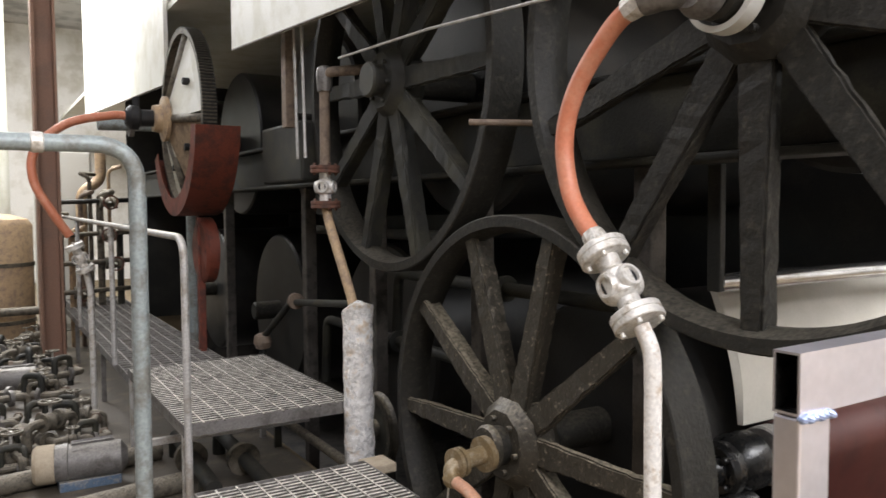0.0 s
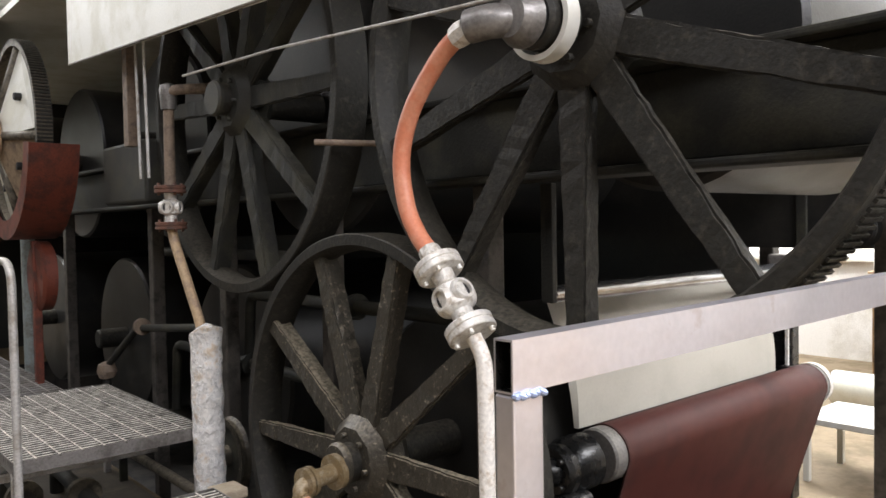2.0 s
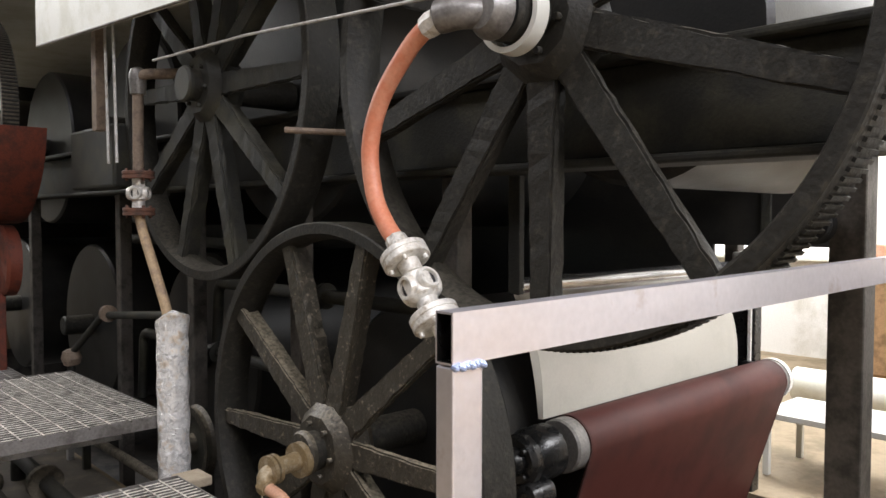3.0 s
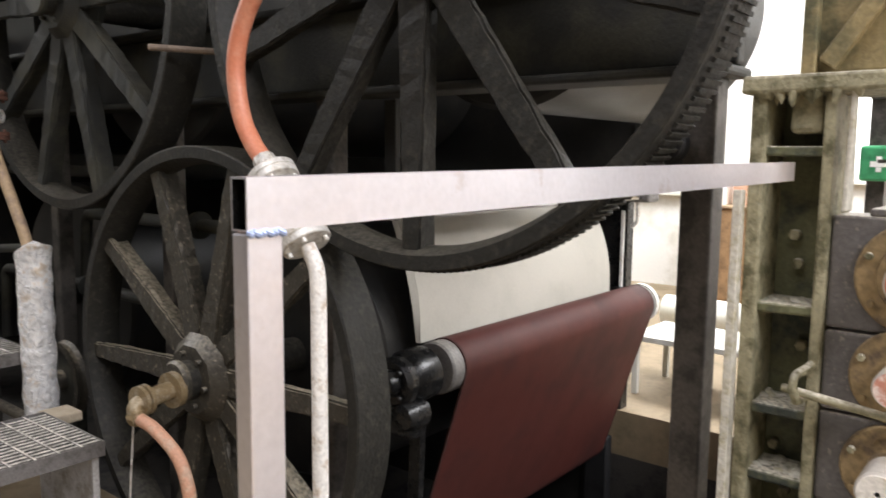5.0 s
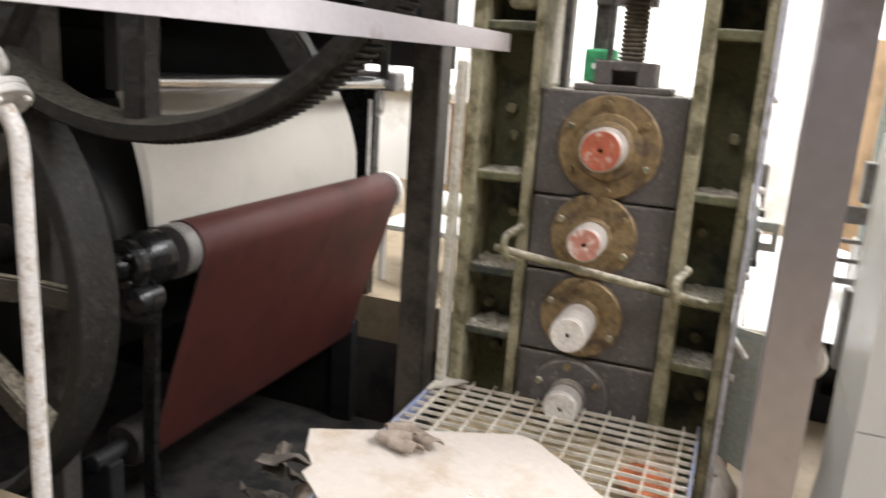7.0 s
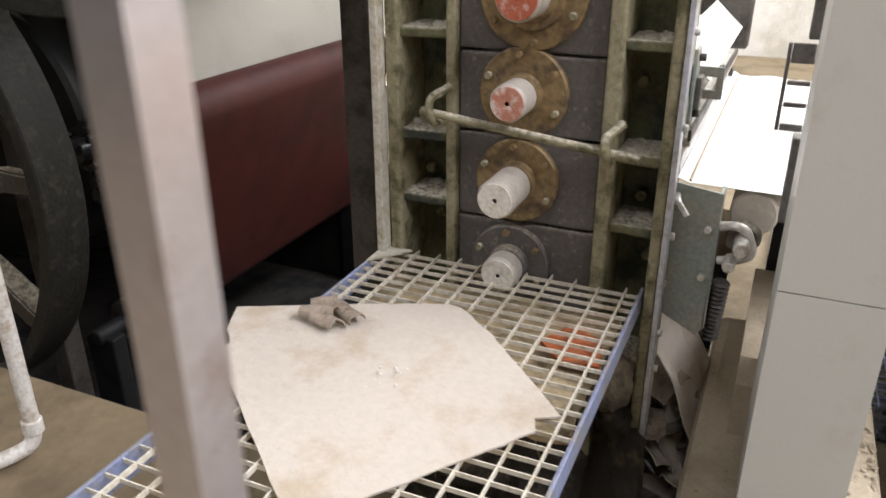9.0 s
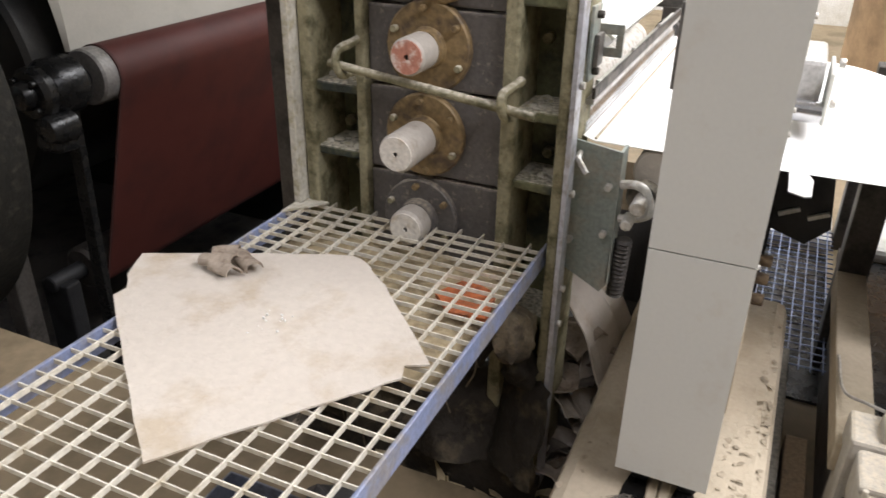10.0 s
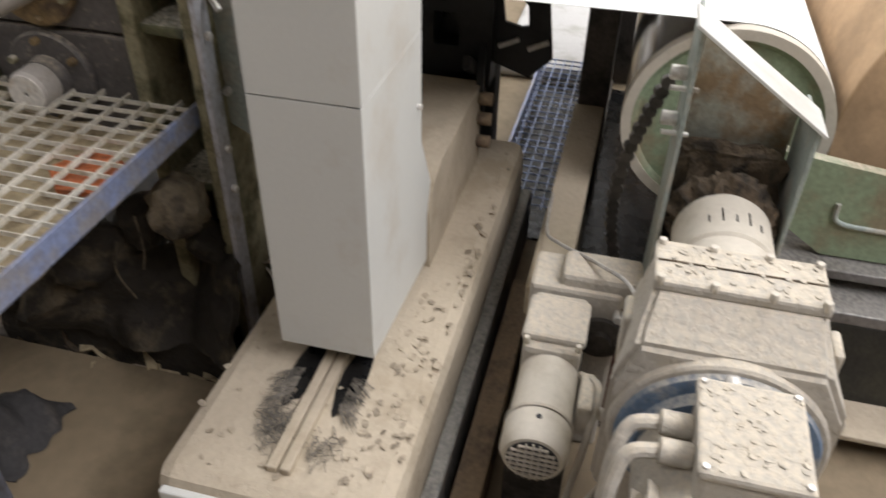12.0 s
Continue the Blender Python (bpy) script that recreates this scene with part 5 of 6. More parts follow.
mg = root("floor_grating", (3.6, -0.7, F), "steel mesh floor grating behind the beam, coloured with bluish window reflections", "grating")
for i in range(7):
    y = -0.59 - 0.036 * i
    part("bar", box(B(), (2.95, y - 0.002, F + 0.118), (4.1, y + 0.002, F + 0.128)), "mesh_blue", mg)
for i in range(26):
    x = 2.97 + 0.045 * i
    part("cross_bar", box(B(), (x - 0.0015, -0.83, F + 0.119), (x + 0.0015, -0.575, F + 0.124)), "mesh_blue", mg)
# black plate added over the floor to keep the mesh cells dark
part("drain_bed", box(B(), (2.95, -0.83, F), (4.1, -0.575, F + 0.01)), "oil_black", mg, "black plate laid under the bars to darken the cells")
part("frame", box(B(), (2.94, -0.57, F), (4.1, -0.56, F + 0.13), 0.002), "blue_steel", mg)

# black plate added over the floor to darken the gap beside the drum
dch = root("drain_channel", (3.2, -0.95, F), "black plate laid on the floor beside the drum", "channel")
part("bed", box(B(), (2.30, -1.30, F), (4.12, -0.875, F + 0.008)), "oil_black", dch)
part("lip", box(B(), (2.30, -0.875, F), (4.12, -0.868, F + 0.05)), "dark_tube", dch)

# ---- guide roll, plates and clamps between press and arm ----
pg = root("roll_bracket", (2.32, -0.14, 0.25), "grey steel plate bracket bolted to the press frame", "bracket")
part("plate", prism(B(), [(-0.105, 0.66), (-0.21, 0.645), (-0.215, 0.30), (-0.20, 0.28), (-0.105, 0.33)], 2.30, 2.308, "x"), "plate_grey", pg)
part("edge_flange", box(B(), (2.30, -0.218, 0.30), (2.36, -0.21, 0.645), 0.002), "plate_grey", pg)
for y, z in ((-0.12, 0.62), (-0.195, 0.56), (-0.195, 0.44), (-0.115, 0.41)):
    part("bolt", rod(B(), (2.30, y, z), (2.282, y, z), 0.009, 6), "silver", pg)
part("clamp", pipe(B(), bent([(2.30, -0.12, 0.63), (2.26, -0.125, 0.63), (2.25, -0.15, 0.60)], 0.01), 0.007, 8), "silver", pg)
gr = root("guide_roll", (2.35, -0.28, 0.55), "dusty guide roll in a worn bearing", "roll")
part("shell", lathe(B(), (2.365, -0.285, 0.583), (1, 0, 0), [(0, 0.03), (0, 0.048), (0.008, 0.054), (1.3, 0.054), (1.3, 0.03)], 32), "board", gr)
part("bearing", rough(lathe(B(), (2.315, -0.270, 0.535), (1, 0, 0), [(0, 0.02), (0, 0.034), (0.015, 0.04), (0.03, 0.04), (0.04, 0.03), (0.04, 0.02)], 24), 0.003, 40), "grime", gr)
part("shaft", rod(B(), (2.25, -0.272, 0.535), (3.9, -0.275, 0.570), 0.018, 16), "silver", gr)
gc = root("bearing_clamp", (2.3, -0.25, 0.5), "worn clamp holding the guide roll bearing", "clamp")
part("yoke", rough(pipe(B(), spline([(2.31, -0.222, 0.565), (2.30, -0.262, 0.572), (2.30, -0.292, 0.54), (2.30, -0.285, 0.50), (2.31, -0.225, 0.48)]), 0.010, 10), 0.003, 40), "silver", gc)
part("bolt", rod(B(), (2.30, -0.252, 0.495), (2.25, -0.252, 0.49), 0.014, 8), "silver", gc)
part("spring", lathe(B(), (2.33, -0.24, 0.42), (0.1, 0.06, -1), [(0, 0.01)] + [(0.012 * i + q, 0.016 + 0.006 * (q > 0)) for i in range(14) for q in (0, 0.006)] + [(0.17, 0.01)], 12), "dark_tube", gc)
dr = root("doctor_roll", (2.5, -0.075, 0.66), "polished roll beside the press", "roll")
part("shell", rod(B(), (2.38, -0.072, 0.662), (3.7, -0.072, 0.662), 0.036, 32), "chrome", dr)
part("end_cap", lathe(B(), (3.62, -0.072, 0.662), (1, 0, 0), [(0, 0.03), (0, 0.045), (0.05, 0.045), (0.05, 0.03)], 20), "dark_tube", dr)
da = root("doctor_plate", (2.6, -0.1, 0.85), "cream doctor blade plate held over the polished roll", "plate")
part("blade", box(B(), (2.40, -0.06, -0.004), (3.3, 0.06, 0.004), 0.001, Matrix.Translation((0, -0.10, 0.91)) @ Matrix.Rotation(radians(42), 4, "X")), "hood", da)
part("holder", box(B(), (2.36, -0.125, 0.725), (3.6, -0.085, 0.737), 0.002), "galv", da)
part("holder_edge", box(B(), (2.36, -0.126, 0.739), (3.6, -0.118, 0.765), 0.002), "dark_tube", da)
part("end_bracket", rough(box(B(), (3.30, -0.17, 0.80), (3.36, -0.06, 0.96), 0.01), 0.004, 20), "dark_tube", da)
for x in (2.5, 2.9, 3.3):
    part("bolt", rod(B(), (x, -0.10, 0.737), (x, -0.10, 0.75), 0.009, 6), "silver", da)
wr3 = root("white_roll", (2.45, 0.02, 0.82), "white covered roll behind the doctor blade", "roll")
part("shell", lathe(B(), (2.46, 0.02, 0.795), (1, 0, 0), [(0, 0.03), (0, 0.06), (0.01, 0.065), (1.2, 0.065), (1.2, 0.03)], 36), "paper_white", wr3)
part("shaft", rod(B(), (2.42, 0.02, 0.795), (3.8, 0.02, 0.795), 0.025, 14), "dark_tube", wr3)
sb_ = root("slotted_bracket", (2.34, -0.14, 0.84), "grey slotted angle bracket on the press side", "bracket")
for lo, hi in (((2.335, -0.18, 0.845), (2.343, -0.10, 0.865)), ((2.335, -0.18, 0.893), (2.343, -0.10, 0.915)), ((2.335, -0.18, 0.865), (2.343, -0.165, 0.893)), ((2.335, -0.125, 0.865), (2.343, -0.10, 0.893))):
    part("plate", box(B(), lo, hi, 0.001), "plate_grey", sb_)
part("flange", box(B(), (2.27, -0.128, 0.80), (2.334, -0.120, 0.96), 0.002), "plate_grey", sb_)
part("spacer", box(B(), (2.285, -0.140, 0.83), (2.334, -0.129, 0.90), 0.003), "galv_dark", sb_)
for z in (0.82, 0.94):
    part("bolt", rod(B(), (2.30, -0.128, z), (2.30, -0.142, z), 0.009, 6), "dark_tube", sb_)
sp2 = root("side_strip", (2.24, -0.12, F), "pale bolted steel strip on the press frame edge", "strip")
part("strip", box(B(), (2.215, -0.119, F), (2.262, -0.107, 1.44), 0.002), "strip_pale", sp2)
for z in (1.2, 1.0, 0.8, 0.55, 0.3, 0.2):
    part("bolt", rod(B(), (2.24, -0.119, z), (2.24, -0.130, z), 0.009, 6), "silver", sp2)
bx = root("drive_box", (2.8, -0.48, 0.6), "grey clamped drive unit hanging over the web", "drive unit")
part("case", box(B(), (2.74, -0.60, 0.665), (3.0, -0.42, 0.80), 0.012), "galv", bx)
part("roller", rod(B(), (2.71, -0.43, 0.685), (2.73, -0.62, 0.675), 0.028, 20), "chrome", bx)
part("side_plate", box(B(), (2.70, -0.622, 0.65), (2.92, -0.612, 0.78), 0.004), "column", bx)
part("hanger", box(B(), (2.86, -0.46, 0.80), (2.90, -0.42, 1.6), 0.004), "plate_grey", bx)
for z in (0.70, 0.80):
    part("bolt", rod(B(), (2.74, -0.625, z), (2.74, -0.64, z), 0.012, 6), "silver", bx)


def framed_plate(bm, outer, inner, x0, x1):
    """A plate between two outlines of (y, z), with the hole going through."""
    rings = [[bm.verts.new((x, y, z)) for y, z in o] for o, x in ((outer, x0), (inner, x0), (inner, x1), (outer, x1))]
    n = len(outer)
    for A, C in zip(rings, rings[1:] + rings[:1]):
        for i in range(n):
            bm.faces.new((A[i], A[(i + 1) % n], C[(i + 1) % n], C[i]))
    return bm


sk = root("slotted_guard", (2.95, -0.6, F), "black steel guard plate with cut-out slots", "guard")
part("plate", framed_plate(B(), [(-0.52, 0.47), (-0.64, 0.47), (-0.70, 0.43), (-0.72, 0.28), (-0.66, 0.22), (-0.54, 0.26)], [(-0.575, 0.435), (-0.63, 0.435), (-0.645, 0.42), (-0.65, 0.365), (-0.63, 0.36), (-0.585, 0.37)], 2.95, 2.965), "black", sk)
for y in (-0.60, -0.68):
    part("tab", box(B(), (2.935, -0.03, -0.006), (2.948, 0.03, 0.006), 0.001, Matrix.Translation((0, y, 0.318)) @ Matrix.Rotation(radians(-25), 4, "X")), "galv", sk, "bright slot edge")
part("body", framed_plate(B(), [(-0.34, 0.48), (-0.56, 0.48), (-0.56, 0.20), (-0.34, 0.20)], [(-0.40, 0.40), (-0.47, 0.40), (-0.47, 0.31), (-0.40, 0.31)], 2.90, 2.98), "black", sk)
part("inner_box", box(B(), (2.985, -0.55, 0.21), (3.1, -0.35, 0.47), 0.01), "oil_black", sk)
part("foot", box(B(), (2.99, -0.56, F), (3.08, -0.34, 0.2), 0.006), "black", sk)
fpl = root("floor_plate", (4.6, -0.9, F), "pale grey steel floor plate with a rounded edge", "plate")
for y0, y1 in ((-0.84, -0.36), (-1.5, -0.95)):
    part("plate", box(B(), (4.13, y0, F), (5.6, y1, F + 0.07), 0.025), "plate_pale", fpl)
part("post", box(B(), (4.2, -0.948, F), (4.3, -0.842, 0.5), 0.006), "dark_tube", fpl)
cw = root("slotted_drum", (2.95, -0.5, F), "black slotted drive wheel beyond the beam", "wheel")
t = lathe(B(), (2.95, -0.52, 0.22), (0.15, -1, 0), [(0, 0.05), (0, 0.12), (0.02, 0.12), (0.02, 0.05)], 24)
part("disc", t, "black", cw)
for k in range(6):
    a = radians(60 * k)
    part("blade", box(B(), (-0.018, 0.0, 0.1), (0.018, 0.02, 0.2), 0.003, Matrix.Translation((2.95, -0.53, 0.22)) @ Matrix.Rotation(a, 4, "Y")), "black", cw)
part("pillar", box(B(), (2.90, -0.51, F), (3.0, -0.44, 0.24), 0.004), "black", cw)

# ---- steam joints ----


def sight_glass(parent, p, d, r=0.072, L=0.16, mat="silver", body="silver"):
    """Two bolted flanges with a windowed body between them; p is the middle and d the axis."""
    p, d = Vector(p), Vector(d).normalized()
    _, u, v = frame_of(d)
    for s in (-1, 1):
        q = p + d * s * L / 2
        f = part("flange", lathe(B(), q - d * 0.022, d, [(0, 0.02), (0, r - 0.003), (0.003, r), (0.018, r), (0.02, r - 0.004), (0.024, r - 0.004), (0.026, r), (0.041, r), (0.044, r - 0.003), (0.044, 0.02)], 36), mat, parent)
        for k in range(4):
            a = radians(45 + 90 * k)
            c = q + (u * math.cos(a) + v * math.sin(a)) * r * 0.76
            part("bolt", rod(B(), c - d * 0.036, c + d * 0.036, 0.0085, 6), mat, f)
    bd = part("body", lathe(B(), p - d * L * 0.42, d, [(0, 0.03), (0, 0.036), (L * 0.2, 0.034), (L * 0.26, 0.05), (L * 0.58, 0.05), (L * 0.64, 0.034), (L * 0.84, 0.036), (L * 0.84, 0.03)], 24), body, parent)
    for k in range(4):
        w = u * math.cos(radians(90 * k)) + v * math.sin(radians(90 * k))
        part("window_rim", lathe(B(), p + w * 0.04, w, [(0, 0.026), (0, 0.038), (0.016, 0.037), (0.02, 0.034), (0.02, 0.026)], 24, True), body, bd)
        part("window_glass", lathe(B(), p + w * 0.04, w, [(0, 0.001), (0, 0.026), (0.008, 0.026), (0.008, 0.001)], 20), "black", bd)
    return bd


sj = root("steam_hose", (1.84, 1.66, F), "orange rubber steam hose with silver flanged sight glass", "hose")
part("hose", pipe(B(), spline([(1.872, 1.765, 1.945), (1.868, 1.86, 1.885), (1.862, 1.99, 1.745), (1.858, 2.045, 1.595), (1.855, 2.02, 1.44), (1.852, 1.96, 1.345), (1.85, 1.895, 1.285)]), 0.029, 20), "hose", sj)
part("hose_nut", lathe(B(), (1.873, 1.79, 1.932), (0.05, -1, 0.42), [(0, 0.03), (0, 0.036), (0.03, 0.04), (0.055, 0.036), (0.055, 0.03)], 8), "silver", sj)
part("hose_nut", lathe(B(), (1.85, 1.91, 1.30), (0, -0.63, -0.72), [(0, 0.03), (0, 0.034), (0.03, 0.038), (0.065, 0.036), (0.065, 0.03)], 8), "silver", sj)
sight_glass(sj, (1.838, 1.778, 1.155), (-0.02, -0.62, -0.76), 0.076, 0.225)
part("pipe", pipe(B(), bent([(1.832, 1.69, 1.05), (1.838, 1.655, 0.99), (1.84, 1.652, 0.92), (1.824, 1.63, F + 0.06), (1.77, 1.66, F + 0.035), (1.5, 1.8, F + 0.035)], 0.06), 0.024, 18), "white_pipe", sj)
part("elbow_collar", rod(B(), (1.825, 1.632, F + 0.09), (1.826, 1.633, F + 0.14), 0.031, 16), "white_pipe", sj)
rj = root("rotary_joint", (1.95, 1.63, 1.95), "grey rotary steam joint with blue coupling on the wheel hub", "rotary joint")
part("elbow", pipe(B(), bent([(1.876, 1.735, 1.957), (1.90, 1.66, 1.965), (2.0, 1.62, 1.97)], 0.05), 0.05, 20), "joint_grey", rj)
part("body", lathe(B(), (1.92, 1.615, 1.97), (1, 0, 0), [(0, 0.04), (0, 0.06), (0.03, 0.075), (0.05, 0.085), (0.065, 0.085), (0.065, 0.04)], 28), "joint_grey", rj)
part("coupling", lathe(B(), (1.985, 1.612, 1.972), (1, 0, 0), [(0, 0.05), (0, 0.065), (0.05, 0.065), (0.055, 0.05)], 28), "motor_blue", rj)
part("collar", lathe(B(), (2.035, 1.61, 1.975), (1, 0, 0), [(0, 0.1), (0, 0.118), (0.05, 0.122), (0.055, 0.1)], 40, True), "column", rj)
part("neck", rod(B(), (2.0, 1.61, 1.975), (2.12, 1.61, 1.98), 0.09, 28), "black_iron", rj)

lj = root("steam_hose", (1.9, 2.75, F), "faded orange hose from a brass-coloured joint on the wheel", "hose")
part("joint", lathe(B(), (1.90, 2.78, 0.335), (1, 0.12, 0.05), [(0, 0.03), (0, 0.062), (0.016, 0.062), (0.018, 0.05), (0.024, 0.05), (0.026, 0.062), (0.042, 0.062), (0.044, 0.038), (0.15, 0.038), (0.15, 0.075), (0.18, 0.075), (0.18, 0.03)], 28), "brass", lj)
part("elbow", pipe(B(), bent([(1.92, 2.78, 0.335), (1.88, 2.78, 0.32), (1.885, 2.76, 0.27)], 0.03), 0.032, 16), "brass", lj)
part("hose", pipe(B(), spline([(1.886, 2.74, 0.275), (1.89, 2.64, 0.255), (1.90, 2.50, 0.17), (1.905, 2.44, 0.02), (1.905, 2.42, -0.2), (1.905, 2.42, F + 0.01)]), 0.025, 16), "hose_pale", lj)
part("hose_nut", lathe(B(), (1.885, 2.79, 0.285), (0.1, -1, -0.2), [(0, 0.03), (0, 0.038), (0.025, 0.042), (0.045, 0.036), (0.045, 0.03)], 8), "brass", lj)
part("wire", pipe(B(), [(1.89, 2.80, 0.27), (1.90, 2.86, 0.0), (1.90, 2.9, F)], 0.004, 6), "silver", lj)

vs_ = root("steam_valve", (2.06, 4.2, 0.0), "rusty flanged sight glass over a foil-lagged pipe", "valve")
sight_glass(vs_, (2.06, 4.46, 1.50), (0, 0.0, 1), 0.088, 0.21, "rust", "silver")
part("upper_pipe", pipe(B(), bent([(2.06, 4.46, 1.6), (2.06, 4.45, 2.12), (2.06, 4.42, 2.17), (2.3, 4.3, 2.19)], 0.06), 0.03, 16), "tan_dark", vs_)
part("elbow", lathe(B(), (2.06, 4.45, 2.06), (0, 0, 1), [(0, 0.03), (0, 0.042), (0.04, 0.046), (0.11, 0.05), (0.14, 0.04), (0.15, 0.02)], 16), "joint_grey", vs_)
part("lower_pipe", pipe(B(), bent([(2.06, 4.46, 1.42), (2.06, 4.44, 1.33), (2.065, 4.1, 0.85), (2.07, 4.05, 0.6)], 0.08), 0.028, 16), "tan_pipe", vs_)
t = lathe(B(), (2.07, 4.05, F), (0, 0, 1), [(0, 0.05), (0, 0.085)] + [(0.05 * i, 0.083 + 0.004 * math.sin(i * 1.7)) for i in range(1, 23)] + [(1.14, 0.09), (1.17, 0.05)], 28)
for v in t.verts:
    if v.co.z > F + 1.0:
        v.co.z += -0.45 * (v.co.y - 4.05) + 0.02 * noise.noise(v.co * 30)
part("lagging", rough(t, 0.007, 14), "foil", vs_, "crumpled foil lagging")
ip = root("idler_pulley", (2.4, 0.9, 1.3), "small black idler pulley on the frame post", "pulley")
part("disc", lathe(B(), (2.36, 0.853, 1.35), (1, 0, 0), [(0, 0.02), (0, 0.05), (0.01, 0.055), (0.02, 0.047), (0.04, 0.047), (0.05, 0.055), (0.06, 0.05), (0.06, 0.02)], 28), "black", ip)
part("pin", rod(B(), (2.34, 0.853, 1.35), (2.46, 0.853, 1.35), 0.018, 12), "galv_dark", ip)
part("arm", box(B(), (2.425, 0.78, 1.32), (2.45, 0.89, 1.38), 0.004), "black", ip)
ap = root("idler_pulley", (2.3, 4.27, PITZ), "small greasy pulley behind the lagged pipe", "pulley")
part("rim", lathe(B(), (2.26, 4.27, 0.05), (1, 0, 0), [(0, 0.18), (0, 0.22), (0.02, 0.205), (0.04, 0.205), (0.06, 0.22), (0.06, 0.18)], 48, True), "dusty_iron", ap)
part("web", lathe(B(), (2.28, 4.27, 0.05), (1, 0, 0), [(0, 0.02), (0, 0.18), (0.02, 0.18), (0.02, 0.02)], 40), "frame_iron", ap)
part("hub", lathe(B(), (2.24, 4.27, 0.05), (1, 0, 0), [(0, 0.02), (0, 0.06), (0.1, 0.06), (0.1, 0.02)], 20), "dusty_iron", ap)
part("leg", box(B(), (2.34, 4.24, PITZ), (2.40, 4.30, 0.08), 0.006), "frame_iron", ap)
hz = root("header_pipe", (1.5, 8.0, 2.17), "dull grey header pipe behind the belt pulley", "pipe")
part("tube", pipe(B(), bent([(1.28, 8.0, 2.165), (2.12, 8.0, 2.18), (2.12, 8.0, F)], 0.15), 0.06, 20), "rail_green", hz)
part("flange", lathe(B(), (1.55, 8.0, 2.177), (1, 0, 0), [(0, 0.06), (0, 0.12), (0.04, 0.12), (0.04, 0.06)], 24), "galv_dark", hz)
wr = root("lubricator_rod", (2.05, 3.0, 2.1), "thin steel rod stretched across the wheels", "rod")
part("rod", pipe(B(), [(2.05, 4.21, 2.215), (2.05, 3.2, 2.18), (2.05, 1.964, 2.095), (2.05, 1.3, 2.06)], 0.007, 8), "galv", wr)
sb = root("grease_pipe", (2.1, 2.8, 1.74), "short greasy pipe stub between the wheels", "pipe")
part("stub", rod(B(), (2.1, 2.96, 1.742), (2.35, 2.75, 1.73), 0.014, 10), "tan_dark", sb)

# ---- walkway ----


def grating(parent, x0, x1, y0, y1, z, nx, ny, mat="galv"):
    """A framed grating deck with its bars."""
    for a, c in (((x0, y0), (x1, y0 + 0.006)), ((x0, y1 - 0.006), (x1, y1)), ((x0, y0 + 0.006), (x0 + 0.006, y1 - 0.006)), ((x1 - 0.006, y0 + 0.006), (x1, y1 - 0.006))):
        part("edge_angle", rough(box(B(), (*a, z - 0.06), (*c, z + 0.004)), 0.002, 20), "galv_dark", parent)
    for i in range(1, nx):
        x = x0 + (x1 - x0) * i / nx
        part("rod", box(B(), (x - 0.005, y0, z - 0.006), (x + 0.005, y1, z + 0.003)), mat, parent)
    for i in range(1, ny):
        y = y0 + (y1 - y0) * i / ny
        part("bar", box(B(), (x0, y - 0.0085, z - 0.032), (x1, y + 0.0085, z)), mat, parent)


wk = root("walkway_platform", (1.6, 4.9, F), "grey steel grating platform on angle legs", "platform")
grating(wk, 1.13, 2.08, 4.12, 5.75, 0.284, 9, 36, "grate_worn")
for x in (1.15, 2.05):
    for y in (4.15, 5.7):
        part("leg", box(B(), (x - 0.02, y - 0.02, F), (x + 0.02, y + 0.02, 0.23), 0.003), "galv", wk)
part("brace", box(B(), (1.1, -0.02, -0.02), (2.1, 0.02, 0.02), 0.002, Matrix.Translation((0, 4.9, 0.0))), "galv", wk)
wk2 = root("walkway", (1.5, 8.0, F), "long steel grating walkway beside the machine", "walkway")
grating(wk2, 1.18, 1.95, 5.78, 11.5, 0.17, 8, 60, "galv_dark")
for y in (7.5, 9.5, 11.3):
    for x in (1.2, 1.92):
        part("leg", box(B(), (x - 0.02, y - 0.02, F), (x + 0.02, y + 0.02, 0.11), 0.003), "galv_dark", wk2)
st_ = root("step", (1.5, 3.4, F), "grey steel grating step below the platform", "step")
grating(st_, 1.08, 1.93, 3.12, 3.70, 0.08, 9, 15, "grate_worn")
for x in (1.1, 1.9):
    part("leg", box(B(), (x - 0.015, 3.15, F), (x + 0.015, 3.67, 0.02), 0.003), "galv", st_)
pk = root("lag_bracket", (1.98, 3.75, 0.04), "dusty pipe bracket beside the step", "bracket")
part("block", box(B(), (1.93, 3.62, 0.02), (2.08, 3.78, 0.07), 0.01), "dusty", pk)
part("leg", box(B(), (1.99, 3.68, F), (2.02, 3.71, 0.02), 0.003), "dusty", pk)


bv = root("drain_valve", (2.3, 6.2, F), "grimy drain valve and elbow pipe behind the platform", "valve")
part("riser", pipe(B(), [(2.24, 6.25, F), (2.24, 6.25, 0.26)], 0.03, 12), "frame_iron", bv)
part("valve_body", rough(lathe(B(), (2.24, 6.25, 0.29), (0, 0, 1), [(-0.06, 0.03), (-0.05, 0.06), (0, 0.075), (0.05, 0.06), (0.07, 0.03)], 20), 0.008, 20), "tan_dark", bv)
part("elbow_pipe", pipe(B(), bent([(2.25, 6.25, 0.33), (2.3, 5.74, 0.66), (2.3, 4.45, 0.78)], 0.06), 0.026, 12), "frame_iron", bv)
part("flange", lathe(B(), (2.3, 5.62, 0.68), (0, 1, 0), [(0, 0.03), (0, 0.06), (0.04, 0.06), (0.04, 0.03)], 16), "tan_dark", bv)
up = root("condensate_pipe", (2.06, 5.0, F), "pale dusty condensate pipe on the floor below the platform", "pipe")
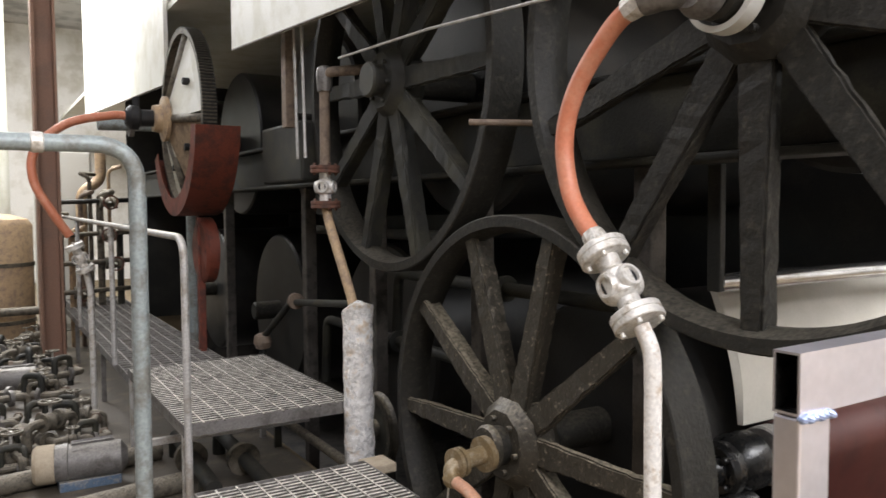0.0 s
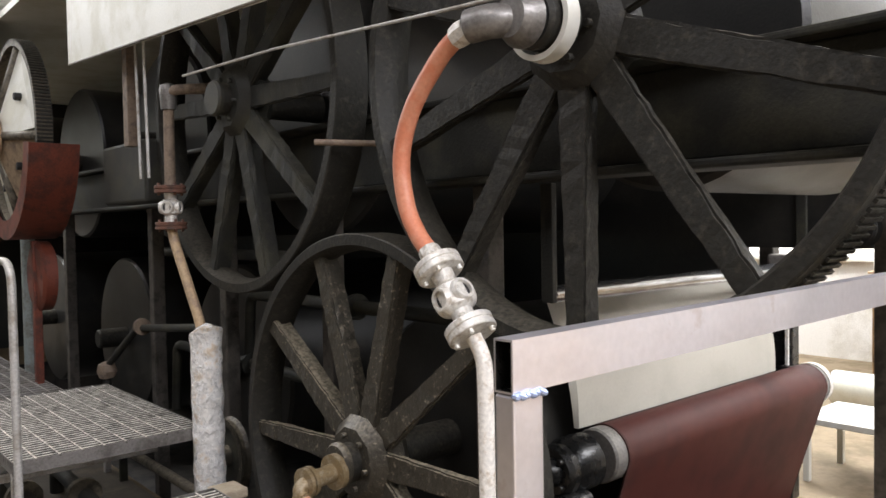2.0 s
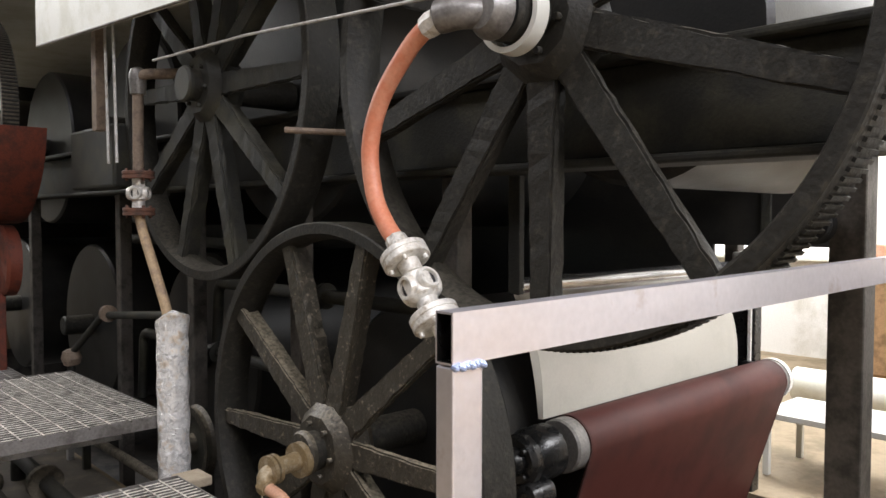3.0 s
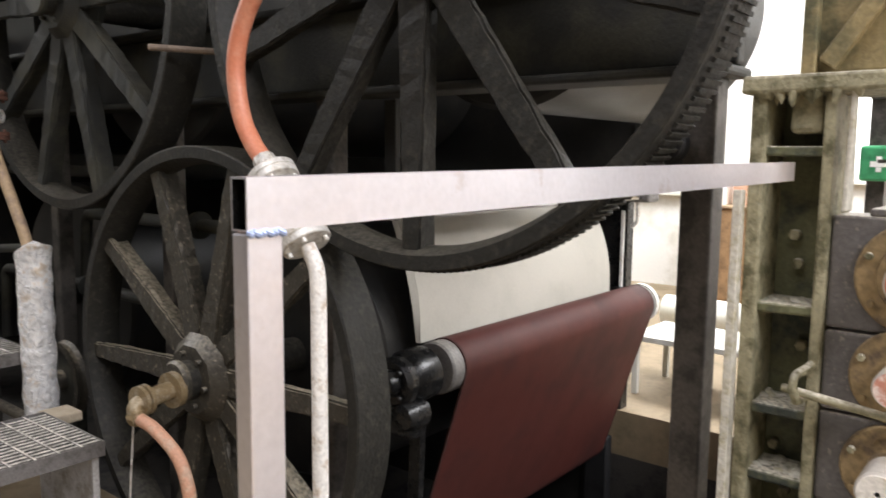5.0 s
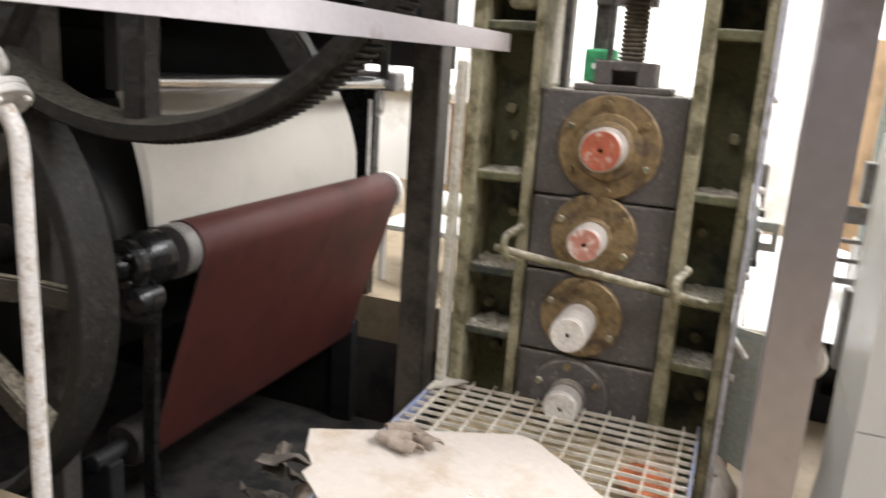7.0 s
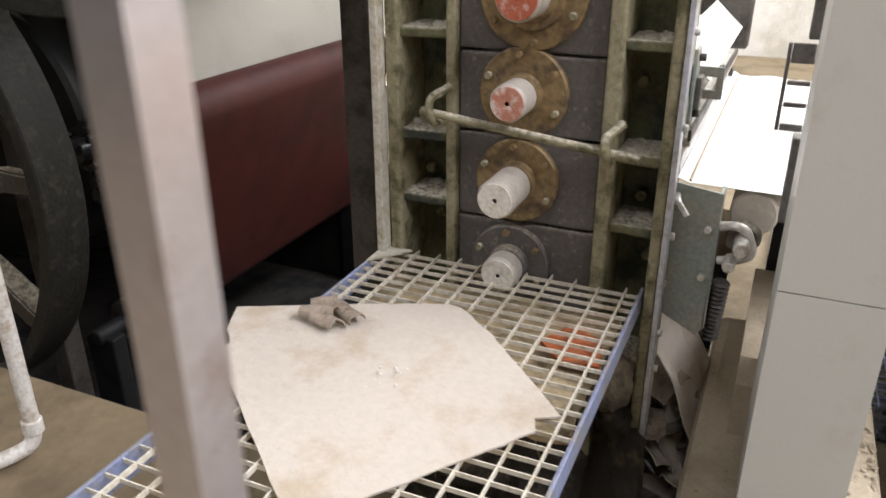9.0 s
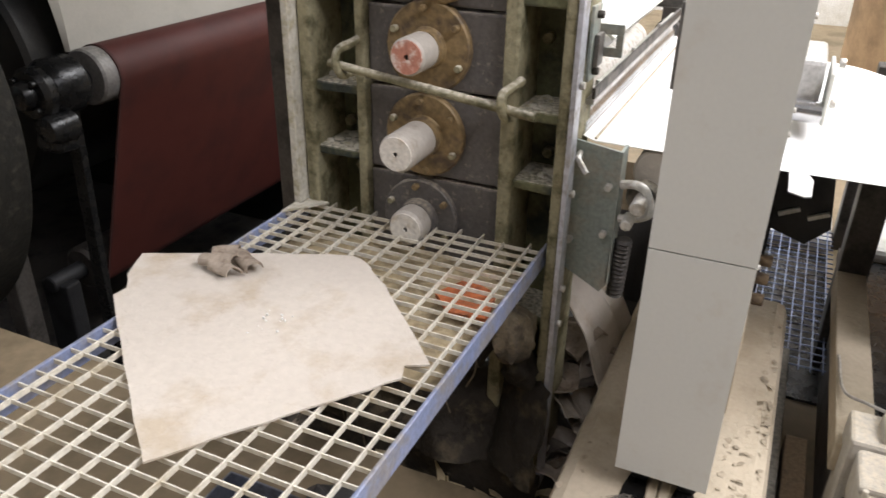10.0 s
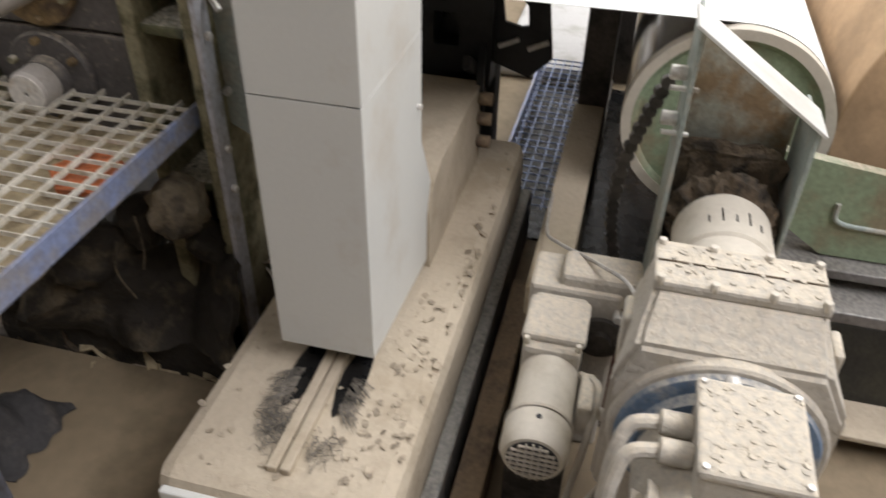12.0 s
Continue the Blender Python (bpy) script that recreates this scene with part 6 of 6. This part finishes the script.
part("tube", pipe(B(), [(2.07, 5.6, -0.1), (2.06, 3.9, -0.1)], 0.03, 12), "grime", up)
for y in (5.4, 4.2):
    part("support", box(B(), (2.04, y, F), (2.09, y + 0.03, -0.128), 0.003), "frame_iron", up)
for x, y, L in ((1.35, 5.0, 1.2), (1.62, 4.8, 1.4)):
    lp = root("condensate_pipe", (x, y, F), "dark grimy pipe lying under the platform", "pipe")
    part("tube", pipe(B(), bent([(x, y - L / 2, F + 0.16), (x + 0.05, y + L / 2, F + 0.16), (x + 0.05, y + L / 2, F)], 0.08), 0.045, 14), "frame_iron", lp)
    part("flange", rough(lathe(B(), (x + 0.02, y, F + 0.16), (0, 1, 0), [(0, 0.04), (0, 0.1), (0.05, 0.1), (0.05, 0.04)], 18), 0.004, 20), "grime", lp)
    part("foot", box(B(), (x - 0.03, y - L / 3, F), (x + 0.07, y - L / 3 + 0.05, F + 0.12), 0.004), "frame_iron", lp)


def handrail(pts, r, mat, label, extra=()):
    h = root("handrail", pts[-1], label, "handrail", "walkway handrails")
    part("rail", pipe(B(), bent(pts, 0.14, 8), r, 18), mat, h)
    for e in extra:
        part("stanchion", pipe(B(), bent(e, 0.06), r, 14), mat, h)
    return h


handrail([(-0.9, 3.0, 1.60), (0.755, 3.0, 1.60), (0.745, 3.0, F)], 0.029, "rail_green", "grey-green painted tubular handrail post and rail", ())
part("clamp", rod(B(), (0.43, 3.0, 1.60), (0.47, 3.0, 1.60), 0.034, 16), "silver", bpy.data.objects["handrail"])
handrail([(1.14, 11.6, 1.30), (1.14, 4.05, 1.235), (1.14, 4.05, F)], 0.019, "galv", "dull galvanised tubular handrail along the walkway", [[(1.14, y, 1.26), (1.14, y, 0.2)] for y in (6.4, 8.6, 10.6)])

# ---- large pulley, guard, hood panels ----
pu = root("rope_pulley", (1.9, 7.0, 2.1), "pale toothed belt pulley with rounded openings", "pulley")
PC = (1.80, 7.0, 2.13)
part("rim", lathe(B(), PC, (1, 0, 0), [(0, 0.715), (0, 0.76), (0.11, 0.76), (0.11, 0.715)], 96, True), "grime", pu)
t = B()
for i in range(170):
    box(t, (0.0, -0.007, 0.755), (0.11, 0.007, 0.772), 0, Matrix.Translation(PC) @ Matrix.Rotation(2 * math.pi * i / 170, 4, "X"))
tagged(part("teeth", t, "black_iron", pu), kind="stuff")
# each sector has its own tone: cream, brown, pale
for deg, half, face in ((138, 0.70, "hood"), (217, 0.58, "rusty_dust"), (287, 0.34, "crust")):
    a0 = radians(deg)
    t = B()
    pts = [(0.10 * math.cos(a0 + q), 0.10 * math.sin(a0 + q)) for q in (-0.9, 0, 0.9)] + [(0.72 * math.cos(a0 + q * half), 0.72 * math.sin(a0 + q * half)) for q in (1, 0.75, 0.5, 0.25, 0, -0.25, -0.5, -0.75, -1)]
    prism(t, [(PC[1] + a, PC[2] + c) for a, c in pts], PC[0] + 0.05, PC[0] + 0.08, "x")
    bmesh.ops.subdivide_edges(t, edges=[e for e in t.edges if e.calc_length() > 0.3], cuts=4)
    for v in t.verts:
        v.co.x -= 0.2 * max(0, 1 - math.hypot(v.co.y - PC[1], v.co.z - PC[2]) / 0.715)
    part("web", t, face, pu)
    q = a0 - half
    part("rib", pipe(B(), [(PC[0] - 0.10, PC[1] + 0.12 * math.cos(q), PC[2] + 0.12 * math.sin(q)), (PC[0] + 0.05, PC[1] + 0.71 * math.cos(q), PC[2] + 0.71 * math.sin(q))], 0.035, 10), "grime", pu)
    m = (PC[1] + 0.42 * math.cos(a0), PC[2] + 0.42 * math.sin(a0))
    part("hole_plug", rod(B(), (PC[0] - 0.045, *m), (PC[0] + 0.01, *m), 0.03, 14), "black", pu)
part("hub", lathe(B(), (PC[0] - 0.22, PC[1], PC[2]), (1, 0, 0), [(0, 0.05), (0, 0.11), (0.06, 0.12), (0.08, 0.19), (0.11, 0.19), (0.13, 0.14), (0.3, 0.14), (0.3, 0.05)], 32), "tan_pipe", pu)
gd = root("belt_guard", (1.95, 6.9, F), "red-brown sheet-metal belt guard below the pulley", "guard")


def guard(u, v):
    a = radians(-8 - 150 * u)
    return Vector((1.74 + 0.34 * v, PC[1] - 0.82 * math.cos(a), PC[2] + 0.82 * math.sin(a)))


part("shroud", sheet(B(), guard, 20, 2, 0.01), "red_paint", gd)
part("lip", sheet(B(), lambda u, v: Vector((1.74, PC[1] - (0.82 - 0.15 * v) * math.cos(radians(-8 - 150 * u)), PC[2] + (0.82 - 0.15 * v) * math.sin(radians(-8 - 150 * u)))), 20, 1, 0.008), "red_paint", gd)
part("lower_plate", rough(lathe(B(), (1.90, 6.85, 1.02), (1, 0, 0), [(0, 0.02), (0, 0.25), (0.02, 0.28), (0.1, 0.28), (0.1, 0.02)], 32), 0.006, 6), "red_paint", gd)
part("leg", box(B(), (1.88, 6.82, F), (1.94, 6.88, 1.3), 0.006), "red_paint", gd)
for name, y0, y1, z0, z1, z2 in (("hood_panel", 2.9, 5.77, 2.335, 2.52, 3.3), ("hood_panel", 8.05, 14.2, 2.58, 2.90, 5.0)):
    hp = root(name, (1.9, y0, z0), "cream sheet-metal hood panel hanging over the dryers", "hood panel", "hood panels")
    part("sheet", prism(B(), [(y0, z0), (y1, z1), (y1, z2), (y0, z2)], 1.90, 1.94, "x"), "hood", hp)
    part("hem", pipe(B(), [(1.905, y0, z0 - 0.004), (1.905, y1, z1 - 0.004)], 0.007, 8), "grime", hp)
hr_ = root("hanger_cable", (2.0, 4.75, 1.6), "thin dark hanging cables beside the hood", "cable")
for y in (4.62, 4.75):
    part("cable", pipe(B(), [(2.0, y, 1.68), (2.0, y + 0.03, 2.5), (2.0, y, 3.3)], 0.009, 6), "galv", hr_)
sw = root("side_bracket", (2.1, 5.2, 1.6), "black machine bracket plate by the pulley", "bracket")
part("plate", box(B(), (2.1, 4.95, 1.55), (2.3, 5.75, 1.95), 0.02), "frame_iron", sw)
part("strip", box(B(), (2.02, 5.0, 1.9), (2.08, 5.08, 2.7), 0.004), "tan_dark", sw)

# ---- steel column, far hose, valves ----
co = root("steel_column", (1.0, 9.7, F), "brown-red steel column with flanges by the walkway", "column")
for lo, hi in (((0.86, 9.66, F), (0.89, 9.94, 5.5)), ((1.07, 9.66, F), (1.10, 9.94, 5.5)), ((0.89, 9.79, F), (1.07, 9.81, 5.5))):
    part("plate", box(B(), lo, hi, 0.004), "column_brown", co)
rj2 = root("rotary_joint", (1.6, 7.0, 2.1), "black rotary steam joint on the pulley hub", "rotary joint")
part("body", lathe(B(), (1.36, 7.0, 2.13), (1, 0, 0), [(0, 0.03), (0, 0.06), (0.04, 0.1), (0.1, 0.1), (0.12, 0.07), (0.23, 0.07), (0.23, 0.03)], 24), "black", rj2)
part("stem", rod(B(), (1.45, 7.0, 2.2), (1.45, 7.0, 2.3), 0.03, 10), "black", rj2)
fh = root("steam_hose", (1.0, 7.0, F), "far orange hose with silver sight glass by the pulley", "hose")
part("hose", pipe(B(), spline([(1.40, 7.0, 2.14), (1.25, 7.02, 2.14), (0.93, 7.05, 2.06), (0.70, 7.08, 1.85), (0.68, 7.05, 1.60), (0.80, 7.0, 1.35), (0.92, 7.0, 1.16)]), 0.035, 14), "hose", fh)
sight_glass(fh, (0.99, 7.0, 0.98), (0.4, 0, -1), 0.075, 0.2)
part("pipe", pipe(B(), [(1.03, 7.0, 0.88), (1.06, 7.0, 0.7), (1.06, 7.0, F)], 0.025, 12), "silver", fh)


def valve_unit(label):
    """A flanged pipe stub with a valve body and a handwheel."""
    v = root("pipe_valve", (0, 0, 0), label, "valve", "floor valves")
    part("pipe", pipe(B(), bent([(-0.18, 0, 0), (-0.18, 0, 0.14), (0.18, 0, 0.14), (0.18, 0, 0)], 0.05), 0.03, 10), "grime", v)
    part("body", lathe(B(), (-0.07, 0, 0.14), (1, 0, 0), [(0, 0.03), (0, 0.06), (0.02, 0.06), (0.03, 0.04), (0.07, 0.055), (0.11, 0.04), (0.12, 0.06), (0.14, 0.06), (0.14, 0.03)], 16), "grime", v)
    part("stem", rod(B(), (0, 0, 0.15), (0, 0, 0.27), 0.01, 8), "silver", v)
    part("handwheel", lathe(B(), (0, 0, 0.255), (0, 0, 1), [(0, 0.055), (0, 0.07), (0.014, 0.07), (0.014, 0.055)], 20, True), "grime", v)
    for a in (0, 90):
        part("wheel_spoke", box(B(), (-0.06, -0.006, 0.258), (0.06, 0.006, 0.266), 0, Matrix.Rotation(radians(a), 4, "Z")), "grime", v)
    return v


def tee_unit(label):
    """A flanged tee with a branch and a plugged end."""
    v = root("pipe_tee", (0, 0, 0), label, "pipe fitting", "floor valves")
    part("run", pipe(B(), bent([(-0.22, 0, 0.0), (-0.22, 0, 0.09), (0.22, 0, 0.09), (0.22, 0.1, 0.09)], 0.05), 0.026, 10), "grime", v)
    part("branch", pipe(B(), bent([(0, 0, 0.09), (0, 0, 0.22), (0.12, 0, 0.22), (0.12, 0, 0.0)], 0.04), 0.022, 10), "frame_iron", v)
    for x in (-0.12, 0.10):
        part("flange", lathe(B(), (x, 0, 0.09), (1, 0, 0), [(0, 0.02), (0, 0.055), (0.025, 0.055), (0.025, 0.02)], 14), "galv_dark", v)
    part("plug", lathe(B(), (0.22, 0.1, 0.09), (0, 1, 0), [(0, 0.02), (0, 0.035), (0.03, 0.035), (0.03, 0.02)], 6), "tan_dark", v)
    return v


random.seed(21)
t0 = tee_unit("grimy flanged pipe tee among the floor valves")
t0.location = (0.1, 6.2, F)
for i in range(60):
    copy_thing(t0, pose(random.uniform(-0.3, 1.0), 5.5 + 0.1 * i + random.uniform(-0.1, 0.1), F + (0.1 if i % 4 == 0 else 0), 0, 0, random.uniform(0, 360)) @ Matrix.Scale(random.uniform(0.8, 1.3), 4))
v0 = valve_unit("dusty pipe valve with small handwheel on the floor")
v0.location = (0.3, 6.6, F)
for i in range(48):
    copy_thing(v0, pose(random.uniform(-0.3, 1.0), 5.6 + 0.13 * i + random.uniform(-0.1, 0.1), F + (0.12 if i % 3 == 0 else 0), 0, 0, random.uniform(0, 360)) @ Matrix.Scale(random.uniform(0.6, 1.1), 4))
for x, y, c in ((0.85, 5.35, "motor_blue"), (0.55, 8.2, "dusty"), (0.2, 10.0, "dusty")):
    pm = root("pump_motor", (x, y, F), "dusty horizontal pump motor with pale end cap", "motor", "pump motors")
    part("stator", lathe(B(), (x - 0.22, y, F + 0.16), (1, -0.15, 0), [(0, 0.05), (0, 0.11), (0.08, 0.115), (0.085, 0.105), (0.38, 0.105), (0.39, 0.09), (0.42, 0.05)], 28), "galv_dark", pm)
    part("end_cap", lathe(B(), (x - 0.33, y + 0.015, F + 0.16), (1, -0.15, 0), [(0, 0.04), (0, 0.1), (0.02, 0.118), (0.12, 0.118), (0.12, 0.04)], 28), "dusty", pm)
    for k in range(12):
        a = radians(30 * k + 15)
        part("fin", box(B(), (x - 0.12, -0.004, 0.10), (x + 0.12, 0.004, 0.122), 0, Matrix.Translation((0, y, F + 0.16)) @ Matrix.Rotation(a, 4, "X")), "galv_dark", pm)
    part("foot", box(B(), (x - 0.2, y - 0.1, F), (x + 0.15, y + 0.1, F + 0.06), 0.006), c, pm)
for y in (5.0, 5.7):
    fpp = root("floor_pipe", (0.8, y, F), "thick dusty pipe along the floor", "pipe", "floor pipes")
    part("tube", rod(B(), (0.1, y - 0.35, F + 0.06), (1.3, y - 0.1, F + 0.06), 0.06, 20), "grime", fpp)
dc = root("vertical_duct", (0.3, 12.5, F), "white vertical pipe by the far wall", "pipe")
part("tube", rod(B(), (0.55, 12.5, F), (0.55, 12.5, 5.5), 0.16, 24), "hood", dc)
cbn = root("control_cabinet", (0.9, 12.0, F), "tall grey control cabinet at the end of the walkway", "cabinet")
part("body", box(B(), (1.0, 12.0, F), (1.7, 12.6, 2.2), 0.02), "column", cbn)
part("door", box(B(), (1.03, 11.98, F + 0.1), (1.67, 11.998, 2.15), 0.006), "column", cbn)
part("pipe", pipe(B(), bent([(1.5, 11.5, F), (1.5, 11.5, 1.6), (1.75, 11.5, 1.75), (1.75, 11.5, 2.2)], 0.12), 0.07, 16), "tan_pipe", cbn)

random.seed(44)
rk = root("pipe_rack", (1.4, 10.6, F), "grimy rack of steam pipes and valves by the walkway end", "pipe rack")
for i in range(8):
    x = 1.06 + 0.11 * i
    z = random.uniform(1.0, 1.9)
    part("riser", pipe(B(), bent([(x, 10.6, F), (x, 10.6, z), (x + random.choice((-0.12, 0.14)), 10.55, z + 0.05), (x + 0.1, 10.9, z + 0.05)], 0.06), random.uniform(0.022, 0.045), 10), random.choice(("grime", "frame_iron", "tan_dark", "tan_pipe")), rk)
for z in (0.35, 0.7, 1.05, 1.45):
    part("cross_pipe", pipe(B(), [(0.95, 10.5, z), (2.0, 10.52, z + 0.03)], 0.03, 10), random.choice(("grime", "frame_iron")), rk)
    x = random.uniform(1.1, 1.8)
    part("valve", rough(lathe(B(), (x, 10.48, z), (1, 0, 0), [(0, 0.03), (0, 0.075), (0.03, 0.075), (0.05, 0.05), (0.1, 0.07), (0.15, 0.05), (0.17, 0.075), (0.2, 0.075), (0.2, 0.03)], 16), 0.004, 20), "grime", rk)
    part("handwheel", lathe(B(), (x + 0.1, 10.30, z), (0, -1, 0), [(0, 0.07), (0, 0.09), (0.02, 0.09), (0.02, 0.07)], 20, True), "rust", rk)
    part("stem", rod(B(), (x + 0.1, 10.48, z), (x + 0.1, 10.29, z), 0.012, 8), "silver", rk)
tk = root("condensate_tank", (0.35, 11.2, F), "dull beige condensate tank on the hall floor", "tank")
part("shell", lathe(B(), (0.45, 11.2, F), (0, 0, 1), [(0, 0.4), (0, 0.44), (0.04, 0.45), (1.5, 0.45), (1.58, 0.40), (1.64, 0.2), (1.65, 0.05)], 40), "tan_pipe", tk)
for z in (0.3, 1.0):
    part("band", lathe(B(), (0.45, 11.2, F + z), (0, 0, 1), [(0, 0.448), (0, 0.462), (0.05, 0.462), (0.05, 0.448)], 40, True), "grime", tk)
part("outlet", pipe(B(), bent([(0.45, 10.78, F + 0.5), (0.45, 10.5, F + 0.5), (0.9, 10.5, F + 0.5)], 0.1), 0.05, 12), "grime", tk)

# ---- far side ----
for x, y in ((5.2, 1.0), (5.6, 0.15), (6.62, 1.02)):
    fv = root("far_stand", (x, y, F), "dark steel stand with valve rods beyond the press", "stand", "far stands")
    part("post", box(B(), (x, y, F), (x + 0.12, y + 0.12, 1.9), 0.006), "dark_tube", fv)
    part("arm", box(B(), (x - 0.05, y - 0.35, 1.75), (x + 0.1, y + 0.12, 1.85), 0.006), "dark_tube", fv)
    part("rod", rod(B(), (x, y - 0.25, 1.0), (x, y - 0.25, 1.75), 0.02, 10), "dark_tube", fv)
    part("wheel", lathe(B(), (x, y - 0.25, 1.3), (0, 0, 1), [(0, 0.05), (0, 0.08), (0.02, 0.08), (0.02, 0.05)], 16, True), "dark_tube", fv)
fa = root("first_aid_box", (6.5, 1.04, 1.17), "green first-aid box with a white cross on a post", "first-aid box")
part("case", box(B(), (6.50, 0.92, 1.17), (6.618, 1.17, 1.42), 0.02), "bin_green", fa)
part("cross", box(B(), (6.496, 0.99, 1.27), (6.4995, 1.10, 1.31)), "paper_white", fa, "white cross bar")
for z0, z1 in ((1.235, 1.268), (1.312, 1.345)):
    part("cross", box(B(), (6.496, 1.028, z0), (6.4995, 1.062, z1)), "paper_white", fa, "white cross bar")
wc = root("wooden_cabinet", (8.9, 2.5, F), "brown wooden cabinet standing beyond the machine", "cabinet")
part("body", box(B(), (8.9, 2.45, F), (9.5, 3.15, 0.78), 0.01), "wood", wc)
part("top", box(B(), (8.86, 2.42, 0.782), (9.53, 3.18, 0.81), 0.006), "tan_pipe", wc)
d_ = part("door", box(B(), (8.88, 2.47, F + 0.1), (8.898, 3.12, 0.76), 0.006), "wood", wc)
part("knob", rod(B(), (8.88, 2.58, 0.45), (8.85, 2.58, 0.45), 0.018, 12), "silver", d_)
for y, h, c, w in ((2.95, 0.22, "paper_white", "small white carton on the wooden cabinet"), (2.66, 0.28, "hose_pale", "pinkish carton on the wooden cabinet")):
    ct = root("carton", (9.0, y, 0.81), w, "carton")
    part("box", box(B(), (9.0, y, 0.812), (9.25, y + 0.22, 0.812 + h), 0.008), c, ct)
    part("tape", box(B(), (9.0, y + 0.09, 0.813 + h), (9.25, y + 0.13, 0.815 + h)), "tan_pipe", ct)
lr_ = root("lying_roll", (7.6, 2.4, F), "small pale paper roll lying on the floor", "paper roll")
part("roll", lathe(B(), (7.6, 1.9, F + 0.157), (0, 1, 0), [(0, 0.04), (0, 0.15), (0.006, 0.155), (1.1, 0.155), (1.106, 0.15), (1.106, 0.04)], 40), "hood", lr_)
part("core", lathe(B(), (7.6, 1.897, F + 0.157), (0, 1, 0), [(0, 0.03), (0, 0.042), (1.11, 0.042), (1.11, 0.03)], 24, True), "kraft", lr_)
wr2 = root("white_bench", (5.6, 1.9, F), "white metal bench frame beyond the machine", "bench")
part("top", box(B(), (5.3, 1.4, 0.05), (5.9, 2.3, 0.09), 0.006), "column", wr2)
for x in (5.33, 5.86):
    for y in (1.43, 2.26):
        part("leg", box(B(), (x - 0.02, y - 0.02, F), (x + 0.02, y + 0.02, 0.05), 0.003), "column", wr2)
kr2 = root("stored_reel", (6.6, -1.6, F), "tall standing kraft paper roll", "paper reel")
part("roll", lathe(B(), (6.6, -1.6, F), (0, 0, 1), [(0, 0.06), (0, 0.79), (0.01, 0.8), (1.9, 0.8), (1.91, 0.79), (1.91, 0.06)], 64), "kraft", kr2)
